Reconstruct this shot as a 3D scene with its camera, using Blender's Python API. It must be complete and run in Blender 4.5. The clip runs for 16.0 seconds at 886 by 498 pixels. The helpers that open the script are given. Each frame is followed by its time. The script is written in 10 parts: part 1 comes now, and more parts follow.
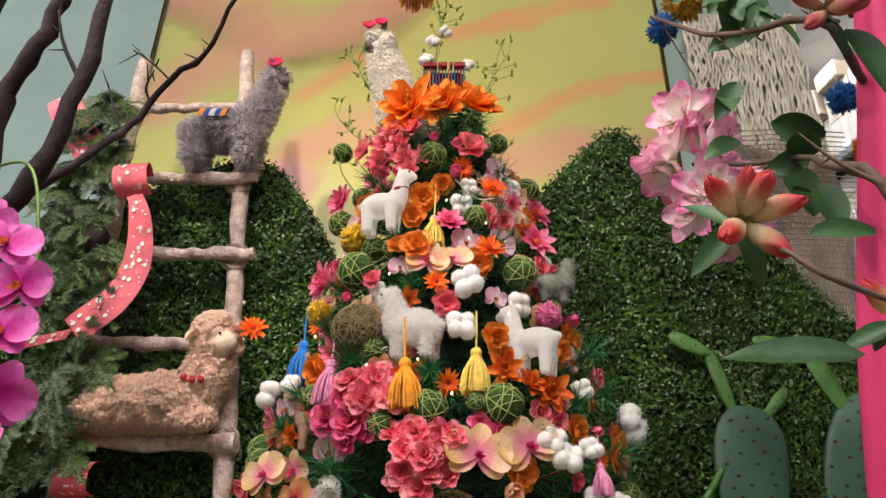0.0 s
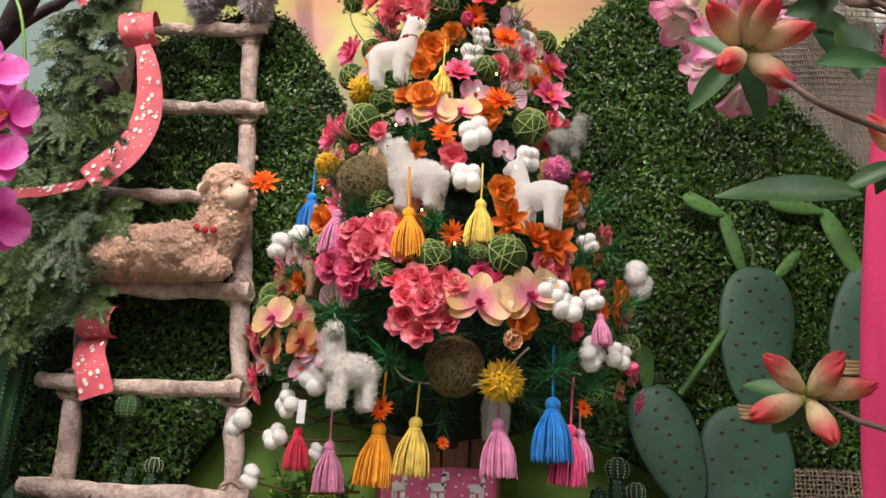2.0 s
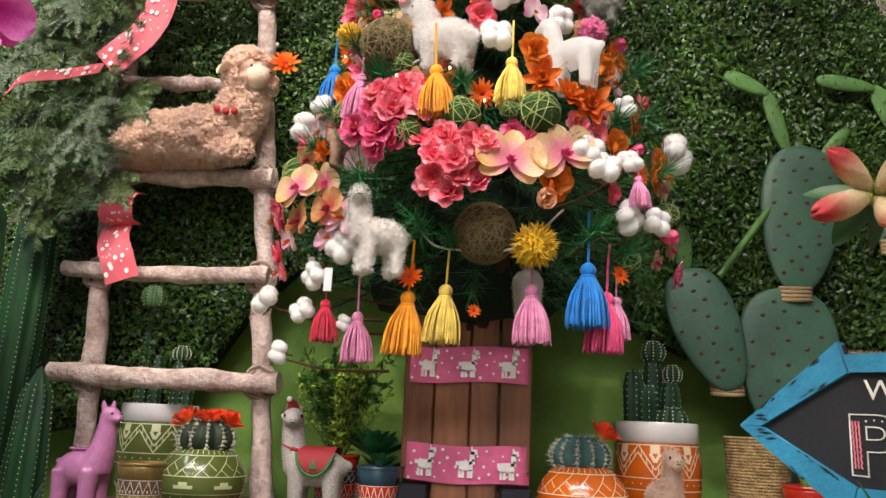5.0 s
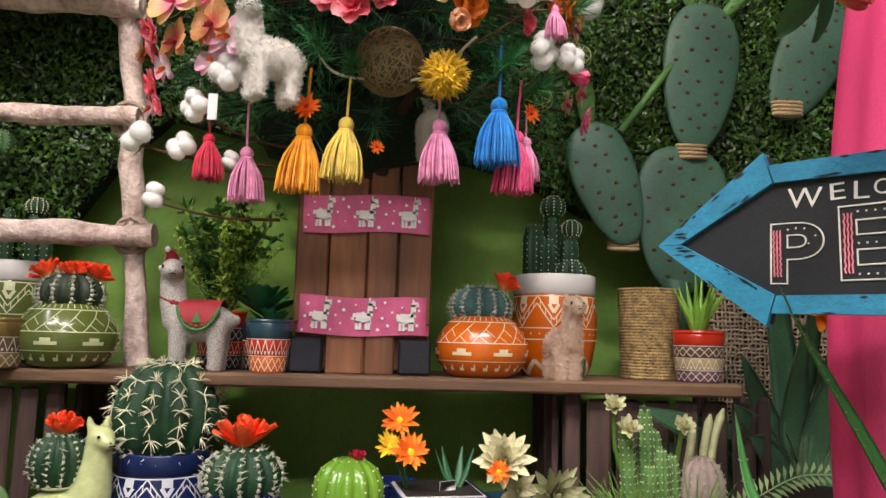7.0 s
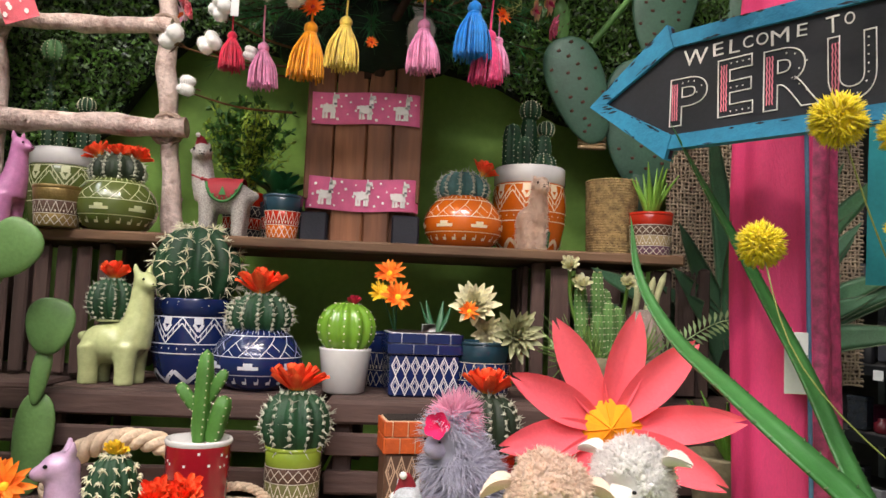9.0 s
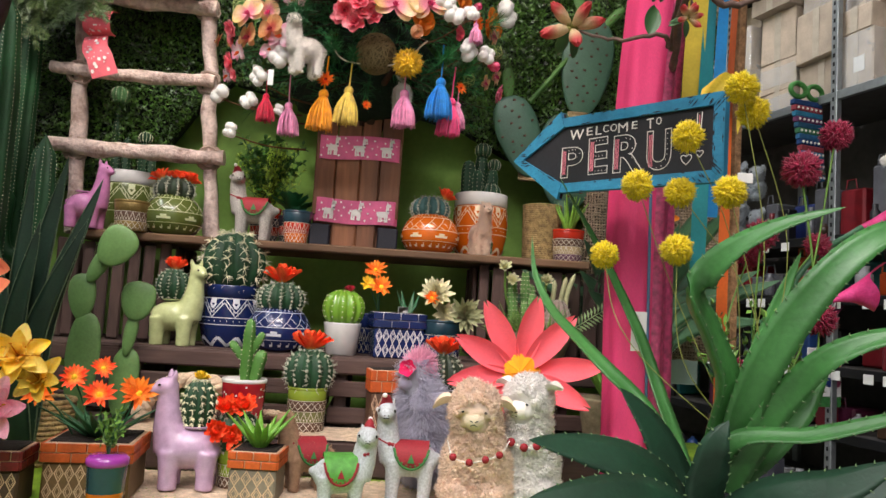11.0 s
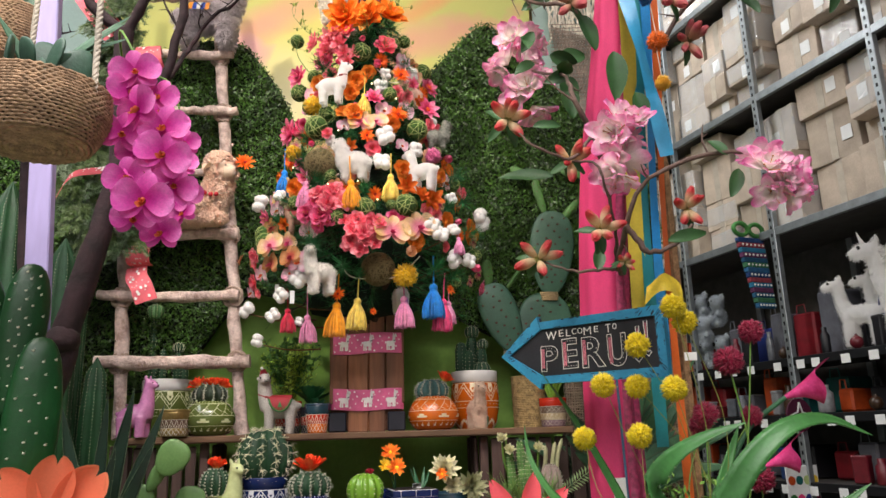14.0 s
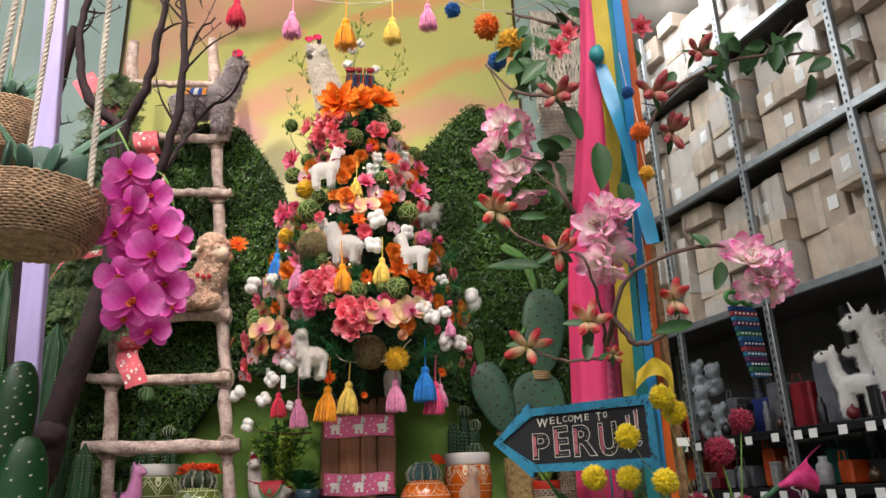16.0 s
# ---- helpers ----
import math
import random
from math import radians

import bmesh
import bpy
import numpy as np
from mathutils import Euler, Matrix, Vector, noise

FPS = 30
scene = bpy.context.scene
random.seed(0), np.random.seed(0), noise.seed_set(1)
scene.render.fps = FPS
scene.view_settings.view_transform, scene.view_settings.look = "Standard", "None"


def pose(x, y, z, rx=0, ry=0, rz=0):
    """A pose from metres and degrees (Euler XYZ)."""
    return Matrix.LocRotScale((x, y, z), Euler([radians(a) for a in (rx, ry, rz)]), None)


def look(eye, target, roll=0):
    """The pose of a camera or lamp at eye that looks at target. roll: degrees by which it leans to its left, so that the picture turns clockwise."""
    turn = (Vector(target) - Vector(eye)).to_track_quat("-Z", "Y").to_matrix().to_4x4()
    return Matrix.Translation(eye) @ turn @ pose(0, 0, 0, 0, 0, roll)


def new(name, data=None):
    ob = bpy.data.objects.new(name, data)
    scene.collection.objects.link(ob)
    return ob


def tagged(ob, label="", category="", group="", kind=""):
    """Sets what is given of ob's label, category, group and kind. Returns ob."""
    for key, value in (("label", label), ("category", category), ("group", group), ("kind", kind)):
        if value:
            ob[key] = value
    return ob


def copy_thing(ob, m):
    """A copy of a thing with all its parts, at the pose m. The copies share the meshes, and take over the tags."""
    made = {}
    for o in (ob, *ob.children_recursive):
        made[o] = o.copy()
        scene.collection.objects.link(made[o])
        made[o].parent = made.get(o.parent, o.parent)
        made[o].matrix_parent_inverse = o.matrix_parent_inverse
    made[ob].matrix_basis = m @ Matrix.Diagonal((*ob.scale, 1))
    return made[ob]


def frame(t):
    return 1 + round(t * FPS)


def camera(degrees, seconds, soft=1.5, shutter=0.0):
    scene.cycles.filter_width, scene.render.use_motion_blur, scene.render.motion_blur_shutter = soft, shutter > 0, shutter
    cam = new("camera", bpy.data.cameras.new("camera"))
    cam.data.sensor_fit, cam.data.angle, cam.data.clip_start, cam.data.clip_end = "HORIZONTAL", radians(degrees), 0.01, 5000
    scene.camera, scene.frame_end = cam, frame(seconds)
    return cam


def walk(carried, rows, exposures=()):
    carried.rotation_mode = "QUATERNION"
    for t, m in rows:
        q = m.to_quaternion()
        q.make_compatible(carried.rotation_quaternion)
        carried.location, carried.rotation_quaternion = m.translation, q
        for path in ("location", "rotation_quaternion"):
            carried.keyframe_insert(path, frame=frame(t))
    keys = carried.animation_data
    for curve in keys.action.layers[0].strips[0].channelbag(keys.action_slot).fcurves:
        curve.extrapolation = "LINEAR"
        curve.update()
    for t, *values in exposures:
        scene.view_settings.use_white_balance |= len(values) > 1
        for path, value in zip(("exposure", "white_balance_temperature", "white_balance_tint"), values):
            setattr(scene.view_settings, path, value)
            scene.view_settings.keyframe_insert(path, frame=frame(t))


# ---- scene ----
# camera and its walk
cam = camera(61.8, 16.0)
PATH = [
    (0, (0.055, 0.054, 1.492), (-0.01, 1.831, 2.408), 0.9),
    (0.5, (0.038, 0.086, 1.49), (0.017, 1.9, 2.333), 0.9),
    (1, (0.038, 0.079, 1.485), (0.013, 1.936, 2.228), 1.8),
    (1.5, (0.065, 0.066, 1.477), (-0.006, 1.953, 2.135), 2.3),
    (2, (0.099, 0.081, 1.461), (-0.043, 1.984, 2.06), 2.6),
    (2.5, (0.112, 0.089, 1.449), (-0.102, 1.995, 2.017), 3.0),
    (3, (0.102, 0.104, 1.431), (-0.173, 2.006, 1.985), 3.1),
    (3.2, (0.096, 0.113, 1.425), (-0.206, 2.012, 1.974), 3.1),
    (5.3, (0.088, 0.187, 1.326), (-0.063, 2.134, 1.755), 2.3),
    (5.5, (0.074, 0.199, 1.329), (-0.025, 2.157, 1.727), 1.9),
    (6, (0.05, 0.235, 1.279), (0.048, 2.199, 1.656), 1.7),
    (6.5, (0.038, 0.268, 1.249), (0.133, 2.241, 1.567), 2.0),
    (7, (0.044, 0.277, 1.233), (0.182, 2.258, 1.472), 1.6),
    (7.3, (0.071, 0.265, 1.195), (0.193, 2.247, 1.432), 0.9),
    (7.5, (0.075, 0.249, 1.18), (0.205, 2.234, 1.387), 1.0),
    (8, (0.117, 0.185, 1.117), (0.196, 2.178, 1.272), 1.8),
    (8.5, (0.141, 0.131, 1.075), (0.199, 2.125, 1.216), 2.3),
    (9, (0.109, 0.06, 1.044), (0.19, 2.052, 1.196), 2.4),
    (9.2, (0.085, 0.017, 1.036), (0.177, 2.008, 1.195), 2.5),
    (11.3, (0.102, -0.568, 1.002), (0.256, 1.419, 1.172), 3.4),
    (11.5, (0.11, -0.609, 1.008), (0.267, 1.377, 1.191), 3.1),
    (12, (0.104, -0.688, 1.036), (0.24, 1.291, 1.289), 1.2),
    (12.5, (0.059, -0.749, 1.073), (0.174, 1.221, 1.398), -0.0),
    (13, (0.018, -0.809, 1.096), (0.138, 1.151, 1.477), -0.1),
    (13.5, (0.012, -0.848, 1.119), (0.173, 1.095, 1.564), -0.7),
    (14, (0.005, -0.878, 1.141), (0.202, 1.05, 1.634), -1.6),
    (14.5, (0.001, -0.9, 1.163), (0.191, 1.019, 1.693), -1.9),
    (15, (0.001, -0.914, 1.176), (0.175, 0.994, 1.748), -2.0),
    (15.5, (0.006, -0.913, 1.192), (0.19, 0.983, 1.803), -1.8),
    (16, (0.019, -0.918, 1.206), (0.227, 0.963, 1.851), -2.1),
]
walk(cam, [(t, look(eye, target, roll)) for t, eye, target, roll in PATH],
     [(0, -0.56), (3.0, -0.3), (5.5, -0.08), (9.0, -0.02), (11.5, -0.1), (13.5, -0.2), (16.0, -0.45)])

# ---- light ----
world = bpy.data.worlds.new("shop_air")
scene.world = world
world.use_nodes = True
world.node_tree.nodes["Background"].inputs[0].default_value = (0.80, 0.86, 1.0, 1)
world.node_tree.nodes["Background"].inputs[1].default_value = 0.25
scene.view_settings.exposure = 0.0


def lamp(name, kind, m, energy, colour, size, size_y=None, spot=None):
    d = bpy.data.lights.new(name, kind)
    d.energy, d.color = energy, colour
    if kind == "AREA":
        d.shape, d.size, d.size_y = "RECTANGLE", size, size_y or size
    else:
        d.shadow_soft_size = size
    if kind == "SPOT":
        d.spot_size, d.spot_blend = radians(spot), 0.7
    o = new(name, d)
    o.matrix_world = m
    return o


# rows of ceiling tubes over the aisles, and the spots of the display
lamp("ceiling_tubes", "AREA", look((-0.7, -1.6, 4.75), (-0.7, -1.6, 0)), 210, (1.0, 0.945, 0.95), 4.0, 0.5)
lamp("ceiling_tubes", "AREA", look((-0.6, -4.4, 4.75), (-0.6, -3.2, 0)), 260, (1.0, 0.94, 0.96), 5.0, 0.5)
lamp("ceiling_tubes", "AREA", look((0.9, 3.4, 4.75), (1.6, 3.6, 0)), 195, (0.98, 0.98, 1.0), 0.5, 6.0)
lamp("ceiling_tubes", "AREA", look((-2.6, 0.5, 4.75), (-2.6, 0.5, 0)), 70, (0.96, 0.98, 1.0), 0.5, 4.0)
lamp("display_spot", "SPOT", look((-1.15, -0.15, 3.8), (-0.25, 1.7, 1.85)), 230, (1.0, 0.88, 0.72), 0.06, spot=62)
lamp("display_spot", "SPOT", look((0.55, -0.15, 3.9), (0.02, 1.55, 1.7)), 50, (1.0, 0.90, 0.76), 0.06, spot=44)
lamp("display_spot", "SPOT", look((0.1, -0.6, 3.9), (0.1, 1.4, 1.0)), 125, (1.0, 0.90, 0.87), 0.08, spot=60)
lamp("display_spot", "SPOT", look((0.0, 0.2, 4.2), (0.0, 2.0, 3.1)), 45, (1.0, 0.84, 0.60), 0.10, spot=70)


# ---- mesh helpers ----
class Mesh:
    """Vertices, faces and slot numbers of one mesh."""

    def __init__(self):
        self.v, self.f, self.m, self.n = [], [], [], 0

    def add(self, verts, faces, mi=0, at=None):
        verts = np.asarray(verts, float).reshape(-1, 3)
        if at is not None:
            verts = move(verts, at)
        self.v.append(verts)
        o = self.n
        self.f += [tuple(i + o for i in q) for q in faces]
        self.m += [mi] * len(faces)
        self.n += len(verts)
        return self

    def sheet(self, p, mi=0, ring=False, at=None):
        nu, nv = p.shape[:2]
        last = nv if ring else nv - 1
        faces = [(i * nv + j, i * nv + (j + 1) % nv, (i + 1) * nv + (j + 1) % nv, (i + 1) * nv + j)
                 for i in range(nu - 1) for j in range(last)]
        return self.add(p.reshape(-1, 3), faces, mi, at)

    def lathe(self, prof, seg=28, mi=0, at=None, ribs=0, depth=0.0, bottom=True):
        prof = np.asarray(prof, float)
        th = np.linspace(0, 2 * np.pi, seg, endpoint=False)
        k = 1 - depth * (1 - np.abs(np.cos(th * ribs / 2))) if ribs else np.ones(seg)
        p = np.stack([prof[:, :1] * np.cos(th) * k, prof[:, :1] * np.sin(th) * k, np.repeat(prof[:, 1:], seg, 1)], -1)
        self.sheet(p, mi, True, at)
        if bottom and prof[0, 0] > 1e-3:
            self.add(p[0], [tuple(range(seg))[::-1]], mi, at)
        return self

    def tube(self, pts, radii, seg=8, mi=0, at=None, wob=0.0, flat=1.0, cap=True, rnd=None):
        pts = np.asarray(pts, float)
        n = len(pts)
        radii = np.full(n, radii, float) if np.isscalar(radii) else np.asarray(radii, float)
        tan = np.gradient(pts, axis=0)
        tan /= np.linalg.norm(tan, axis=1)[:, None] + 1e-9
        a = np.cross(tan[0], (0, 0, 1.0))
        if np.linalg.norm(a) < 1e-3:
            a = np.array((1.0, 0, 0))
        th = np.linspace(0, 2 * np.pi, seg, endpoint=False)
        rows = []
        for i in range(n):
            a = a - tan[i] * (a @ tan[i])
            a /= np.linalg.norm(a)
            b = np.cross(tan[i], a)
            r = radii[i] * (1 + (wob * (rnd or RND).uniform(-1, 1, seg) if wob else 0))
            rows.append(pts[i] + np.outer(np.cos(th) * r, a) + np.outer(np.sin(th) * r * flat, b))
        p = np.array(rows)
        self.sheet(p, mi, True, at)
        if cap:
            self.add(p[0], [tuple(range(seg))[::-1]], mi, at)
            self.add(p[-1], [tuple(range(seg))], mi, at)
        return self

    def ball(self, c, r, seg=14, mi=0, at=None, ribs=0, depth=0.0, lump=0.0):
        r = (r, r, r) if np.isscalar(r) else r
        la = np.linspace(-np.pi / 2, np.pi / 2, max(5, seg * 2 // 3))
        th = np.linspace(0, 2 * np.pi, seg, endpoint=False)
        k = 1 - depth * (1 - np.abs(np.cos(th * ribs / 2))) if ribs else np.ones(seg)
        p = np.stack([np.outer(np.cos(la), np.cos(th) * k) * r[0], np.outer(np.cos(la), np.sin(th) * k) * r[1],
                      np.repeat(np.sin(la)[:, None], seg, 1) * r[2]], -1)
        if lump:
            p *= 1 + lump * RND.uniform(-1, 1, p.shape[:2])[..., None]
        return self.sheet(p + np.asarray(c), mi, True, at)

    def box(self, c, size, mi=0, at=None, bev=0.003, rough=0.0):
        h = np.asarray(size, float) / 2
        b = min(bev, h.min() * 0.9)
        v, ids = [], {}
        for s in [(x, y, z) for x in (-1, 1) for y in (-1, 1) for z in (-1, 1)]:
            for ax in range(3):
                ids[s, ax] = len(v)
                v.append([s[k] * (h[k] if k == ax else h[k] - b) for k in range(3)])
        f = []
        for ax in range(3):
            u, w = (ax + 1) % 3, (ax + 2) % 3
            for sg in (-1, 1):
                q = []
                for a_, b_ in ((-1, -1), (1, -1), (1, 1), (-1, 1)):
                    s = [0, 0, 0]
                    s[ax], s[u], s[w] = sg, a_, b_
                    q.append(ids[tuple(s), ax])
                f.append(tuple(q if sg > 0 else q[::-1]))
            for a_ in (-1, 1):
                for b_ in (-1, 1):
                    s0, s1 = [0, 0, 0], [0, 0, 0]
                    s0[u] = s1[u] = a_
                    s0[w] = s1[w] = b_
                    s0[ax], s1[ax] = -1, 1
                    q = (ids[tuple(s0), u], ids[tuple(s1), u], ids[tuple(s1), w], ids[tuple(s0), w])
                    f.append(q if a_ * b_ > 0 else q[::-1])
        for s in [(x, y, z) for x in (-1, 1) for y in (-1, 1) for z in (-1, 1)]:
            f.append(tuple(ids[s, k] for k in range(3)))
        v = np.array(v)
        if rough:
            v += RND.uniform(-rough, rough, v.shape)
        return self.add(v + np.asarray(c), f, mi, at)

    def petal(self, length, width, mi=0, at=None, cup=0.25, bend=0.2, tip=0.6, nu=6, nv=5, notch=0.0, twist=0.0, blunt=0.75, ruffle=0.0, phase=0.0):
        """A petal from the origin along x, its face up; tip: how far out it is widest; blunt: small is round-ended."""
        u = np.linspace(0, 1, nu)[:, None]
        if blunt < 0.7:
            u = 0.5 - 0.5 * np.cos(np.pi * u ** 0.9)
        w = np.linspace(-1, 1, nv)[None, :]
        shape = np.clip(np.sin(np.pi * np.clip(u, 0, 1) ** tip * 0.97 + 0.03), 0.0, 1) ** blunt
        x = length * (u - notch * u ** 6 * (1 - np.abs(w)) ** 2)
        y = width / 2 * shape * w
        z = length * bend * u ** 2 + cup * width * (w ** 2) * shape + twist * width * w * u + ruffle * width * np.sin(5.5 * w + 4 * u + phase) * u ** 2 * np.abs(w)
        p = np.stack([x + 0 * w, y, z + 0 * w], -1)
        return self.sheet(p, mi, False, at)

    def joined(self):
        return np.concatenate(self.v) if self.v else np.zeros((0, 3))

    def data(self, name, mats, smooth=True):
        me = bpy.data.meshes.new(name)
        me.from_pydata(self.joined().tolist(), [], self.f)
        for x in mats if isinstance(mats, (list, tuple)) else [mats]:
            me.materials.append(x)
        me.polygons.foreach_set("material_index", self.m)
        me.polygons.foreach_set("use_smooth", [smooth] * len(self.f))
        me.update()
        return me


RND = np.random.default_rng(7)


def move(p, m):
    m = np.array(m)
    return p @ m[:3, :3].T + m[:3, 3]


def turn(rx=0, ry=0, rz=0, at=(0, 0, 0), s=1.0):
    return Matrix.LocRotScale(at, Euler((radians(rx), radians(ry), radians(rz))), Vector((s, s, s)))


def facing(p, way, s=1.0, spin=0.0):
    """A pose at p whose z axis points along way."""
    q = Vector(way).to_track_quat("Z", "Y") @ Euler((0, 0, spin)).to_quaternion()
    return Matrix.LocRotScale(p, q, Vector((s, s, s)))


def curve(pts, n=24):
    """A smooth line through the given points."""
    pts = np.asarray(pts, float)
    d = np.r_[0, np.cumsum(np.linalg.norm(np.diff(pts, axis=0), axis=1))]
    tt = np.linspace(0, d[-1], n)
    tan = np.gradient(pts, d, axis=0)
    i = np.clip(np.searchsorted(d, tt, side="right") - 1, 0, len(d) - 2)
    h = (d[i + 1] - d[i])[:, None]
    s = ((tt - d[i]) / (d[i + 1] - d[i]))[:, None]
    return ((2 * s**3 - 3 * s**2 + 1) * pts[i] + (s**3 - 2 * s**2 + s) * h * tan[i]
            + (-2 * s**3 + 3 * s**2) * pts[i + 1] + (s**3 - s**2) * h * tan[i + 1])


def thing(name, label, category, m=None, group="", kind=""):
    o = new(name)
    o.empty_display_size = 0.05
    if m is not None:
        o.matrix_world = m
    return tagged(o, label, category, group, kind)


def part(name, mesh, mats, parent, label="", smooth=True, m=None, kind=""):
    o = new(name, mesh.data(name, mats, smooth))
    o.parent = parent
    if m is not None:
        o.matrix_basis = m
    return tagged(o, label, kind=kind)


def single(name, mesh, mats, label, category, m=None, group="", kind="", smooth=True):
    o = new(name, mesh.data(name, mats, smooth))
    if m is not None:
        o.matrix_world = m
    return tagged(o, label, category, group, kind)


def dup(ob, m):
    """A copy of a thing at the pose m, whatever size the first one has."""
    s = ob.scale
    return copy_thing(ob, m @ Matrix.Diagonal((1 / s.x, 1 / s.y, 1 / s.z, 1)))


def fuse(mesh, voxel=0.006, rounds=6):
    """One closed skin round all the pieces of a mesh."""
    o = new("soft_shape", mesh.data("soft_shape", []))
    r = o.modifiers.new("skin", "REMESH")
    r.mode, r.voxel_size = "VOXEL", voxel
    s = o.modifiers.new("smooth", "SMOOTH")
    s.factor, s.iterations = 0.5, rounds
    me = bpy.data.meshes.new_from_object(o.evaluated_get(bpy.context.evaluated_depsgraph_get()))
    out = Mesh()
    v = np.empty(len(me.vertices) * 3)
    me.vertices.foreach_get("co", v)
    out.add(v.reshape(-1, 3), [tuple(p.vertices) for p in me.polygons])
    bpy.data.objects.remove(o)
    return out


def surface(mesh, count, rnd):
    """Random places on a mesh, with their normals."""
    v = mesh.joined()
    q = np.array([f[:4] if len(f) > 3 else (*f[:3], f[2]) for f in mesh.f])
    a, b, c, d = (v[q[:, k]] for k in range(4))
    nrm = np.cross(c - a, d - b)
    area = np.linalg.norm(nrm, axis=1) + 1e-12
    pick = rnd.choice(len(q), count, p=area / area.sum())
    s, t = rnd.random((2, count, 1))
    p = (a[pick] * (1 - s) + b[pick] * s) * (1 - t) + (d[pick] * (1 - s) + c[pick] * s) * t
    return p, (nrm / area[:, None])[pick]


def tufts(mesh, p, nrm, length, width, rnd, down=0.6, mi=0, spread=0.5):
    """Short locks of wool: bent three-sided spikes."""
    n = len(p)
    way = nrm + rnd.normal(0, spread, (n, 3)) + np.array((0, 0, -down))
    way /= np.linalg.norm(way, axis=1)[:, None]
    ax = np.cross(way, rnd.normal(size=(n, 3)))
    ax /= np.linalg.norm(ax, axis=1)[:, None]
    bx = np.cross(way, ax)
    ln = length * rnd.uniform(0.6, 1.3, (n, 1))
    v = np.empty((n, 7, 3))
    mid = p + nrm * ln * 0.3 + way * ln * 0.35
    for k in range(3):
        c, s = math.cos(k * 2.094), math.sin(k * 2.094)
        v[:, k] = p + (ax * c + bx * s) * width
        v[:, 3 + k] = mid + (ax * c + bx * s) * width * 0.8
    v[:, 6] = mid + way * ln * 0.65
    o, faces = 0, []
    for i in range(n):
        o = i * 7
        faces += [(o, o + 1, o + 4, o + 3), (o + 1, o + 2, o + 5, o + 4), (o + 2, o, o + 3, o + 5),
                  (o + 3, o + 4, o + 6), (o + 4, o + 5, o + 6), (o + 5, o + 3, o + 6)]
    return mesh.add(v.reshape(-1, 3), faces, mi)


def strands(mesh, p, nrm, length, width, rnd, down=0.5, spread=0.35, clump=60.0, mi=0):
    """Fine fur: thin bent ribbons that lean together in small locks."""
    n = len(p)
    lock = np.stack([np.sin(p[:, (k + 1) % 3] * clump + 2.1 * k) + np.sin(p[:, k] * clump * 1.7 + p[:, (k + 2) % 3] * clump) for k in range(3)], 1)
    way = nrm * 0.9 + 0.42 * lock + rnd.normal(0, spread, (n, 3)) + np.array((0, 0, -down))
    way /= np.linalg.norm(way, axis=1)[:, None]
    side = np.cross(way, nrm + rnd.normal(0, 0.4, (n, 3)))
    side /= np.linalg.norm(side, axis=1)[:, None] + 1e-9
    ln = length * rnd.uniform(0.55, 1.25, (n, 1))
    mid = p + nrm * ln * 0.42 + way * ln * 0.22
    end = mid + way * ln * 0.5 + np.array((0, 0, -1.0)) * ln * 0.12 * down
    v = np.stack([p - side * width, p + side * width, mid + side * width * 0.8, mid - side * width * 0.8, end], 1)
    o = np.arange(n)[:, None] * 5
    quads, tris = (o + (0, 1, 2, 3)).tolist(), (o + (3, 2, 4)).tolist()
    return mesh.add(v.reshape(-1, 3), [tuple(q) for q in quads] + [tuple(q) for q in tris], mi)


def curls(mesh, p, nrm, r, rnd, mi=0):
    """Small knobbly curls of wool."""
    t = (1 + 5 ** 0.5) / 2
    ico = np.array([(-1, t, 0), (1, t, 0), (-1, -t, 0), (1, -t, 0), (0, -1, t), (0, 1, t), (0, -1, -t), (0, 1, -t),
                    (t, 0, -1), (t, 0, 1), (-t, 0, -1), (-t, 0, 1)]) / 1.9
    fc = [(0, 11, 5), (0, 5, 1), (0, 1, 7), (0, 7, 10), (0, 10, 11), (1, 5, 9), (5, 11, 4), (11, 10, 2), (10, 7, 6), (7, 1, 8),
          (3, 9, 4), (3, 4, 2), (3, 2, 6), (3, 6, 8), (3, 8, 9), (4, 9, 5), (2, 4, 11), (6, 2, 10), (8, 6, 7), (9, 8, 1)]
    for c, n in zip(p, nrm):
        k = r * rnd.uniform(0.6, 1.3)
        mesh.add(ico * k * rnd.uniform(0.7, 1.25, 3) + c + n * k * 0.3, fc, mi)
    return mesh


# ---- materials ----
def rgb(h):
    return tuple((int(h[i:i + 2], 16) / 255) ** 2.2 for i in (0, 2, 4))


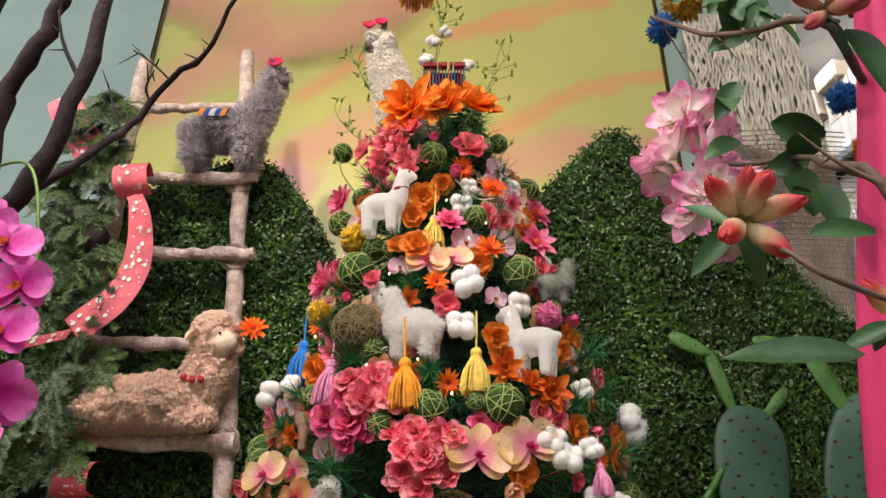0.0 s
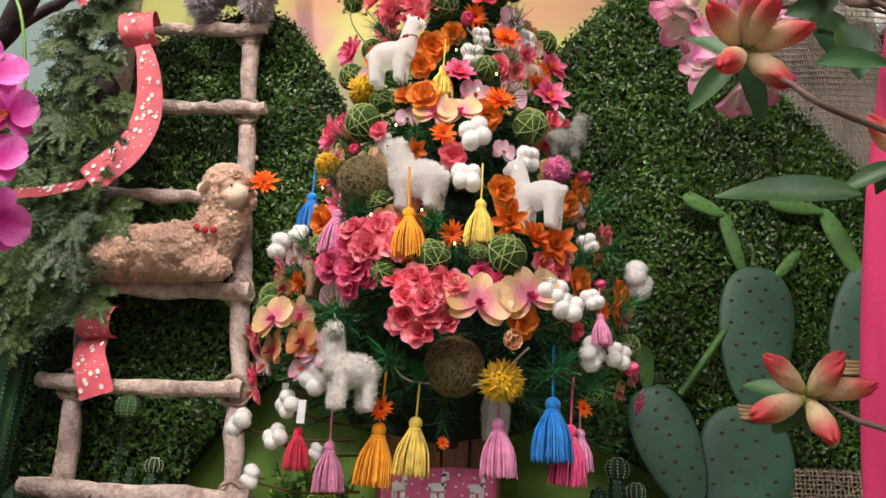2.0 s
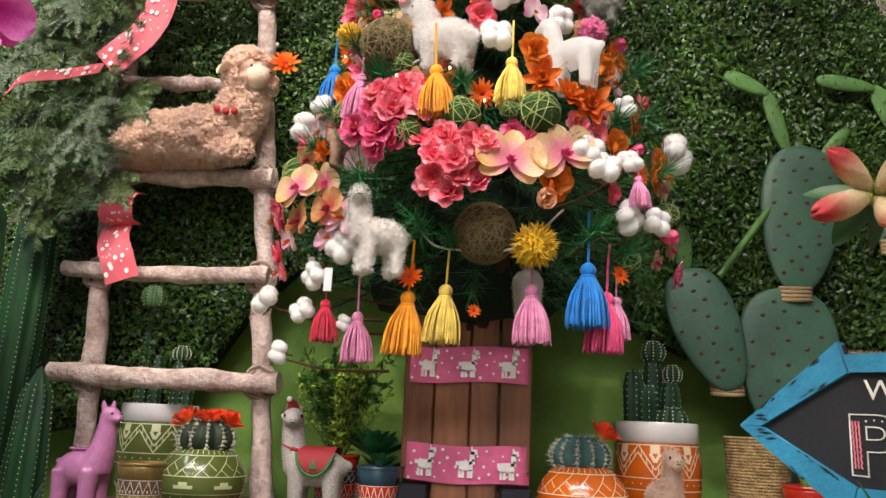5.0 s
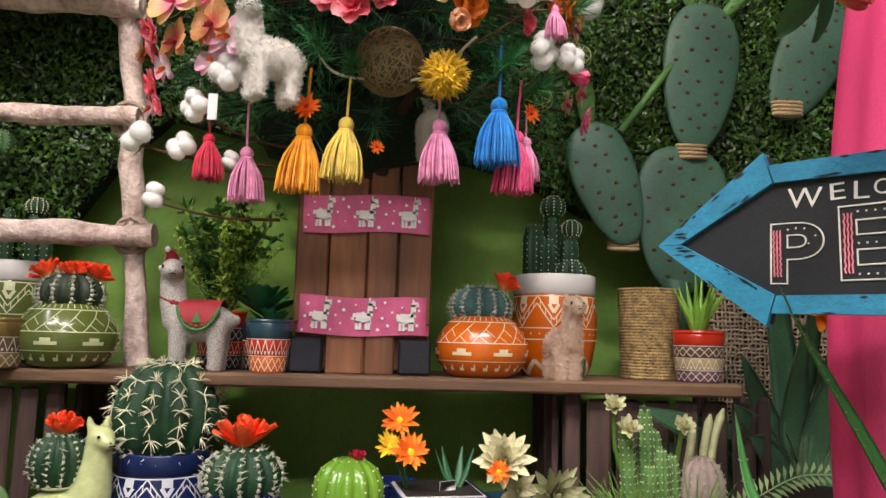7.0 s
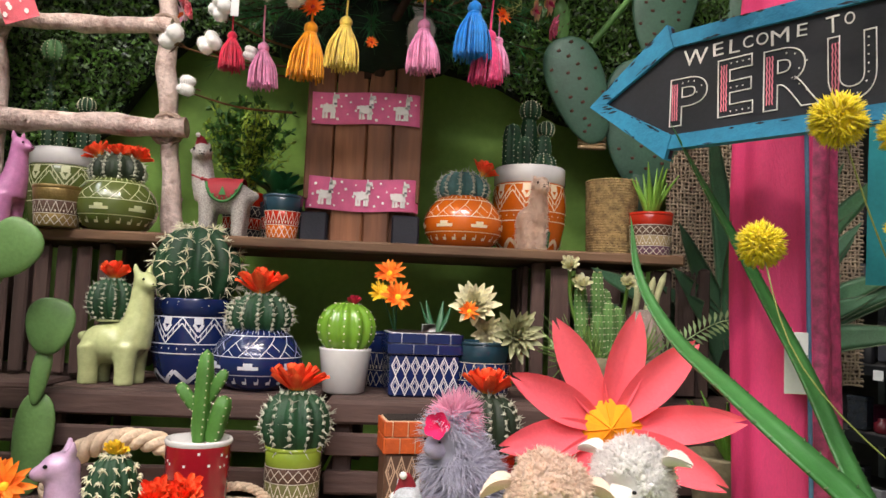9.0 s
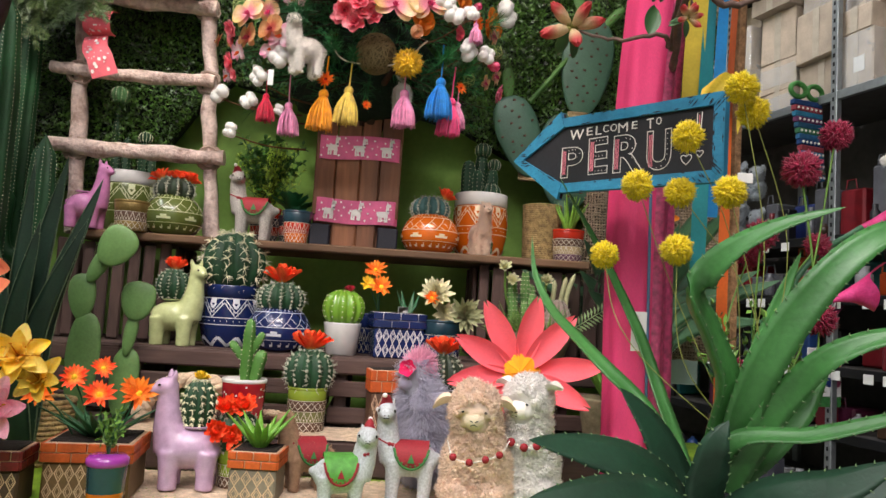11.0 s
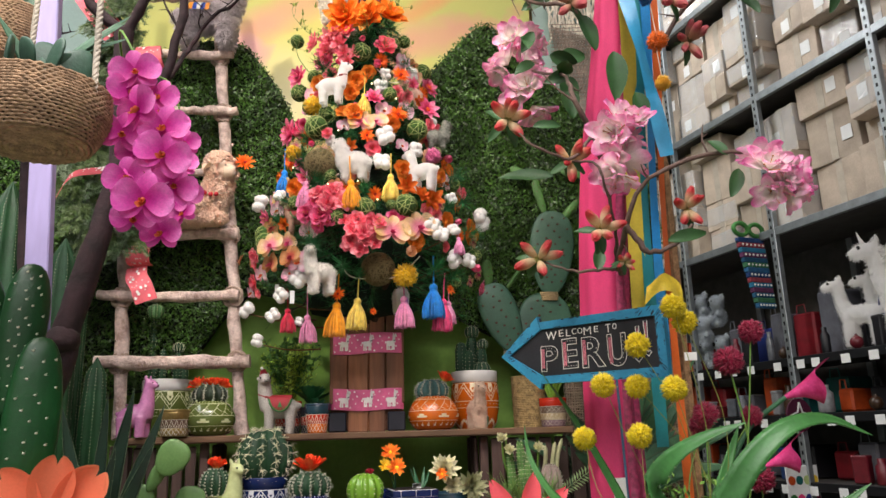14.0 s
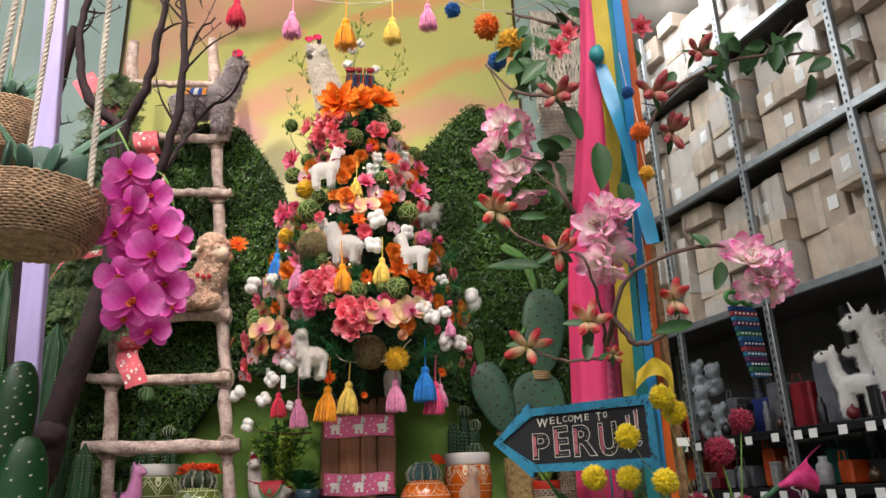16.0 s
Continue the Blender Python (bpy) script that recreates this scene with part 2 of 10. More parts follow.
def mat(name, col, rough=0.6, var=0.22, scale=14.0, bump=0.2, fine=160.0, col2=None, metal=0.0, sheen=0.0, coat=0.0,
        isl=0.0, obj=0.0, sub=0.0, trans=0.0, thin=0.0, heart=None, reach=(0.1, 0.65), stretch=None, glow=0.0, mixat=0.5, alpha=1.0):
    m = bpy.data.materials.new(name)
    m.use_nodes = True
    nt, nd = m.node_tree, m.node_tree.nodes
    b = nd["Principled BSDF"]
    lk = nt.links.new
    a = rgb(col) if isinstance(col, str) else col
    c = (rgb(col2) if isinstance(col2, str) else col2) if col2 else tuple(min(1, x * (1 + var)) for x in a)
    a = a if col2 else tuple(x * (1 - var) for x in a)
    tc = nd.new("ShaderNodeTexCoord")
    src = tc.outputs["Object"]
    if stretch:
        mp = nd.new("ShaderNodeMapping")
        mp.inputs["Scale"].default_value = stretch
        lk(src, mp.inputs["Vector"])
        src = mp.outputs["Vector"]
    n1 = nd.new("ShaderNodeTexNoise")
    n1.inputs["Scale"].default_value, n1.inputs["Detail"].default_value = scale, 5
    lk(src, n1.inputs["Vector"])
    n2 = nd.new("ShaderNodeTexNoise")
    n2.inputs["Scale"].default_value, n2.inputs["Detail"].default_value = fine, 4
    lk(src, n2.inputs["Vector"])
    ramp = nd.new("ShaderNodeMapRange")
    ramp.inputs["From Min"].default_value, ramp.inputs["From Max"].default_value = mixat - 0.16, mixat + 0.16
    lk(n1.outputs["Fac"], ramp.inputs["Value"])
    mx = nd.new("ShaderNodeMix")
    mx.data_type = "RGBA"
    mx.inputs["A"].default_value, mx.inputs["B"].default_value = (*a, 1), (*c, 1)
    lk(ramp.outputs["Result"], mx.inputs["Factor"])
    hs = nd.new("ShaderNodeHueSaturation")
    lk(mx.outputs["Result"], hs.inputs["Color"])
    if heart:
        ln = nd.new("ShaderNodeVectorMath")
        ln.operation = "LENGTH"
        lk(tc.outputs["Object"], ln.inputs[0])
        far = nd.new("ShaderNodeMapRange")
        far.interpolation_type = "SMOOTHSTEP"
        far.inputs["From Min"].default_value, far.inputs["From Max"].default_value = reach
        lk(ln.outputs["Value"], far.inputs["Value"])
        hx = nd.new("ShaderNodeMix")
        hx.data_type = "RGBA"
        hx.inputs["A"].default_value = (*rgb(heart), 1)
        lk(mx.outputs["Result"], hx.inputs["B"])
        lk(far.outputs["Result"], hx.inputs["Factor"])
        lk(hx.outputs["Result"], hs.inputs["Color"])
    val = nd.new("ShaderNodeMapRange")
    val.inputs["From Min"].default_value, val.inputs["From Max"].default_value = 0.25, 0.75
    val.inputs["To Min"].default_value, val.inputs["To Max"].default_value = 1 - var * 0.6, 1 + var * 0.6
    lk(n2.outputs["Fac"], val.inputs["Value"])
    out = val.outputs["Result"]
    for k, node, sock in ((isl, "ShaderNodeNewGeometry", "Random Per Island"), (obj, "ShaderNodeObjectInfo", "Random")):
        if k:
            g = nd.new(node)
            r = nd.new("ShaderNodeMapRange")
            r.inputs["To Min"].default_value, r.inputs["To Max"].default_value = 1 - k, 1 + k
            lk(g.outputs[sock], r.inputs["Value"])
            mu = nd.new("ShaderNodeMath")
            mu.operation = "MULTIPLY"
            lk(out, mu.inputs[0])
            lk(r.outputs["Result"], mu.inputs[1])
            out = mu.outputs[0]
    lk(out, hs.inputs["Value"])
    lk(hs.outputs["Color"], b.inputs["Base Color"])
    b.inputs["Roughness"].default_value, b.inputs["Metallic"].default_value = rough, metal
    b.inputs["Sheen Weight"].default_value, b.inputs["Coat Weight"].default_value = sheen, coat
    b.inputs["Subsurface Weight"].default_value = sub
    b.inputs["Subsurface Radius"].default_value = (0.01, 0.006, 0.004)
    b.inputs["Transmission Weight"].default_value = trans
    b.inputs["Alpha"].default_value = alpha
    if glow:
        lk(hs.outputs["Color"], b.inputs["Emission Color"])
        b.inputs["Emission Strength"].default_value = glow
    if thin:
        tl = nd.new("ShaderNodeBsdfTranslucent")
        lk(hs.outputs["Color"], tl.inputs["Color"])
        ms = nd.new("ShaderNodeMixShader")
        ms.inputs[0].default_value = thin
        lk(b.outputs[0], ms.inputs[1])
        lk(tl.outputs[0], ms.inputs[2])
        lk(ms.outputs[0], nd["Material Output"].inputs["Surface"])
    if bump:
        bp = nd.new("ShaderNodeBump")
        bp.inputs["Strength"].default_value, bp.inputs["Distance"].default_value = bump, 0.004
        lk(n2.outputs["Fac"], bp.inputs["Height"])
        lk(bp.outputs["Normal"], b.inputs["Normal"])
    return m


def felt(name, col, **k):
    return mat(name, col, rough=0.95, sheen=0.3, bump=0.5, fine=500, **k)


def silk(name, col, col2=None, **k):
    return mat(name, col, rough=0.7, sub=0.0, bump=0.15, fine=300, scale=45, col2=col2, isl=0.12, **k)


def glaze(name, col, **k):
    return mat(name, col, rough=0.22, coat=0.5, bump=0.04, fine=90, var=k.pop("var", 0.1), **k)


def leafy(name, col, **k):
    return mat(name, col, rough=k.pop("rough", 0.5), isl=k.pop("isl", 0.4), bump=0.15, fine=250, **k)


MOSS = leafy("boxwood_leaf", "3a581f", isl=0.8, var=0.35, scale=5, rough=0.42)
# backing coloured near black: the shade in the gaps between leaves
SHADE_BACK = mat("shaded_moss_backing", "0c1708", rough=0.95, bump=0.8, fine=120)
GREEN_WALL = mat("green_wall_paint", "7ba34a", rough=0.75, var=0.14, scale=4, bump=0.1, fine=60)
PALE_WALL = mat("pale_wall_paint", "9cb3ab", rough=0.7, var=0.08, scale=3, bump=0.05)
SHOP_WALL = mat("shop_wall_paint", "b9b9b4", rough=0.8, var=0.06, scale=2, bump=0.05)
SHOP_FLOOR = mat("shop_floor_vinyl", "8d8a84", rough=0.45, var=0.12, scale=3, bump=0.05)
CEILING = mat("ceiling_sheet", "d2d6da", rough=0.8, var=0.06, scale=2, bump=0.05)
STEEL = mat("galvanised_steel", "8d9294", rough=0.45, metal=0.7, var=0.12, scale=20)
BLACK_STEEL = mat("black_steel", "16171a", rough=0.5, metal=0.3)
BARK = mat("pale_driftwood", "9c8074", rough=0.9, col2="dcc6bc", var=0.3, scale=34, mixat=0.42, bump=1.4, fine=110)
LASH = mat("driftwood_lashing", "a89384", rough=0.95, bump=0.9, fine=220, var=0.3)
PLANK = mat("weathered_plank", "6e5440", rough=0.85, var=0.4, scale=8, bump=0.6, fine=70, stretch=(0.15, 1, 1), obj=0.15)
CRATE = mat("dark_crate_wood", "4b3a35", rough=0.85, var=0.4, scale=9, bump=0.6, fine=80, stretch=(0.15, 1, 1), obj=0.22)
CRATE_UP = mat("dark_crate_wood_upright", "4b3a35", rough=0.85, var=0.4, scale=9, bump=0.6, fine=80, stretch=(1, 1, 0.15), obj=0.22)
WALNUT = mat("brown_wood_upright", "7d5238", rough=0.6, var=0.4, scale=12, bump=0.35, fine=90, stretch=(1, 1, 0.08), obj=0.15)
BRACKET = mat("dark_bracket", "1b1c26", rough=0.6)
RIBBON = mat("pink_ribbon", "d4628c", rough=0.6, var=0.12, scale=30, bump=0.3, fine=700)
RIBBON_RED = mat("coral_ribbon", "e0616e", rough=0.5, var=0.15, scale=25, bump=0.3, fine=700)
WHITE_PRINT = mat("white_print", "ece6e2", rough=0.7, var=0.06)
GREY_PRINT = mat("grey_print", "6b6a72", rough=0.7)
TWINE = mat("jute_twine", "b49a74", rough=0.95, bump=0.9, fine=400, var=0.3)
STRING = mat("white_string", "cfc5b2", rough=0.95, bump=0.6, fine=500)
NEEDLE = leafy("pine_needle", "2c6e3c", isl=0.5, var=0.3, scale=9)
FIR = leafy("fir_frond", "4a5e30", isl=0.35, var=0.3, scale=12)
CEDAR = leafy("cedar_frond", "6c7c60", isl=0.3, var=0.25, scale=14)
TRUNK = mat("tree_bark", "3a2a20", rough=0.95, bump=0.8, fine=90)
DARKBARK = mat("dark_twig_bark", "2c1c20", rough=0.85, bump=0.8, fine=90, var=0.4, scale=20)
HUSK = mat("boll_husk", "6b4a30", rough=0.9)
LIMETWINE = mat("lime_twine", "a9b97a", rough=0.9, bump=0.6, fine=500)
PLUSH_WHITE = felt("white_plush", "fbf9f6", var=0.03, isl=0.03, thin=0.55)
PLUSH_GREY = felt("grey_plush", "d0c6ca", var=0.12, isl=0.1, thin=0.4)
PLUSH_TAN = felt("tan_plush", "ffe2ce", var=0.06, isl=0.05, thin=0.55)
PLUSH_BEIGE = felt("beige_plush", "fce6d4", var=0.06, isl=0.05, thin=0.55)
PLUSH_BLUE = felt("blue_grey_plush", "c6c4d4", var=0.12, isl=0.1, thin=0.4)
CERAMIC = mat("grey_white_resin", "b9bec2", rough=0.5, var=0.2, scale=40, bump=0.4, fine=200)
EYE = mat("black_bead", "0c0b0c", rough=0.2)


# ---- the shop round the display ----
def slab(name, c, size, material, label, category="wall"):
    return single(name, Mesh().box(c, size, bev=0.004), material, label, category, kind="structure", smooth=False)


slab("floor", (1.0, 2.0, -0.05), (16, 16, 0.1), SHOP_FLOOR, "grey vinyl shop floor", "floor")
slab("ceiling", (1.0, 2.0, 5.05), (16, 16, 0.1), CEILING, "pale grey sheet-metal shop ceiling", "ceiling")
slab("wall_south", (1.0, -6.05, 2.5), (16, 0.1, 5), SHOP_WALL, "plain pale shop wall")
slab("wall_west", (-7.05, 2.0, 2.5), (0.1, 16, 5), SHOP_WALL, "plain pale shop wall")
slab("wall_east", (9.05, 2.0, 2.5), (0.1, 16, 5), SHOP_WALL, "plain pale shop wall")
slab("wall_north", (1.0, 10.05, 2.5), (16, 0.1, 5), SHOP_WALL, "plain pale shop wall")
slab("green_panel", (-0.22, 1.93, 1.0), (2.5, 0.05, 2.0), GREEN_WALL, "leaf-green painted display panel behind the shelf")
slab("pale_panel", (-1.42, 2.06, 2.5), (0.8, 0.05, 3.4), PALE_WALL, "pale blue-green painted panel beside the mural")
slab("pale_panel", (0.96, 2.06, 2.5), (0.48, 0.05, 3.4), PALE_WALL, "pale blue-green painted panel beside the mural")

# roof lattice over the aisle
truss = thing("roof_truss", "black steel lattice roof truss", "truss", kind="structure")
for zz in (4.35, 4.75):
    part("chord", Mesh().tube([(1.0, 7.0, zz), (8.5, 5.0, zz)], 0.03, 6), BLACK_STEEL, truss)
for k in range(14):
    a, b = k / 14, (k + 1) / 14
    z0, z1 = (4.35, 4.75) if k % 2 else (4.75, 4.35)
    part("strut", Mesh().tube([(1 + 7.5 * a, 7 - 2 * a, z0), (1 + 7.5 * b, 7 - 2 * b, z1)], 0.02, 6), BLACK_STEEL, truss)


# painted sky mural: colours laid on a fine grid, soft-edged sprayed clouds
def spray(x, z, pts, width):
    """How much paint of a stroke through pts lies at x, z."""
    d = np.full(x.shape, 9.0)
    line = curve([(a, 0, b) for a, b in pts], 24)
    for a, _, b in line:
        d = np.minimum(d, np.hypot(x - a, (z - b) * 1.15))
    return np.clip(1.25 - d / width, 0, 1) ** 0.6 * 0.95


def mural():
    nx, nz = 260, 190
    x, z = np.meshgrid(np.linspace(-1.04, 0.72, nx), np.linspace(2.0, 4.1, nz))
    p = np.stack([x, np.full_like(x, 2.03), z], -1)
    wob = np.array([[noise.fractal((a * 5, b * 5, 0), 0.8, 2, 4) for a, b in zip(r, q)] for r, q in zip(x, z)])
    blot = np.array([[noise.fractal((a * 2, b * 2, 7), 0.8, 2, 3) for a, b in zip(r, q)] for r, q in zip(x, z)])
    base = np.array(rgb("dccb70"))
    green = np.array(rgb("bdc272"))
    k = np.clip(0.45 + 0.45 * np.abs(x + 0.1) + 0.35 * blot, 0, 1)[..., None]
    c = base * (1 - k) + green * k
    cream = np.clip(1.2 - np.hypot((x + 0.37) / 0.2, (z - 2.5) / 0.3), 0, 1)[..., None]
    c = c * (1 - cream) + np.array(rgb("e8deae")) * cream
    olive, pink, orange, rose = (np.array(rgb(h)) for h in ("8d8048", "db9c86", "e2a06a", "d8a0a4"))
    xs, zs = x + 0.05 * wob, z + 0.05 * wob
    for pts, w, col in (
            ([(-1.0, 3.55), (-0.86, 3.42), (-0.53, 3.28), (-0.3, 3.36), (-0.15, 3.52)], 0.09, olive),
            ([(-1.0, 3.62), (-0.86, 3.50), (-0.53, 3.38), (-0.3, 3.46), (-0.12, 3.62)], 0.115, pink),
            ([(-1.02, 3.05), (-0.88, 3.20), (-0.68, 3.30)], 0.11, pink),
            ([(-0.505, 3.09), (-0.40, 3.18), (-0.315, 3.25)], 0.035, orange),
            ([(-0.03, 3.34), (0.3, 3.46), (0.55, 3.52)], 0.045, orange),
            ([(0.15, 2.93), (0.426, 3.095), (0.72, 3.16)], 0.045, orange),
            ([(-0.54, 2.70), (-0.48, 2.86), (-0.35, 2.945), (-0.25, 3.0)], 0.085, pink),
            ([(-0.55, 2.68), (-0.50, 2.78)], 0.08, rose),
            ([(0.12, 2.76), (0.25, 2.85), (0.42, 2.89), (0.62, 2.89)], 0.085, pink),
            ([(0.12, 3.7), (0.35, 3.8), (0.6, 3.82)], 0.08, pink), ([(-0.9, 3.85), (-0.5, 3.92), (0.0, 3.88)], 0.12, pink)):
        k = (spray(xs, zs, pts, w) * (0.85 + 0.3 * blot).clip(0, 1))[..., None]
        c = c * (1 - k) + col * k
    sh = Mesh().sheet(p[:, ::-1])
    sh.add([(-1.04, 2.07, 2), (0.72, 2.07, 2), (0.72, 2.07, 4.1), (-1.04, 2.07, 4.1)], [(0, 1, 2, 3)])
    m = mat("mural_paint", "dccb70", rough=0.75, bump=0.15, fine=200, var=0.06)
    nt = m.node_tree
    at = nt.nodes.new("ShaderNodeAttribute")
    at.attribute_name = "paint"
    hs = next(n for n in nt.nodes if n.type == "HUE_SAT")
    nt.links.new(at.outputs["Color"], hs.inputs["Color"])
    o = single("sky_mural", sh, m, "yellow-green sky mural with sprayed pink clouds", "mural", kind="structure")
    col = np.concatenate([c[:, ::-1].reshape(-1, 3), np.tile(rgb("dccb70"), (4, 1))])
    o.data.color_attributes.new("paint", "FLOAT_COLOR", "POINT").data.foreach_set(
        "color", np.c_[col, np.ones(len(col))].ravel())
    return o


mural()
edge = Mesh()
for xx in (-1.05, 0.725):
    edge.box((xx, 2.025, 3.05), (0.012, 0.012, 2.1), bev=0.002)
single("trim", edge, mat("bronze_trim", "7d6a3a", rough=0.5, metal=0.4), "thin bronze edge strip of the mural panel", "trim", kind="structure")


# ---- boxwood hills ----
def inside(px, pz, poly):
    hit = np.zeros(px.shape, bool)
    for (x0, z0), (x1, z1) in zip(poly, poly[1:] + poly[:1]):
        c = (z0 > pz) != (z1 > pz)
        hit ^= c & (px < (x1 - x0) * (pz - z0) / (z1 - z0 + 1e-12) + x0)
    return hit


def hill(poly, yb, count, seed, label):
    rnd = np.random.default_rng(seed)
    h = thing("boxwood_hill", label, "hedge panel")
    front = [(x, yb, z) for x, z in poly]
    back = [(x, yb + 0.04, z) for x, z in poly]
    n = len(poly)
    # backing sheet, its dark colour stands for shade behind the leaves
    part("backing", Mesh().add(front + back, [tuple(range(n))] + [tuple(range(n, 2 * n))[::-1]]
                               + [(i, i + n, (i + 1) % n + n, (i + 1) % n) for i in range(n)]), SHADE_BACK, h, smooth=False)
    a = np.array(poly)
    lo, hi = a.min(0), a.max(0)
    got = np.zeros((0, 2))
    while len(got) < count:
        q = rnd.uniform(lo, hi, (count, 2))
        got = np.r_[got, q[inside(q[:, 0], q[:, 1], poly)]]
    got = got[:count] + rnd.normal(0, 0.006, (count, 2))
    clump = np.array([noise.noise((x * 22, z * 22, seed)) for x, z in got])
    dep = rnd.uniform(0.0, 0.03, count) + 0.012 * clump
    c = np.c_[got[:, 0], yb - 0.004 - dep.clip(0), got[:, 1]]
    way = np.c_[rnd.normal(0, 1, count), rnd.normal(-0.25, 0.5, count), rnd.normal(0.35, 1, count)]
    way /= np.linalg.norm(way, axis=1)[:, None]
    nrm = np.c_[rnd.normal(0, 0.6, count), -np.ones(count), rnd.normal(0.35, 0.6, count)]
    side = np.cross(way, nrm)
    side /= np.linalg.norm(side, axis=1)[:, None]
    ln, wd = rnd.uniform(0.005, 0.0088, (count, 1)), rnd.uniform(0.0024, 0.0041, (count, 1))
    v = np.stack([c - way * ln, c + side * wd, c + way * ln, c - side * wd], 1).reshape(-1, 3)
    f = np.arange(count * 4).reshape(-1, 4)
    m = Mesh()
    m.add(v, [tuple(q) for q in f.tolist()])
    part("leaves", m, MOSS, h, kind="stuff", smooth=False)
    return h


hill([(-1.5, 1.25), (-1.0, 1.28), (-0.75, 1.33), (-0.62, 1.42), (-0.52, 1.57), (-0.42, 1.67), (-0.2, 1.62), (-0.1, 1.75), (-0.2, 2.1),
      (-0.3, 2.38), (-0.34, 2.46), (-0.4, 2.55), (-0.46, 2.63), (-0.53, 2.675), (-0.62, 2.67), (-0.72, 2.63), (-0.9, 2.55), (-1.1, 2.44), (-1.3, 2.3), (-1.5, 2.1)],
     1.80, 62000, 3, "rounded artificial boxwood hill on the display wall")
hill([(-0.1, 1.72), (0.12, 1.62), (0.3, 1.58), (0.45, 1.50), (0.6, 1.47), (0.85, 1.46), (1.12, 1.5), (1.12, 2.1), (1.0, 2.19), (0.88, 2.345), (0.78, 2.46), (0.66, 2.60),
      (0.565, 2.69), (0.52, 2.745), (0.477, 2.775), (0.43, 2.75), (0.36, 2.68), (0.28, 2.59), (0.18, 2.46), (0.05, 2.2), (-0.1, 1.95)],
     1.805, 62000, 4, "pointed artificial boxwood hill on the display wall")


# ---- macrame hanging and mesh sack beside the hill ----
def macrame():
    t = thing("macrame_hanging", "cream knotted macrame hanging with an open weave", "wall hanging")
    m = Mesh()
    rnd = np.random.default_rng(5)
    for k in range(58):
        x = 0.80 + 0.0065 * k
        zb = 2.78 - 0.009 * k + rnd.uniform(-0.03, 0.03) + 0.10 * math.sin(k * 0.5)
        z = np.linspace(3.4, zb, 26)
        m.tube(np.c_[x + 0.006 * np.sin(z * 60 + k * 2.1) + 0.004 * rnd.normal(size=26), 1.99 + 0.006 * np.cos(z * 55 + k), z], 0.0052, 4)
    part("cord_work", m, mat("cream_cord", "e2d9c8", rough=0.95, bump=0.6, fine=400, var=0.2, isl=0.12), t, kind="stuff")
    s = Mesh()
    for k in range(52):
        a = k / 51
        s.tube([(0.80 + 0.36 * a, 1.97, 2.88 - 0.12 * a), (0.84 + 0.36 * a, 1.96, 2.45), (0.80 + 0.4 * a, 1.95, 1.95)], 0.0022, 4)
        zz = 1.95 + 0.93 * a
        s.tube([(0.79, 1.962, zz), (1.0, 1.958, zz + 0.01), (1.22, 1.962, zz)], 0.0022, 4)
    part("net", s, mat("grey_jute_net", "a8988c", rough=0.95, bump=0.6, fine=400, isl=0.15), t, "grey-brown jute net")
    return t


macrame()


def burlap():
    """A coarse woven sheet under the hill, thread by thread."""
    t = thing("burlap_panel", "coarse grey-brown burlap sheet hanging behind the agave", "cloth")
    m = Mesh()
    rnd = np.random.default_rng(14)
    for k in range(52):
        x = 0.70 + 0.0088 * k
        z = np.linspace(0.90, 1.52, 40)
        m.tube(np.c_[x + 0.0012 * rnd.normal(size=40), 1.742 + 0.0022 * np.cos(np.arange(40) * np.pi + k * np.pi), z], 0.0026, 4, cap=False)
    for k in range(70):
        z = 0.90 + 0.0089 * k
        x = np.linspace(0.69, 1.16, 32)
        m.tube(np.c_[x, 1.742 - 0.0022 * np.cos(np.arange(32) * np.pi + k * np.pi), z + 0.0012 * rnd.normal(size=32)], 0.0026, 4, cap=False)
    part("weave", m, mat("burlap_thread", "8c7c6a", rough=0.95, bump=0.6, fine=300, isl=0.2), t, kind="stuff")
    part("backing", Mesh().box((0.925, 1.752, 1.21), (0.46, 0.006, 0.62), bev=0.002), mat("burlap_backing", "5c5044", rough=0.95, bump=0.8, fine=260), t)
    return t


burlap()


# ---- storage rack across the aisle: s runs along the rack, away from the display ----
RACK = Matrix(((-0.241, 0.9705, 0, 2.719), (0.9705, 0.241, 0, 2.497), (0, 0, 1, 0), (0, 0, 0, 1)))
CARD = mat("cardboard", "b0a08f", coat=0.25, rough=0.7, var=0.18, scale=6, bump=0.2, fine=120, obj=0.18)
TAPE = mat("clear_tape", "b8ad9e", rough=0.2, var=0.1)
FILM = mat("clear_wrap", "e4e8ec", rough=0.12, var=0.1, scale=7, bump=1.2, fine=22, coat=0.6, alpha=0.3)
PAPER = mat("white_paper_tag", "dcdcda", rough=0.7, var=0.05)
DARKBOARD = mat("dark_shelf_board", "4a4744", rough=0.7, var=0.2)
rack = thing("storage_rack", "galvanised steel storage rack with dark boards", "shelving", RACK)
for s in (-1.74, -0.87, 0, 0.87, 1.74, 2.61, 3.48):
    for dpt in (0.0, 0.62):
        u = Mesh()
        u.box((s, dpt, 2.4), (0.045, 0.04, 4.8), bev=0.004)
        for zz in np.arange(0.2, 4.7, 0.05) if dpt == 0 else ():
            u.box((s, -0.021, zz), (0.012, 0.004, 0.022), mi=1, bev=0.001)
        part("upright", u, [STEEL, BLACK_STEEL], rack, smooth=False)
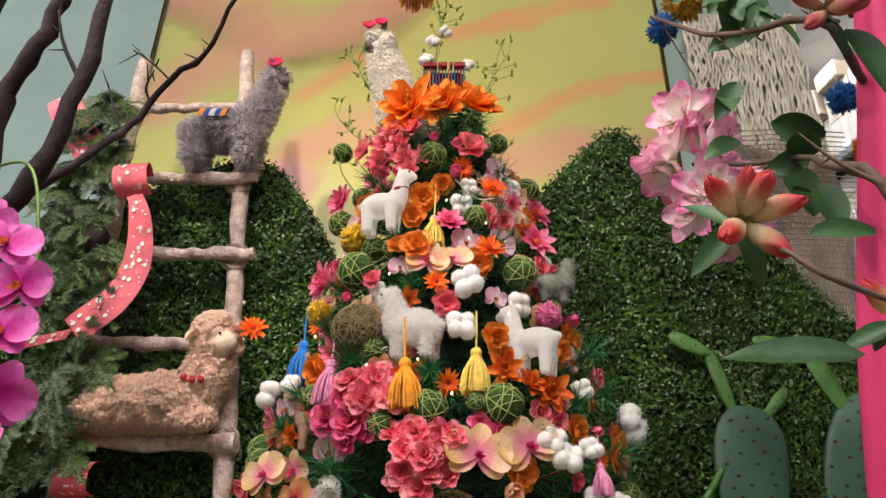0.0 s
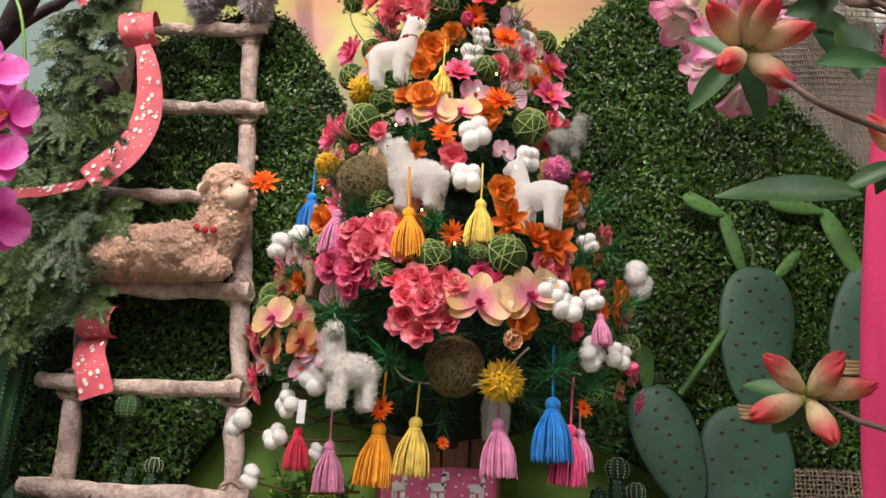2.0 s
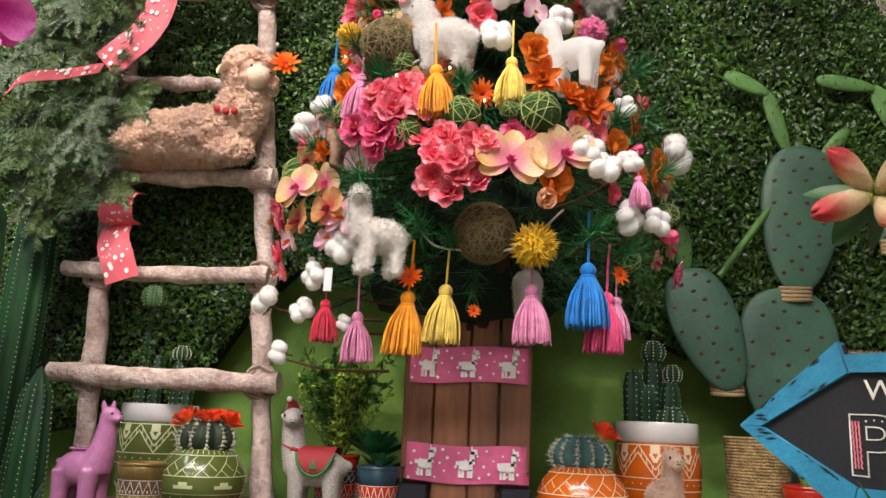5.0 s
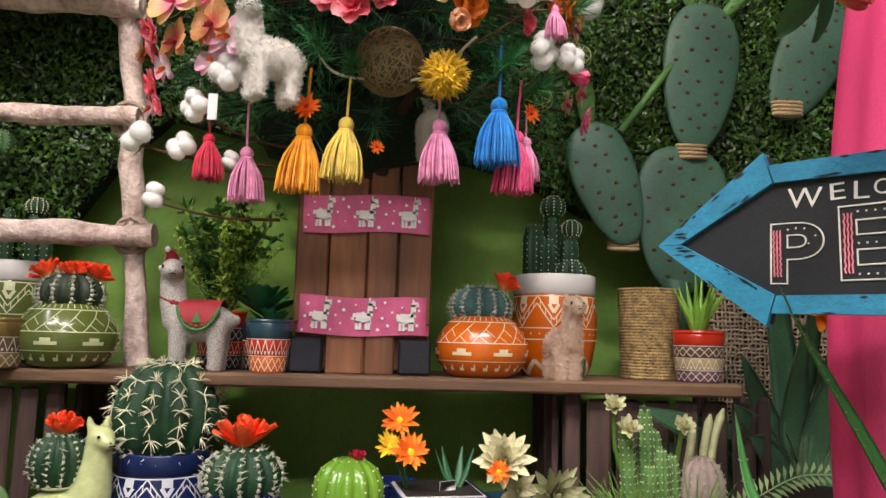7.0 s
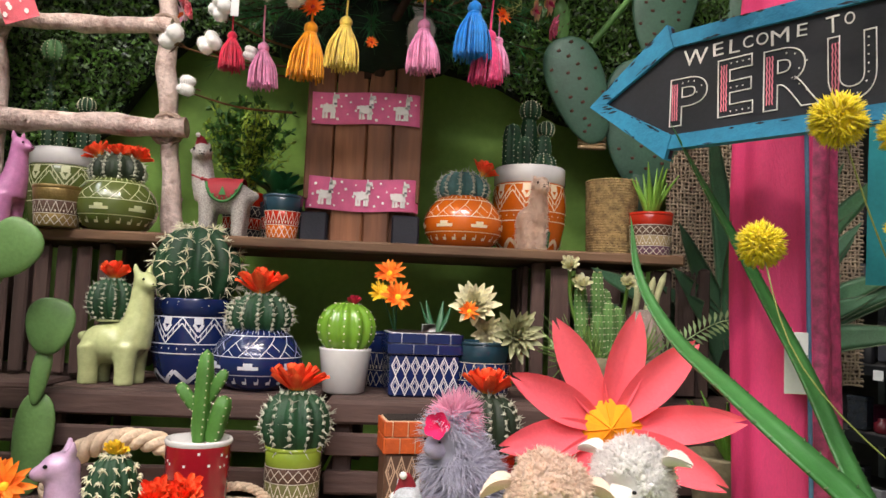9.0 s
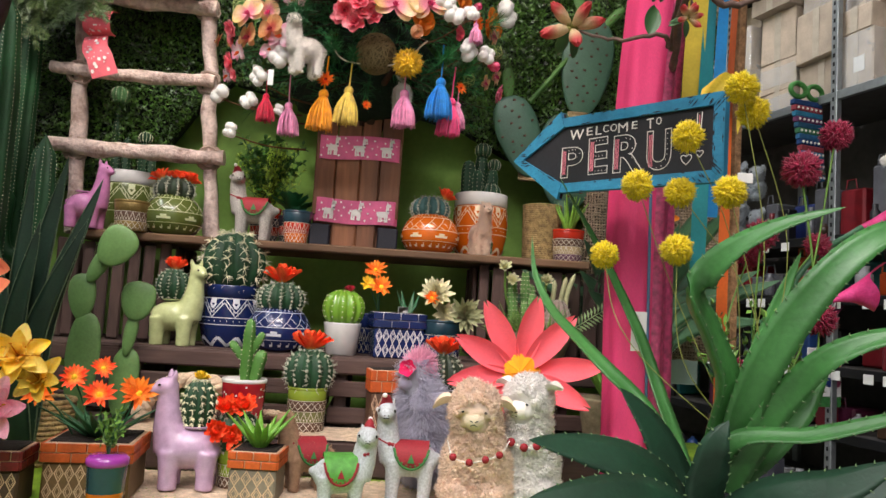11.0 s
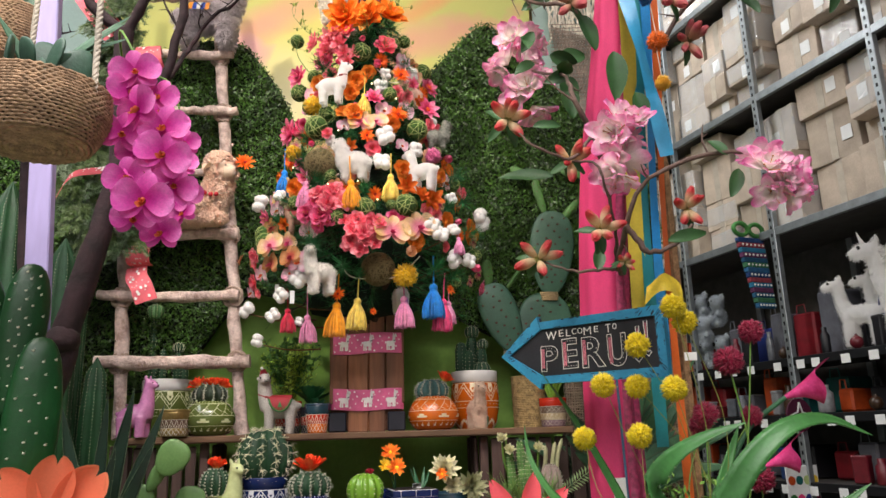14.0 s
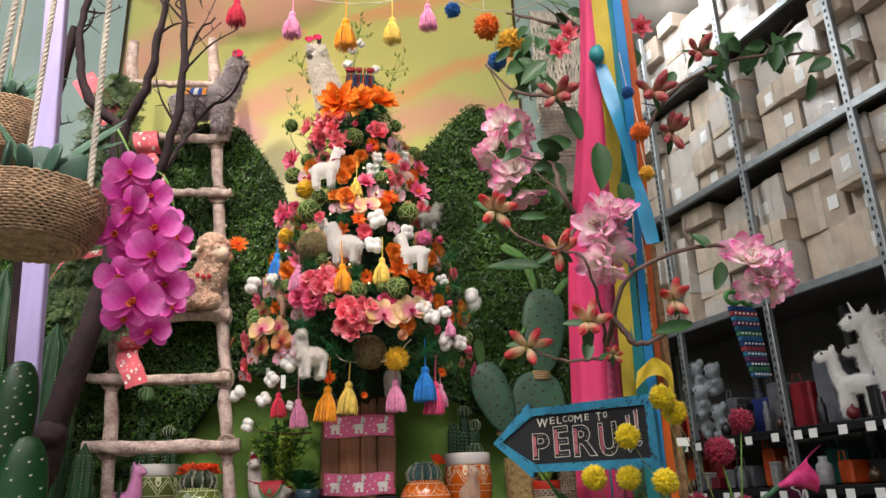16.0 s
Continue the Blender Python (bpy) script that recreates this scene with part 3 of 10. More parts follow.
for zz in (0.16, 0.5, 0.84, 1.22, 1.55, 2.35, 3.25, 4.15):
    part("shelf_board", Mesh().box((0.87, 0.31, zz - 0.015), (5.3, 0.6, 0.02)), DARKBOARD, rack, smooth=False)
    part("beam", Mesh().box((0.87, -0.002, zz - 0.03), (5.3, 0.03, 0.05)), STEEL if zz > 2 else BLACK_STEEL, rack, smooth=False)
part("back_board", Mesh().box((0.87, 0.66, 2.2), (5.3, 0.02, 4.4)), DARKBOARD, rack, smooth=False)


def carton(w, d, h, rnd):
    t = thing("cardboard_box", "brown taped cardboard box with a paper label", "box", group="boxes on the rack")
    part("carton", Mesh().box((0, d / 2, h / 2), (w, d, h), bev=0.006, rough=0.004), CARD, t, smooth=False)
    part("tape", Mesh().box((0, -0.002, h * 0.5), (0.05, 0.004, h * 0.98), bev=0.001).box((0, d / 2, h + 0.002), (0.05, d, 0.004), bev=0.001), TAPE, t, smooth=False)
    if rnd.random() < 0.55:
        part("plastic_wrap", Mesh().box((0, d / 2, h / 2), (w + 0.008, d + 0.012, h * rnd.uniform(0.7, 1.02)), bev=0.01, rough=0.004), FILM, t, "clear glossy plastic wrap", smooth=False)
    k = rnd.uniform(-0.3, 0.3)
    if rnd.random() < 0.5:
        part("paper_label", Mesh().box((k * w, -0.004, h * rnd.uniform(0.35, 0.65)), (0.07, 0.003, 0.085), bev=0.001), PAPER, t, smooth=False)
    return t


rb = np.random.default_rng(12)
for zz, top in ((2.35, 0.84), (3.25, 0.84), (4.15, 0.7)):
    s = -1.7
    while s < 3.4:
        w = rb.uniform(0.22, 0.38)
        z = zz
        while z < zz + top * 0.86:
            h = min(rb.uniform(0.13, 0.34), zz + top - z)
            if h < 0.1:
                break
            b = carton(w * rb.uniform(0.9, 1.0), rb.uniform(0.36, 0.5), h, rb)
            b.matrix_world = RACK @ turn(0, 0, rb.uniform(-7, 7), (s + w / 2, rb.uniform(0.02, 0.16), z))
            z += h
        s += w + rb.uniform(0.0, 0.03)

# price rails and goods on the lower shelves
for zz in (1.22, 1.55, 0.84):
    for s in np.arange(-0.7, 3.3, 0.17):
        single("price_tag", Mesh().box((0, 0, 0), (0.06, 0.003, 0.05), bev=0.001), PAPER, "small white shelf price tag", "tag",
               RACK @ turn(0, 0, 0, (s + rb.uniform(-0.04, 0.04), -0.02, zz - 0.05)), "shelf tags", smooth=False)
GOODS = [mat("goods_" + n, c, rough=0.6, var=0.2) for n, c in
         (("red", "7d1622"), ("navy", "1b2b66"), ("black", "17151a"), ("plum", "4a1330"), ("teal", "1d5c5a"), ("orange", "b4481c"), ("grey", "55555c"))]
for zz in (0.5, 0.84, 1.22, 1.55):
    s = -0.8
    while s < 3.2:
        w, h = rb.uniform(0.1, 0.2), rb.uniform(0.14, 0.3) * (1.3 if zz > 1.5 else 0.8)
        g = Mesh().box((0, 0.1, h / 2), (w * 0.9, 0.2, h), bev=0.012)
        g.tube([(-w * 0.2, -0.003, h), (-w * 0.15, -0.003, h + 0.05), (w * 0.15, -0.003, h + 0.05), (w * 0.2, -0.003, h)], 0.004, 5)
        if rb.random() < 0.75:
            single("gift_bag", g, GOODS[rb.integers(7)], "dark coloured gift bag with a loop handle", "gift bag",
                   RACK @ turn(0, 0, 0, (s, rb.uniform(0.1, 0.25), zz)), "goods on the rack", smooth=False)
        s += w + rb.uniform(0.02, 0.1)


# ---- driftwood ladder ----
def knobbly(pts, r, n, seed, seg=10):
    rnd = np.random.default_rng(seed)
    line = curve(pts, n) + rnd.normal(0, 0.0022, (n, 3))
    rad = r * (1 + 0.10 * np.sin(np.arange(n) * 0.9 + seed) + rnd.uniform(-0.08, 0.08, n))
    m = Mesh().tube(line, rad, seg, wob=0.07, rnd=rnd)
    for i in rnd.integers(2, n - 2, 4):
        w = rnd.normal(size=3)
        w /= np.linalg.norm(w)
        m.tube([line[i], line[i] + w * r * 1.25], [r * 0.45, r * 0.3], 6)
    return m


ladder = thing("ladder", "pale driftwood branch ladder with lashed rungs", "ladder")
LR = lambda z: -0.428 - 0.098 * (z - 1.25)
LL = lambda z: -0.815 - 0.055 * (z - 1.25)
part("post", knobbly([(LR(z), 1.705 + 0.02 * (z - 1.17), z) for z in (1.166, 1.4, 1.8, 2.2, 2.6, 3.02)], 0.0215, 40, 1), BARK, ladder)
part("post", knobbly([(LL(z), 1.705 + 0.02 * (z - 1.17), z) for z in (1.166, 1.4, 1.8, 2.2, 2.6, 3.0)], 0.0215, 40, 2), BARK, ladder)
for k, (z, over) in enumerate(((1.408, 0.046), (1.632, 0.018), (1.855, 0.03), (2.085, 0.02), (2.325, 0.055), (2.553, 0.052), (2.79, 0.02))):
    x0, x1, y = LL(z) - (0.072 if k < 2 else 0.04), LR(z) + over, 1.672 + 0.02 * (z - 1.17)
    part("rung", knobbly([(x0, y, z + 0.006), ((x0 + x1) / 2, y - 0.003, z - 0.002), (x1, y, z)], (0.0225, 0.0185, 0.02, 0.0165, 0.0165, 0.0165, 0.014)[k], 18, 10 + k), BARK, ladder)
    for xs in (LL(z), LR(z)):
        w = Mesh()
        rl = np.random.default_rng(k)
        for a in (40, -40, 38, -36):
            th = np.linspace(0, 2 * np.pi, 15)
            ring = np.c_[0.029 * np.cos(th), 0.036 * np.sin(th), 0.004 * np.sin(2 * th)] + rl.normal(0, 0.0012, (15, 3))
            w.tube(ring, 0.0042, 5, at=turn(0, a + rl.uniform(-8, 8), 0, (xs, y + 0.017, z)) @ turn(90, 0, 0), cap=False)
        part("lashing", w, LASH, ladder)


# ---- crates, plank and table ----
def slats(name, label, parts, mats):
    t = thing(name, label, "crate")
    for nm, c, s, mi in parts:
        part(nm, Mesh().box(c, s, bev=0.004, rough=0.0015), mats[mi], t, smooth=False)
    return t


single("shelf_plank", Mesh().box((-0.045, 1.70, 1.154), (1.42, 0.31, 0.022), bev=0.004, rough=0.001), PLANK,
               "long weathered brown wooden plank laid across crates", "shelf", smooth=False)
for x0, x1, z0, z1, up in ((0.36, 0.735, 0.873, 1.142, True), (-0.80, -0.50, 0.873, 1.142, True)):
    bits = [("post", (x, y, (z0 + z1) / 2), (0.028, 0.028, z1 - z0), 1) for x in (x0 + 0.014, x1 - 0.014) for y in (1.60, 1.86)]
    n = 6
    for k in range(n):
        w = (x1 - x0 - 0.06) / n
        bits.append(("slat", (x0 + 0.03 + w * (k + 0.5), 1.578, (z0 + z1) / 2 - 0.002), (w - 0.010, 0.012, z1 - z0 - 0.012), 1))
    for y in (1.66, 1.73, 1.80):
        bits += [("slat", (x, y, (z0 + z1) / 2), (0.012, 0.058, z1 - z0 - 0.01), 1) for x in (x0 - 0.007, x1 + 0.007)]
    slats("wooden_crate", "dark weathered wooden crate standing upright under the plank", bits, [CRATE, CRATE_UP])
for x0, x1 in ((-0.535, -0.048), (-0.030, 0.50)):
    bits = [("post", (x, y, 0.786), (0.03, 0.03, 0.170), 1) for x in (x0 + 0.03, x1 - 0.03) for y in (1.405, 1.72)]
    for z in (0.851, 0.795, 0.731):
        bits += [("slat", ((x0 + x1) / 2, 1.380, z), (x1 - x0, 0.014, 0.038), 0)]
        bits += [("slat", (x, 1.565, z), (0.014, 0.345, 0.038), 0) for x in (x0 + 0.008, x1 - 0.008)]
    for k in range(6):
        bits.append(("board", ((x0 + x1) / 2, 1.412 + 0.064 * k, 0.866), (x1 - x0 - 0.002, 0.058, 0.012), 0))
    slats("wooden_crate", "dark weathered slatted wooden crate lying on the display table", bits, [CRATE, CRATE_UP])
for x0, x1 in ((0.55, 0.85), (-0.85, -0.56)):
    bits = [("board", ((x0 + x1) / 2, 1.65, 0.866), (x1 - x0, 0.42, 0.012), 0)]
    bits += [("slat", ((x0 + x1) / 2, 1.445, z), (x1 - x0, 0.014, 0.04), 0) for z in (0.845, 0.79, 0.73)]
    bits += [("post", (x, y, 0.786), (0.03, 0.03, 0.155), 1) for x in (x0 + 0.03, x1 - 0.03) for y in (1.47, 1.83)]
    slats("wooden_crate", "dark weathered slatted wooden crate lying on the display table", bits, [CRATE, CRATE_UP])

CLOTH = mat("lime_table_cloth", "7fa32c", rough=0.9, var=0.15, scale=20, bump=0.4, fine=400)
MAT = mat("cream_woven_mat", "cdb69c", rough=0.95, var=0.2, scale=60, bump=0.9, fine=220)
table = thing("display_table", "wide display table under a lime-green cloth", "table")
part("tabletop", Mesh().box((-0.05, 1.2, 0.605), (2.4, 1.45, 0.03)), CLOTH, table, smooth=False)
for x in (-1.15, 1.05):
    for y in (0.55, 1.85):
        part("leg", Mesh().box((x, y, 0.295), (0.06, 0.06, 0.59)), CRATE_UP, table, smooth=False)
single("low_riser", Mesh().box((-0.05, 1.40, 0.660), (1.7, 0.42, 0.079), bev=0.006), CRATE, "low dark wooden riser on the display table", "riser", smooth=False)


def woven():
    m = Mesh()
    nx, ny = 120, 60
    x, y = np.meshgrid(np.linspace(-0.42, 0.36, nx), np.linspace(0.92, 1.18, ny))
    z = 0.6225 + 0.0025 * np.sin(x * 420) * np.sin(y * 420) + 0.002 * np.sin(x * 9 + y * 14)
    m.sheet(np.stack([x, y, z], -1))
    return m


single("woven_mat", woven(), MAT, "cream chunky woven mat lying on the table", "mat")
m2 = Mesh()
x, y = np.meshgrid(np.linspace(-0.45, 0.40, 120), np.linspace(1.19, 1.372, 50))
m2.sheet(np.stack([x, y, 0.7025 + 0.0025 * np.sin(x * 420) * np.sin(y * 420)], -1))
single("woven_mat", m2, MAT, "cream chunky woven mat lying on the riser", "mat")


# ---- printed ribbons and the wooden tree box ----
def print_shape(m, c, s, mi=1, y=-0.0016):
    """A small plain white print of a long-necked shape, with dots."""
    for dx, dz, w, h in ((0, 0, 0.56, 0.34), (-0.22, -0.26, 0.11, 0.3), (-0.10, -0.27, 0.1, 0.28), (0.10, -0.27, 0.1, 0.28), (0.20, -0.26, 0.11, 0.3), (0.22, 0.28, 0.2, 0.44), (0.28, 0.5, 0.27, 0.17), (0.20, 0.62, 0.06, 0.12), (-0.3, 0.08, 0.14, 0.14)):
        q = [(c[0] + (dx - w / 2) * s, y, c[1] + (dz - h / 2) * s), (c[0] + (dx + w / 2) * s, y, c[1] + (dz - h / 2) * s),
             (c[0] + (dx + w / 2 * 0.8) * s, y, c[1] + (dz + h / 2) * s), (c[0] + (dx - w / 2 * 0.8) * s, y, c[1] + (dz + h / 2) * s)]
        m.add(q, [(0, 1, 2, 3)], mi)
    m.add([(c[0] + 0.2 * s, y - 0.0004, c[1] + 0.16 * s), (c[0] + 0.32 * s, y - 0.0004, c[1] + 0.16 * s),
           (c[0] + 0.3 * s, y - 0.0004, c[1] + 0.24 * s), (c[0] + 0.2 * s, y - 0.0004, c[1] + 0.24 * s)], [(0, 1, 2, 3)], 2)


def dot(m, c, r, mi=1, y=-0.0016):
    th = np.linspace(0, 2 * np.pi, 8, endpoint=False)
    m.add(np.c_[c[0] + r * np.cos(th), np.full(8, y), c[1] + r * np.sin(th)], [tuple(range(8))], mi)


stand = thing("tree_stand_box", "brown wooden plank box that carries the tree", "box")
for k, (x, w) in enumerate(((-0.098, 0.058), (-0.034, 0.066), (0.028, 0.054), (0.088, 0.060))):
    short = k in (0, 3)
    part("board", Mesh().box((x, 1.622, 1.36 if not short else 1.405), (w, 0.02, 0.39 if not short else 0.30), bev=0.003, rough=0.001), WALNUT, stand, smooth=False)
part("board", Mesh().box((-0.005, 1.72, 1.33), (0.24, 0.17, 0.32), bev=0.004), WALNUT, stand, smooth=False)
for x in (-0.101, 0.091):
    part("bracket", Mesh().box((x, 1.616, 1.197), (0.058, 0.03, 0.062), bev=0.004), BRACKET, stand, "dark metal corner bracket", smooth=False)
    part("bracket", Mesh().box((x, 1.61, 1.575), (0.05, 0.03, 0.05), bev=0.004), BRACKET, stand, "dark metal corner bracket", smooth=False)
rp = np.random.default_rng(21)
for z, w, tilt in ((1.452, 0.243, -0.8), (1.268, 0.240, 0.2)):
    t = thing("printed_ribbon", "pink dotted ribbon with white animal prints round the box", "ribbon", turn(0, tilt, 0, (-0.004, 1.606, z)))
    nx = 24
    xs = np.linspace(-w / 2, w / 2, nx)
    g = np.array([[(x, 0.0015 * math.sin(x * 40) + (0.02 if abs(x) > w / 2 - 0.004 else 0), zz + 0.0025 * math.sin(x * 30 + z * 9)) for x in xs] for zz in (-0.034, -0.01, 0.012, 0.034)])
    part("band", Mesh().sheet(g), RIBBON, t)
    pr = Mesh()
    for k in range(3):
        print_shape(pr, (-w / 2 + 0.045 + 0.077 * k, -0.003), 0.052, 0, -0.0036)
    for j in range(30):
        dot(pr, (-w / 2 + 0.012 + (w - 0.024) * ((j * 0.618) % 1) + rp.uniform(-0.003, 0.003), -0.028 + 0.056 * ((j + 0.5) / 30) + rp.uniform(-0.002, 0.002)), rp.uniform(0.0018, 0.0034), 0, -0.0033)
    pr.m = [0 if i < 1 else 1 for i in pr.m]
    part("print", pr, [WHITE_PRINT, GREY_PRINT], t, smooth=False, kind="stuff")


# ---- decorated pots ----
def on(prof, th, z, lift=0.0008):
    p = np.asarray(prof)
    r = np.interp(z, p[:, 1], p[:, 0]) + lift
    return np.stack([r * np.cos(th), r * np.sin(th), z], -1)


def stroke(m, prof, pts, w, mi=0):
    """A painted line on a turned pot, through (angle, height) points."""
    pts = np.asarray(pts, float)
    for (a0, z0), (a1, z1) in zip(pts[:-1], pts[1:]):
        r = np.interp((z0 + z1) / 2, np.asarray(prof)[:, 1], np.asarray(prof)[:, 0]) + 1e-4
        dx, dz = (a1 - a0) * r, z1 - z0
        ln = math.hypot(dx, dz) + 1e-9
        ox, oz = -dz / ln * w / 2 / r, dx / ln * w / 2
        n = max(2, int(ln / 0.008) + 1)
        t = np.linspace(0, 1, n)
        a, z = a0 + (a1 - a0) * t, z0 + (z1 - z0) * t
        m.sheet(np.stack([on(prof, a - ox, z - oz), on(prof, a + ox, z + oz)], 0), mi)


def patch(m, prof, a0, a1, z0, z1, mi=0):
    n = max(2, int((a1 - a0) / 0.12) + 1)
    a = np.linspace(a0, a1, n)
    m.sheet(np.stack([on(prof, a, np.full(n, z)) for z in (z0, (z0 + z1) / 2, z1)], 0), mi)


def stepped(m, prof, a, z, da, dz):
    patch(m, prof, a - da, a + da, z, z + dz)
    patch(m, prof, a - da * 0.45, a + da * 0.45, z + dz, z + 2 * dz)


def ringline(m, prof, z, w):
    patch(m, prof, 0, 2 * math.pi, z - w / 2, z + w / 2)




def round_pot(r, h, body, deco):
    """A low bulging pot with scratched bands, weave and stepped clouds."""
    prof = [(r * 0.62, 0), (r * 0.80, h * 0.08), (r * 0.96, h * 0.28), (r, h * 0.45), (r * 0.97, h * 0.6), (r * 0.86, h * 0.78), (r * 0.70, h * 0.93), (r * 0.60, h)]
    t = thing("round_pot", "", "pot")
    b = Mesh().lathe(prof + [(r * 0.56, h * 1.0), (r * 0.55, h * 0.9), (0.001, h * 0.9)], 40)
    part("pot_body", b, body, t)
    d = Mesh()
    for z in (0.56, 0.90, 0.27):
        ringline(d, prof, h * z, 0.0016)
    n = 14
    for k in range(n):
        a, st = 2 * math.pi * k / n, 2 * math.pi / n
        stroke(d, prof, [(a, h * 0.56), (a + st, h * 0.90)], 0.0015)
        for j in (0.33, 0.66):
            stroke(d, prof, [(a + st * j, h * (0.56 + 0.34 * j)), (a + st * (j + 0.42), h * (0.56 + 0.34 * max(0, j - 0.36)))], 0.0013)
    for k in range(36):
        a = 2 * math.pi * k / 36
        stroke(d, prof, [(a, h * 0.92), (a, h * 0.985)], 0.0013)
    for k in range(7):
        stepped(d, prof, 2 * math.pi * (k + 0.25) / 7, h * 0.36, 0.22, h * 0.055)
    for k in range(22):
        a = 2 * math.pi * k / 22
        patch(d, prof, a, a + 0.09, h * 0.12, h * 0.17)
        stroke(d, prof, [(a + 0.09, h * 0.12), (a + 0.09, h * 0.22)], 0.002)
    part("pattern", d, deco, t, "scratched pale geometric pattern", smooth=True, kind="stuff")
    return t


def tall_pot(r, h, body, deco, rim, label=""):
    """A tall pot with a thick white rim and a chevron band."""
    prof = [(r * 0.72, 0), (r * 0.86, h * 0.1), (r * 0.98, h * 0.35), (r, h * 0.55), (r * 0.97, h * 0.72), (r * 0.93, h * 0.80)]
    t = thing("tall_pot", label, "pot")
    part("pot_body", Mesh().lathe(prof, 40), body, t)
    part("rim", Mesh().lathe([(r * 0.93, h * 0.80), (r * 0.96, h * 0.81), (r * 0.96, h * 0.985), (r * 0.94, h), (r * 0.88, h), (r * 0.86, h * 0.9), (0.001, h * 0.88)], 40), rim, t, "thick glossy white rim")
    d = Mesh()
    for z in (0.47, 0.78, 0.36):
        ringline(d, prof, h * z, 0.002)
    n = 8
    for k in range(n):
        a, st = 2 * math.pi * k / n, 2 * math.pi / n
        for off in (0.0, 0.07):
            stroke(d, prof, [(a, h * (0.78 - off)), (a + st / 2, h * (0.55 - off)), (a + st, h * (0.78 - off))], 0.0022)
        for j in np.linspace(0.1, 0.9, 6):
            zz = 0.55 + 0.23 * abs(2 * j - 1)
            stroke(d, prof, [(a + st * j, h * zz), (a + st * j, h * (zz - 0.07))], 0.0016)
        patch(d, prof, a + st * 0.36, a + st * 0.64, h * 0.70, h * 0.775)
        stroke(d, prof, [(a + st * 0.36, h * 0.70), (a + st / 2, h * 0.62), (a + st * 0.64, h * 0.70)], 0.006)
    for k in range(30):
        a = 2 * math.pi * k / 30
        patch(d, prof, a, a + 0.03, h * 0.41, h * 0.425)
    for k in range(9):
        a = 2 * math.pi * k / 9
        stroke(d, prof, [(a, h * 0.02), (a + 0.35, h * 0.16), (a + 0.7, h * 0.02)], 0.008)
    part("pattern", d, deco, t, "pale scratched chevron pattern", kind="stuff")
    return t


def banded_pot(r, h, cols, label, name="banded_pot", taper=0.85, rim=None, dots=True):
    """A straight pot with bands of small pattern; cols from the foot up."""
    n = len(cols)
    t = thing(name, label, "pot")
    prof = [(r * taper, 0), (r, h)]
    for k, c in enumerate(cols):
        z0, z1 = h * k / n, h * (k + 1) / n
        r0, r1 = (np.interp(z, (0, h), (r * taper, r)) for z in (z0, z1))
        part("band", Mesh().lathe([(r0 - 0.0008, z0), (r0, z0 + 0.001), (r1, z1 - 0.001), (r1 - 0.0008, z1)], 32, bottom=(k == 0)), c, t)
    part("rim", Mesh().lathe([(r * 0.995, h - 0.001), (r * 1.02, h), (r * 1.02, h + 0.006), (r * 0.93, h + 0.006), (r * 0.9, h * 0.85), (0.001, h * 0.85)], 32, bottom=False), rim or cols[-1], t)
    d = Mesh()
    for k in range(n - 1):
        z0, z1 = h * k / n, h * (k + 1) / n
        m_ = 18
        for j in range(m_):
            a, st = 2 * math.pi * j / m_, 2 * math.pi / m_
            if k % 2:
                stroke(d, prof, [(a, z0 + 0.002), (a + st / 2, z1 - 0.002), (a + st, z0 + 0.002)], 0.0013)
                patch(d, prof, a + st * 0.4, a + st * 0.6, z0 + 0.003, z0 + (z1 - z0) * 0.3)
            else:
                stroke(d, prof, [(a, (z0 + z1) / 2), (a + st / 2, z1 - 0.003), (a + st, (z0 + z1) / 2), (a + st / 2, z0 + 0.003), (a, (z0 + z1) / 2)], 0.0013)
        ringline(d, prof, z1, 0.0012)
    if dots:
        part("pattern", d, mat_get("pale_pattern"), t, kind="stuff")
    return t


MATS = {}


def mat_get(key):
    if key not in MATS:
        MATS[key] = {"pale_pattern": lambda: mat("pale_pattern_paint", "d8cfbd", rough=0.5, var=0.08)}[key]()
    return MATS[key]


# ---- cacti and succulents ----
CACTUS = mat("dark_cactus_skin", "1c3f26", rough=0.6, var=0.3, scale=25, bump=0.3, fine=200)
CACTUS_BLUE = mat("blue_cactus_skin", "3d5f5c", rough=0.65, var=0.25, scale=25, bump=0.3, fine=200)
CACTUS_DARK = mat("blackish_cactus_skin", "24301f", rough=0.6, var=0.3, scale=30, bump=0.3)
SPINE = mat("pale_spine", "ece4c4", rough=0.7)
WOOL = mat("white_cactus_wool", "b2b2a0", rough=0.95, var=0.2)
FLAME = silk("flame_red_petal", "ff3c18", "ff6c38", heart="ffb848", reach=(0.003, 0.02), thin=0.05)
ORANGE = silk("orange_petal", "f0600f", "ff9430", thin=0.12)
YELLOW = silk("yellow_petal", "e8b51a", "f2cf3a")
SOIL = mat("dark_soil", "231a14", rough=0.95, bump=0.9, fine=120)


def crown_bloom(parent, at, r, material=None, n=46, seed=0):
    rnd = np.random.default_rng(seed + 100)
    m = Mesh()
    for k in range(n + 20):
        tier = k % 4
        m.petal(r * (1.05 - 0.06 * tier) * rnd.uniform(0.75, 1.1), r * 0.40, at=turn(0, -(32 + 17 * tier) + rnd.uniform(-12, 12), 360 * k / (n + 20) * 4.1 + rnd.uniform(-9, 9), (0, 0, 0)), cup=0.3, bend=0.14, tip=1.3, blunt=0.48, nu=6, nv=5, ruffle=0.26, phase=k)
    return part("bloom", m, material or FLAME, parent, "bright red-orange crown flower" if not material else "", m=at, kind="stuff")


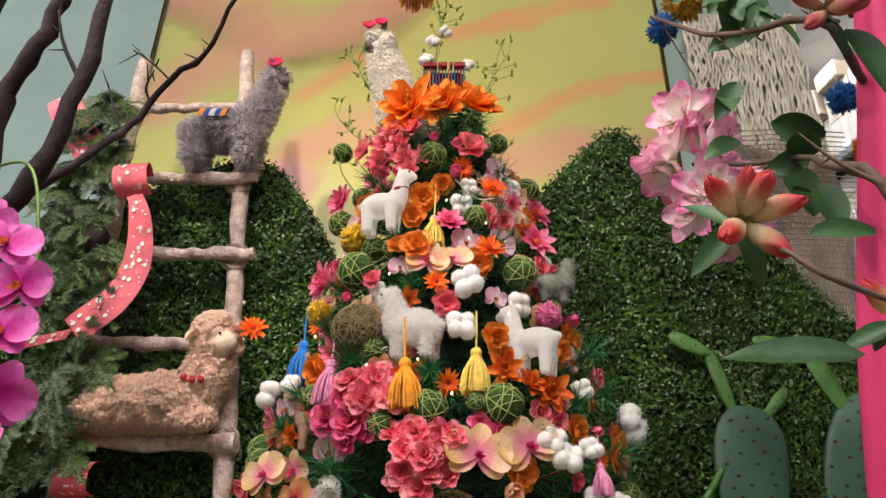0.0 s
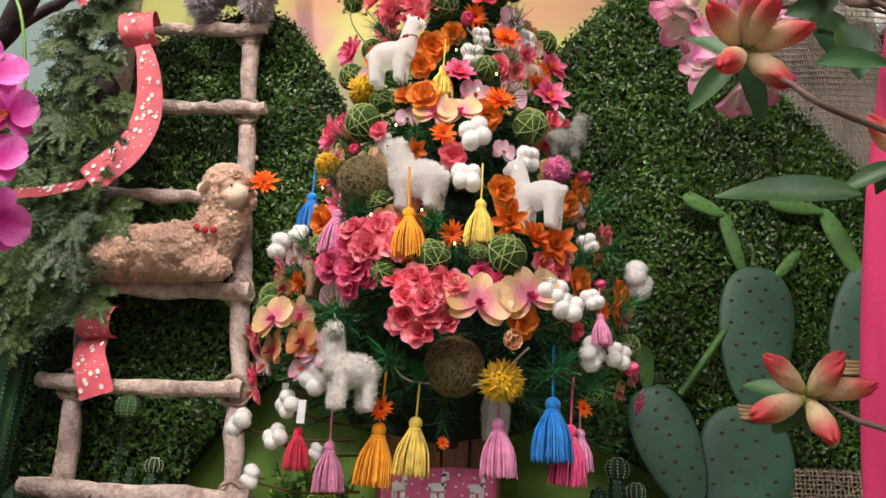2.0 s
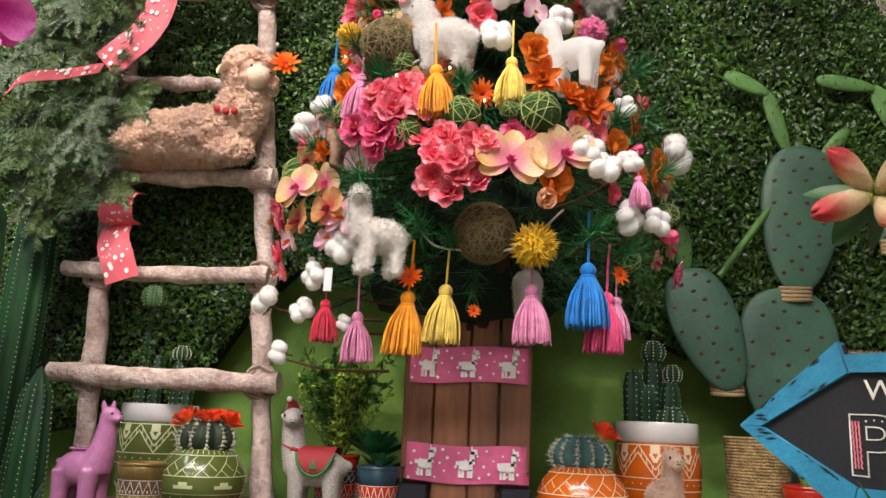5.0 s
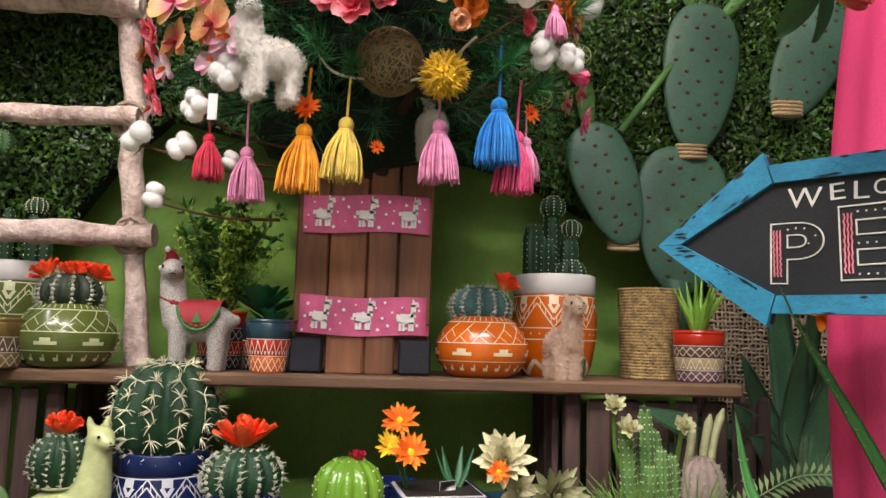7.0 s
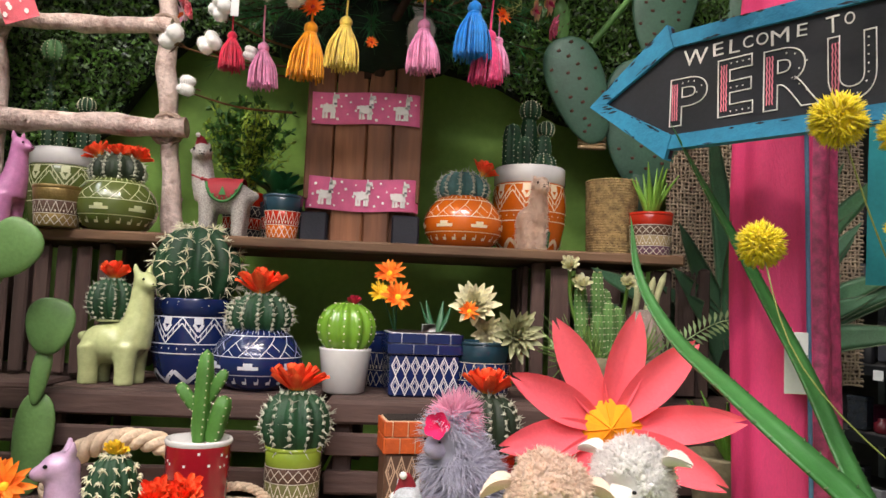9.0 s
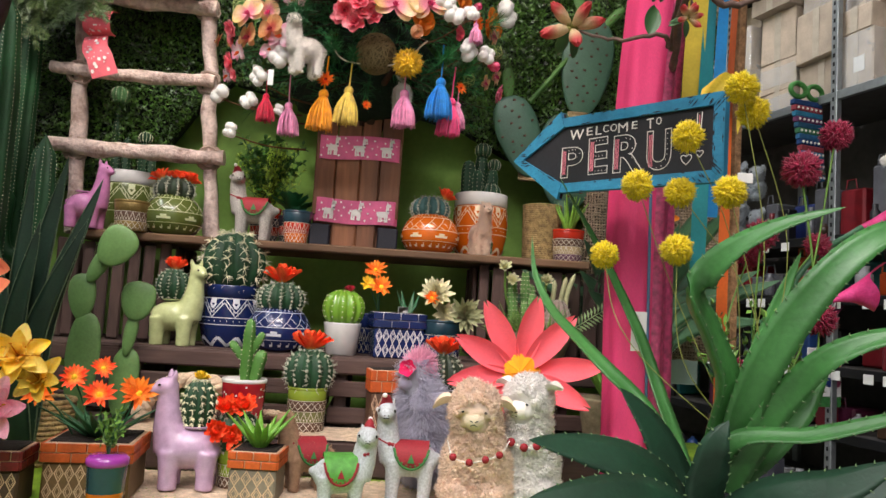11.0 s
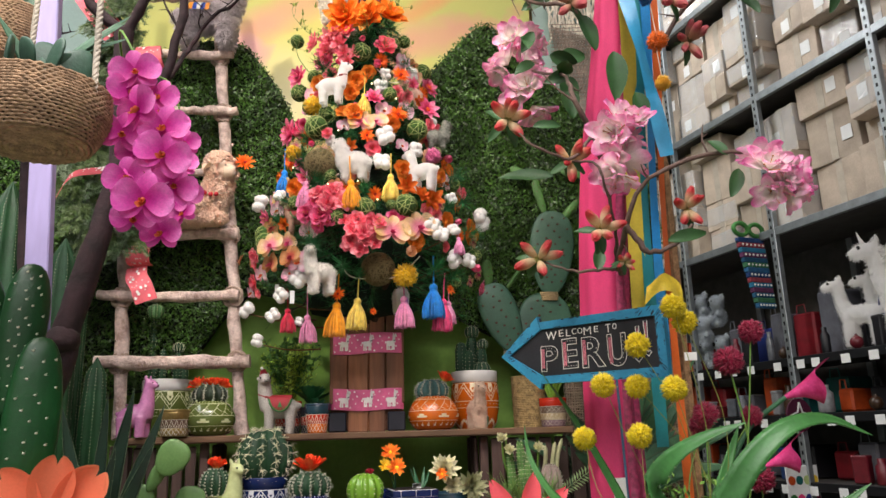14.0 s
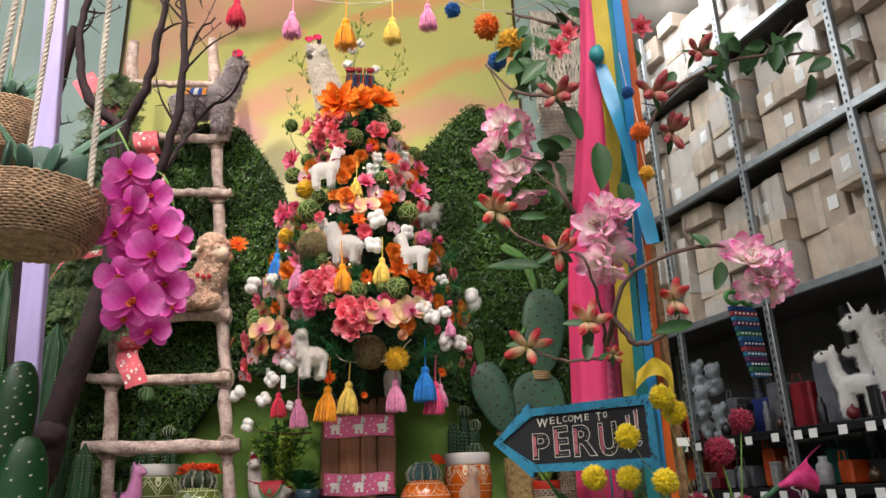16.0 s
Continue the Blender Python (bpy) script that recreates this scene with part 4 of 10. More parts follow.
def ball_cactus(r, h, skin, ribs=13, spines="wool", seed=1, bloom=0.0, parent=None, at=None, label="round ribbed cactus"):
    """A ribbed ball of a cactus with its spines, and a bloom on top."""
    rnd = np.random.default_rng(seed)
    t = parent
    base = at or Matrix()
    la = np.linspace(-0.42 * np.pi, 0.5 * np.pi, 16)
    prof = [(r * max(0.02, math.cos(a)) ** 0.85, h * (0.48 + 0.52 * math.sin(a))) for a in la]
    body = part("cactus_body", Mesh().lathe(prof, ribs * 6, ribs=ribs, depth=0.16), skin, t, label, m=base)
    s = Mesh()
    for k in range(ribs):
        a = 2 * math.pi * k / ribs
        for z in np.linspace(0.12, 0.96, 9 if spines == "wool" else 7):
            rr = np.interp(h * z, [p[1] for p in prof], [p[0] for p in prof])
            c = np.array((rr * math.cos(a), rr * math.sin(a), h * z))
            if spines == "wool":
                s.ball(c, r * 0.056 * rnd.uniform(0.7, 1.25), 6, lump=0.35)
                out = c - np.array((0, 0, h * 0.45))
                out /= np.linalg.norm(out)
                for _ in range(5):
                    w = out * 0.5 + rnd.normal(0, 0.6, 3)
                    s.tube([c, c + w * r * 0.12], [r * 0.02, r * 0.008], 3, cap=False)
            elif spines == "long":
                out = c - np.array((0, 0, h * 0.45))
                out /= np.linalg.norm(out)
                for _ in range(10):
                    w = out * 0.6 + rnd.normal(0, 0.7, 3)
                    w /= np.linalg.norm(w)
                    s.tube([c, c + w * r * 0.12, c + w * r * 0.22 + np.array((0, 0, -0.003))], [0.0012, 0.0009, 0.0003], 3, cap=False)
            else:
                s.ball(c, 0.0016, 5)
    part("spine_cover", s, WOOL if spines == "wool" else SPINE, body, kind="stuff")
    if bloom:
        crown_bloom(body, Matrix.Translation((0, 0, h * 0.95)), bloom, seed=seed)
    return body


def column_cactus(parent, at, r, h, skin, ribs=7, seed=1, arms=()):
    """An upright ribbed column with short arms."""
    rnd = np.random.default_rng(seed)
    m, s = Mesh(), Mesh()
    for (x, z, rr, hh) in ((0, 0, r, h), *arms):
        prof = [(rr * 0.7, z), (rr, z + hh * 0.15), (rr, z + hh * 0.75), (rr * 0.75, z + hh * 0.93), (rr * 0.02, z + hh)]
        mm = turn(0, 0, rnd.uniform(0, 90), (x, rnd.uniform(-0.3, 0.3) * rr, 0))
        m.lathe(prof, ribs * 4, ribs=ribs, depth=0.25, at=mm)
        for k in range(ribs):
            for zz in np.linspace(0.1, 0.95, max(4, int(hh / 0.012))):
                q = np.interp(z + hh * zz, [p[1] for p in prof], [p[0] for p in prof])
                a = 2 * math.pi * k / ribs
                s.ball((q * math.cos(a), q * math.sin(a), z + hh * zz), 0.0013, 4, at=mm)
    body = part("cactus_body", m, skin, parent, m=at)
    part("spine_cover", s, SPINE, body, kind="stuff")


def rosette(parent, at, r, n, material, up=25, seed=0, tip=0.8, wide=0.42, name="rosette"):
    rnd = np.random.default_rng(seed)
    m = Mesh()
    for k in range(n):
        f = k / n
        m.petal(r * (1.05 - 0.62 * f), r * wide * (1 - 0.4 * f), at=turn(0, -(8 + up + 60 * f) + rnd.uniform(-6, 6), k * 137.5 + rnd.uniform(-8, 8), (0, 0, r * 0.2 * f)),
                cup=0.3, bend=0.18, tip=tip, blunt=0.62 if tip > 1 else 0.75, nu=5, nv=3)
    return part(name, m, material, parent, m=at, kind="stuff")


def pad(m, at, h, w, thick=0.02, mi=0):
    """An opuntia pad: a thick egg-shaped disc on its narrow end."""
    la = np.linspace(-np.pi / 2, np.pi / 2, 16)
    z = h * (0.5 + 0.5 * np.sin(la))
    r = w / 2 * np.cos(la) ** 0.8 * (0.72 + 0.36 * z / h)
    th = np.linspace(0, 2 * np.pi, 18, endpoint=False)
    p = np.stack([np.outer(r, np.cos(th)), np.outer(r * thick / w * 1.3, np.sin(th)), np.repeat(z[:, None], 18, 1)], -1)
    m.sheet(p, mi, True, at)


def areoles(m, at, h, w, thick, rnd, n=26, r=0.0035, mi=0):
    cols = 5
    for k in range(n):
        z = 0.1 + 0.84 * (k + rnd.uniform(0.1, 0.9)) / n
        x = -0.8 + 1.6 * ((k * 2 % cols) + 0.5 + rnd.uniform(-0.5, 0.5)) / cols
        hw = w / 2 * math.cos(math.asin(2 * z - 1)) ** 0.8 * (0.72 + 0.36 * z)
        y = -math.sqrt(max(0.02, 1 - x * x)) * hw * thick / w * 1.3
        m.ball((x * hw, y, z * h), (r * 1.4, r * 0.8, r), 6, mi, at=at)
        m.tube([(x * hw, y, z * h), (x * hw + 0.003, y - 0.006, z * h + 0.004)], [0.001, 0.0002], 3, mi, at=at, cap=False)


# ---- figures: each one plain mesh ----
def llama_shape(fat=1.0, neck=1.0, leg=1.0, lying=False, voxel=0.022, look_to=0.0):
    """A plain four-legged long-necked figure about 1 high, facing +x, feet at z = 0; the head turns by look_to."""
    m = Mesh()
    b = 0.44 * leg if not lying else 0.2
    m.ball((-0.05, 0, b), (0.31, 0.195 * fat, 0.19 * fat), 16)
    if lying:
        m.ball((-0.05, 0, 0.1), (0.33, 0.2 * fat, 0.11), 16)
        m.ball((0.2, 0, 0.07), (0.16, 0.15 * fat, 0.07), 12)
    else:
        for x in (-0.21, 0.14):
            for y in (-0.085, 0.085):
                m.tube([(x, y * fat, b), (x, y * fat, 0.2), (x + 0.005, y * fat, 0.06), (x + 0.012, y * fat, 0.0)], [0.10 * fat, 0.082, 0.072, 0.075], 10)
    z1 = b + 0.38 * neck
    m.tube([(0.14, 0, b), (0.22, 0, b + 0.16 * neck), (0.25, 0, z1)], [0.175 * fat, 0.13 * fat, 0.11 * fat], 12)
    hm = turn(0, 0, look_to, (0.25, 0, z1))
    m.ball((0.05, 0, 0.05), (0.145, 0.115 * fat, 0.11 * fat), 12, at=hm)
    m.ball((0.15, 0, 0.025), (0.085, 0.068, 0.062), 10, at=hm)
    for y in (-0.05, 0.05):
        m.tube([(-0.01, y, 0.08), (-0.025, y * 1.25, 0.15), (-0.02, y * 1.4, 0.205)], [0.032, 0.03, 0.01], 8, at=hm)
    m.ball((-0.34, 0, b + 0.03), (0.07, 0.05, 0.06), 10)
    f = fuse(m, voxel, 4)
    return f, z1 + 0.2, hm


def face(m, hm, mi, fat=1.0):
    """Eyes, nostrils and mouth line on the head."""
    for y in (-1, 1):
        m.ball((0.135, y * 0.085 * fat, 0.075), (0.018, 0.014, 0.02), 8, mi, at=hm)
        m.ball((0.232, y * 0.022, 0.035), (0.008, 0.009, 0.006), 6, mi, at=hm)
    m.tube([(0.222, -0.03, 0.004), (0.236, 0, 0.010), (0.222, 0.03, 0.004)], 0.005, 4, mi, at=hm)


def saddle(m, h, mi, mi2, b=0.44, fat=1.0):
    """A rounded cloth over the back, with a thick hem and small dots."""
    a = 0.212 * fat
    x = np.linspace(-0.24, 0.14, 17)
    ext = 0.55 + 1.35 * np.sqrt(np.clip(1 - ((x + 0.05) / 0.195) ** 2, 0, 1))
    p = np.array([[(xx, a * math.sin(t * e), b + a * math.cos(t * e)) for t in np.linspace(-1, 1, 21)] for xx, e in zip(x, ext)])
    m.sheet(p, mi)
    for col in (0, -1):
        m.tube(p[:, col], 0.016, 6, mi2)
        for q in p[2:-2:2, col]:
            m.ball(q + (0, 0.016 * (-1 if col == 0 else 1), 0.035), 0.011, 6, mi2)
    for sg in (-1, 1):
        m.add([(-0.05, sg * (a + 0.004), b + 0.10), (-0.09, sg * (a + 0.012), b + 0.0), (-0.01, sg * (a + 0.012), b + 0.0)], [(0, 1, 2)], mi2)


def figure(name, label, pos, height, rz, material, wool=None, n=0, size=0.02, cloth=None, mats=(), fat=1.0, neck=1.0, leg=1.0, lying=False, seed=0, extra=None, category="figurine", squash=1.0, look_to=0.0, eyes=True):
    rnd = np.random.default_rng(seed)
    f, top, hm = llama_shape(fat, neck, leg, lying, look_to=look_to)
    base = Mesh().add(f.joined(), f.f)
    if n:
        p, q = surface(f, n * 3, rnd)
        if wool == "curl":
            strands(base, p, q, size * 1.9, size * 0.13, rnd, 0.1, 0.6, 60)
        else:
            strands(base, p, q, size * 1.25, size * 0.11, rnd, 0.6 if wool == "shag" else 0.15, 0.4, 45)
    if cloth:
        saddle(base, 1, 1, 2, 0.44 * leg, fat)
    if extra:
        extra(base, top)
    if eyes:
        face(base, hm, len(mats) + 1, fat)
    s = height / top
    return single(name, base, [material, *mats, EYE], label, category, turn(0, 0, rz, pos, s) @ Matrix.Diagonal((squash, 1, 1, 1)))


def planter_llama(label, pos, height, rz, material, look_to=0.0, stretch=1.0):
    """A smooth glazed llama with short legs, a long slim neck, pricked ears and a round opening in its back."""
    m = Mesh()
    m.ball((-0.06, 0, 0.35), (0.29, 0.20, 0.19), 18)
    for x in (-0.22, 0.10):
        for y in (-0.10, 0.10):
            m.tube([(x, y, 0.34), (x, y, 0.12), (x, y, 0.0)], [0.11, 0.085, 0.085], 12)
    m.tube([(0.08, 0, 0.36), (0.15, 0, 0.55), (0.165, 0, 0.72), (0.17, 0, 0.86)], [0.19, 0.135, 0.105, 0.092], 14)
    m.ball((-0.33, 0, 0.40), (0.07, 0.05, 0.05), 10)
    hm = turn(0, 0, look_to, (0.17, 0, 0.87))
    m.ball((0.02, 0, 0.02), (0.115, 0.098, 0.095), 14, at=hm)
    m.ball((0.11, 0, -0.005), (0.075, 0.058, 0.05), 12, at=hm)
    for y in (-1, 1):
        m.tube([(-0.02, y * 0.05, 0.08), (-0.03, y * 0.066, 0.135), (-0.03, y * 0.075, 0.19)], [0.036, 0.03, 0.012], 8, at=hm)
    f = fuse(m, 0.018, 4)
    base = Mesh().add(f.joined(), f.f)
    base.lathe([(0.115, 0.535), (0.13, 0.55), (0.12, 0.556), (0.10, 0.545), (0.001, 0.535)], 24, at=Matrix.Translation((-0.10, 0, 0)))
    for y in (-1, 1):
        base.ball((0.105, y * 0.066, 0.045), (0.014, 0.012, 0.012), 8, 1, at=hm)
        base.ball((0.183, y * 0.018, 0.006), (0.006, 0.008, 0.006), 6, 1, at=hm)
    base.tube([(0.176, -0.026, -0.02), (0.186, 0, -0.014), (0.176, 0.026, -0.02)], 0.004, 4, 1, at=hm)
    return single("ceramic_llama", base, [material, EYE], label, "figurine", turn(0, 0, rz, pos, height / 1.06) @ Matrix.Diagonal((stretch, 1, 1, 1)))


def soft_toy(name, label, pieces, material, head, n, length, width=0.0007, voxel=0.006, down=0.5, clump=110.0, muzzle=None, ears=(), mats=(), extra=None, seed=0, lump=0.0, muzzle_size=(0.62, 0.5, 0.5), clear=0.75, fleece=0.0):
    """A furry toy of balls and tubes in place; head: matrix with the face along x, unit = head radius."""
    rnd = np.random.default_rng(seed)
    m = Mesh()
    for pc in pieces:
        if not isinstance(pc[0], list):
            m.ball(pc[0], pc[1], 16)
        else:
            m.tube(pc[0], pc[1], 12)
    m.ball((0, 0, 0), (1.0, 0.92, 1.0), 16, at=head)
    f = fuse(m, voxel, 4)
    if lump:
        v = f.joined()
        c = v.mean(0)
        w = np.array([noise.noise(Vector(x) * 62) + 0.5 * noise.noise(Vector(x) * 120) for x in v])
        d = v - np.array([head.translation if (Vector(x) - head.translation).length < head.to_scale().x * 1.5 else Vector((x[0], c[1], min(x[2], c[2]))) for x in v])
        v = v + d / (np.linalg.norm(d, axis=1)[:, None] + 1e-6) * (lump * w)[:, None]
        f = Mesh().add(v, f.f)
    base = Mesh().add(f.joined(), f.f)
    p, q = surface(f, n, rnd)
    loc = move(p, head.inverted())
    keep = ~((loc[:, 0] > 0.45) & (np.hypot(loc[:, 1], loc[:, 2] + 0.1) < clear))
    if fleece:
        curls(base, p[keep][:6500], q[keep][:6500], fleece, rnd)
    strands(base, p[keep], q[keep] if not fleece else q[keep] * 1.4, length, width, rnd, down, 0.45, clump)
    base.ball((0.66, 0, -0.14), muzzle_size, 16, 1, at=head)
    for y in (-1, 1):
        base.ball((0.96, y * 0.42, 0.14), (0.06, 0.06, 0.045), 8, 2, at=head)
        base.tube([(1.24, y * 0.04, -0.14), (1.22, y * 0.15, -0.09)], 0.02, 4, 2, at=head)
        e = Mesh().petal(ears[0], ears[1], 1, turn(0, ears[2], 90 * y, (0, 0, 0)), tip=1.0, cup=0.5, bend=-0.2, nu=7, nv=5)
        e.petal(ears[0] * 1.02, ears[1] * 1.1, 0, turn(0, ears[2], 90 * y, (-0.06, 0, 0.04)), tip=1.0, cup=0.5, bend=-0.2, nu=7, nv=5)
        base.add(e.joined(), e.f, 1, head @ Matrix.Translation((0.0, y * 0.7, ears[3])))
    base.tube([(1.20, -0.12, -0.3), (1.25, 0, -0.23), (1.20, 0.12, -0.3)], 0.016, 4, 2, at=head)
    if extra:
        extra(base)
    return single(name, base, [material, muzzle or material, EYE, *mats], label, "plush toy")


def head_pose(c, r, rz, ry=0):
    return turn(0, ry, rz, c, r)


def beads(m, pts, r, mi, thread):
    m.tube(curve(pts, 20), 0.0012, 4, thread, cap=False)
    for q in pts[1:-1]:
        m.ball(q, r, 10, mi)


def collar(mi, z=0.62, r=0.125, x=0.215):
    def add(m, top):
        th = np.linspace(0, 2 * np.pi, 17)
        m.tube(np.c_[x + r * np.cos(th), r * 0.95 * np.sin(th), z + 0.05 * np.cos(th)], 0.014, 6, mi, cap=False)
        for k in (2, 5, 8, 11):
            m.ball((x + r * math.cos(k), r * math.sin(k), z + 0.03 * math.cos(k)), 0.025, 8, mi)
    return add


def hat(mi, mi2):
    def add(m, top):
        z = top - 0.13
        m.tube([(0.27, 0, z), (0.26, 0, z + 0.08), (0.27, 0.03, z + 0.14), (0.28, 0.09, z + 0.17)], [0.088, 0.07, 0.045, 0.012], 12, mi)
        th = np.linspace(0, 2 * np.pi, 13)
        m.tube(np.c_[0.27 + 0.088 * np.cos(th), 0.088 * np.sin(th), np.full(13, z)], 0.024, 6, mi2, cap=False)
        m.ball((0.28, 0.10, z + 0.17), 0.028, 8, mi2)
        collar(mi)(m, top)
    return add


RED_CLOTH = mat("red_cloth", "8c1f2a", rough=0.7, var=0.15, scale=50)
GREEN_CLOTH = mat("green_cloth", "35703a", rough=0.7, var=0.2, scale=50)
PINKGLAZE, LAVGLAZE, MINTGLAZE = glaze("pink_glaze", "c77fae"), glaze("lavender_glaze", "b99ab8"), glaze("mint_glaze", "b7bf8a")

SH, LO, RI, TB = 1.1655, 0.8725, 0.7005, 0.6205

# on the ladder
HOTFELT = silk("hot_pink_felt", "d81e5c")
GREY_FACE, TAN_FACE = felt("grey_muzzle_felt", "6f676a", var=0.12), felt("pale_muzzle_felt", "ecd2b8", var=0.08)
soft_toy("plush_llama", "shaggy grey plush llama with a pink flower and striped saddle cloth",
         [((-0.615, 1.672, 2.680), (0.080, 0.050, 0.042)), ((-0.545, 1.672, 2.690), (0.050, 0.050, 0.054)),
          *[([(x, 1.672 + y, 2.66), (x, 1.672 + y, 2.61), (x + 0.004, 1.672 + y, 2.574)], [0.027, 0.020, 0.018]) for x in (-0.67, -0.528) for y in (-0.026, 0.026)],
          ([(-0.55, 1.672, 2.69), (-0.512, 1.67, 2.75), (-0.495, 1.668, 2.80), (-0.487, 1.665, 2.84)], [0.050, 0.037, 0.030, 0.029]), ((-0.70, 1.672, 2.695), (0.022, 0.020, 0.028))],
         PLUSH_GREY, head_pose((-0.478, 1.662, 2.850), 0.034, -18, 8), 14000, 0.018, 0.0015, 0.008, 0.6, 60, GREY_FACE, (0.8, 0.5, -55, 0.6), [HOTFELT, mat("blue_woven_cloth", "27489a", rough=0.8), mat("orange_woven_cloth", "d8862a", rough=0.8), mat("white_woven_cloth", "d8d4cc", rough=0.8)], lump=0.008, fleece=0.004, seed=3,
         extra=lambda m: ([m.petal(0.028, 0.026, 3, Matrix.Translation((-0.474, 1.634, 2.876)) @ turn(70, 0, 0) @ turn(0, -25, a), nu=5, nv=4, blunt=0.5, tip=1.2) for a in range(0, 360, 72)],
                          m.ball((-0.474, 1.628, 2.878), 0.006, 8, 3),
                          [m.sheet(np.array([[(x, 1.672 - 0.068 * math.sin(t), 2.682 + 0.062 * math.cos(t)) for t in np.linspace(-1.5, 1.5, 13)] for x in (x0, x0 + 0.0145)]), mi)
                           for x0, mi in ((-0.655, 5), (-0.64, 4), (-0.625, 6), (-0.61, 4), (-0.595, 5))]))
soft_toy("plush_lamb", "fluffy tan plush lamb lying on a ladder rung, curly head",
         [((-0.665, 1.64, 1.925), (0.135, 0.075, 0.058)), ((-0.60, 1.64, 1.93), (0.085, 0.075, 0.062)), ((-0.73, 1.64, 1.905), (0.09, 0.07, 0.04)), ((-0.53, 1.60, 1.885), (0.055, 0.03, 0.025)),
          ([(-0.56, 1.635, 1.93), (-0.525, 1.63, 1.985), (-0.51, 1.625, 2.04)], [0.062, 0.052, 0.046])],
         PLUSH_TAN, head_pose((-0.508, 1.612, 2.062), 0.054, -42, 8), 20000, 0.009, 0.0009, 0.006, 0.2, 110, TAN_FACE, (0.75, 0.5, 25, 0.1), lump=0.013, fleece=0.0052, mats=[silk("red_bead", "b8303a"), silk("green_bead", "3f7a4c"), STRING], seed=4,
         extra=lambda m: (beads(m, [(-0.565, 1.585, 1.985), (-0.55, 1.565, 1.965), (-0.53, 1.562, 1.958), (-0.512, 1.565, 1.96), (-0.48, 1.59, 1.975)], 0.008, 3, 5),
                          curls(m, *(lambda P: (P, P - np.array((-0.508, 1.612, 2.07))))(np.array((-0.518, 1.622, 2.082)) + (lambda d: d / np.linalg.norm(d, axis=1)[:, None] * (0.052, 0.05, 0.05))(np.random.default_rng(1).normal(0, 1, (900, 3)) + (0, 0, 0.5))), 0.0065, np.random.default_rng(2))))

# on the plank
figure("resin_llama", "grey resin llama figure with red hat and saddle cloth", (-0.29, 1.60, SH), 0.20, 180, mat("antique_resin", "a8a29c", rough=0.6, var=0.35, scale=70, bump=0.6, fine=160), cloth=True, mats=[RED_CLOTH, GREEN_CLOTH, WHITE_PRINT], extra=lambda m, top: hat(1, 3)(m, top), neck=1.12, seed=5, look_to=105)
planter_llama("glossy pink ceramic llama planter on the plank", (-0.715, 1.56, SH), 0.192, -8, PINKGLAZE, -10)
figure("plush_llama", "small beige plush llama leaning on the orange pot", (0.355, 1.585, SH), 0.152, -80, PLUSH_BEIGE, "shag", 2500, 0.035, fat=0.85, leg=1.0, neck=1.0, seed=7, category="plush toy", mats=[GREEN_CLOTH],
       extra=lambda m, top: m.box((0.05, 0.17, 0.2), (0.2, 0.02, 0.22), 1, turn(0, 20, 0)))

ORANGEGLAZE, OLIVEGLAZE, NAVYGLAZE = glaze("orange_glaze", "c65f17"), glaze("olive_glaze", "566130"), glaze("navy_glaze", "1d2a55")
WHITEGLAZE, PALE = glaze("white_glaze", "dcdad6", var=0.04), mat("scratched_pale", "dfc9a6", rough=0.5, var=0.08)
PALEBLUE, PALEGREEN = mat("scratched_white", "d4d6de", rough=0.5, var=0.06), mat("scratched_lime", "c3c79a", rough=0.5, var=0.08)


def put(t, label, x, y, z, rz=0):
    t.matrix_world = turn(0, 0, rz, (x, y, z))
    return tagged(t, label)


p = round_pot(0.084, 0.108, ORANGEGLAZE, PALE)
ball_cactus(0.056, 0.072, CACTUS_BLUE, 12, "wool", 2, parent=p, at=Matrix.Translation((-0.004, 0, 0.092)))
crown_bloom(p, turn(0, 25, 0, (0.03, -0.02, 0.155)), 0.036, seed=4)
put(p, "orange round pot with scratched pattern, blue-green cactus and red bloom", 0.213, 1.625, SH, 20)
p = tall_pot(0.084, 0.195, ORANGEGLAZE, PALE, WHITEGLAZE)
for k, (x, y, r, h) in enumerate(((-0.045, 0.0, 0.022, 0.13), (-0.02, -0.02, 0.018, 0.10), (0.0, 0.02, 0.020, 0.16), (0.03, 0.0, 0.020, 0.11))):
    column_cactus(p, Matrix.Translation((x, y, 0.17)), r, h, CACTUS, 7, k)
ball_cactus(0.030, 0.05, CACTUS, 10, "dot", 8, parent=p, at=Matrix.Translation((0.015, -0.045, 0.175)))
ball_cactus(0.026, 0.045, CACTUS, 10, "dot", 9, parent=p, at=Matrix.Translation((0.002, 0.015, 0.315)))
ball_cactus(0.020, 0.036, CACTUS, 10, "dot", 9, parent=p, at=Matrix.Translation((0.036, 0.0, 0.275)))
put(p, "tall orange pot with a white rim, planted with several small cacti", 0.368, 1.725, SH, 10)
p = round_pot(0.084, 0.108, OLIVEGLAZE, PALEGREEN)
ball_cactus(0.055, 0.07, CACTUS_DARK, 11, "wool", 3, parent=p, at=Matrix.Translation((0, 0, 0.093)))
for k, (x, y) in enumerate(((-0.03, -0.02), (0.005, -0.01), (0.035, 0.005))):
    crown_bloom(p, turn(0, 30 * (k - 1), 0, (x, y, 0.15)), 0.034, seed=k)
put(p, "olive green round pot with scratched pattern, dark cactus and red blooms", -0.508, 1.605, SH)
p = tall_pot(0.084, 0.19, OLIVEGLAZE, PALEGREEN, WHITEGLAZE)
for k, (x, h) in enumerate(((-0.05, 0.10), (-0.02, 0.13), (0.03, 0.12), (0.055, 0.08))):
    column_cactus(p, Matrix.Translation((x, 0.0, 0.17)), 0.013, h, CACTUS, 6, 20 + k)
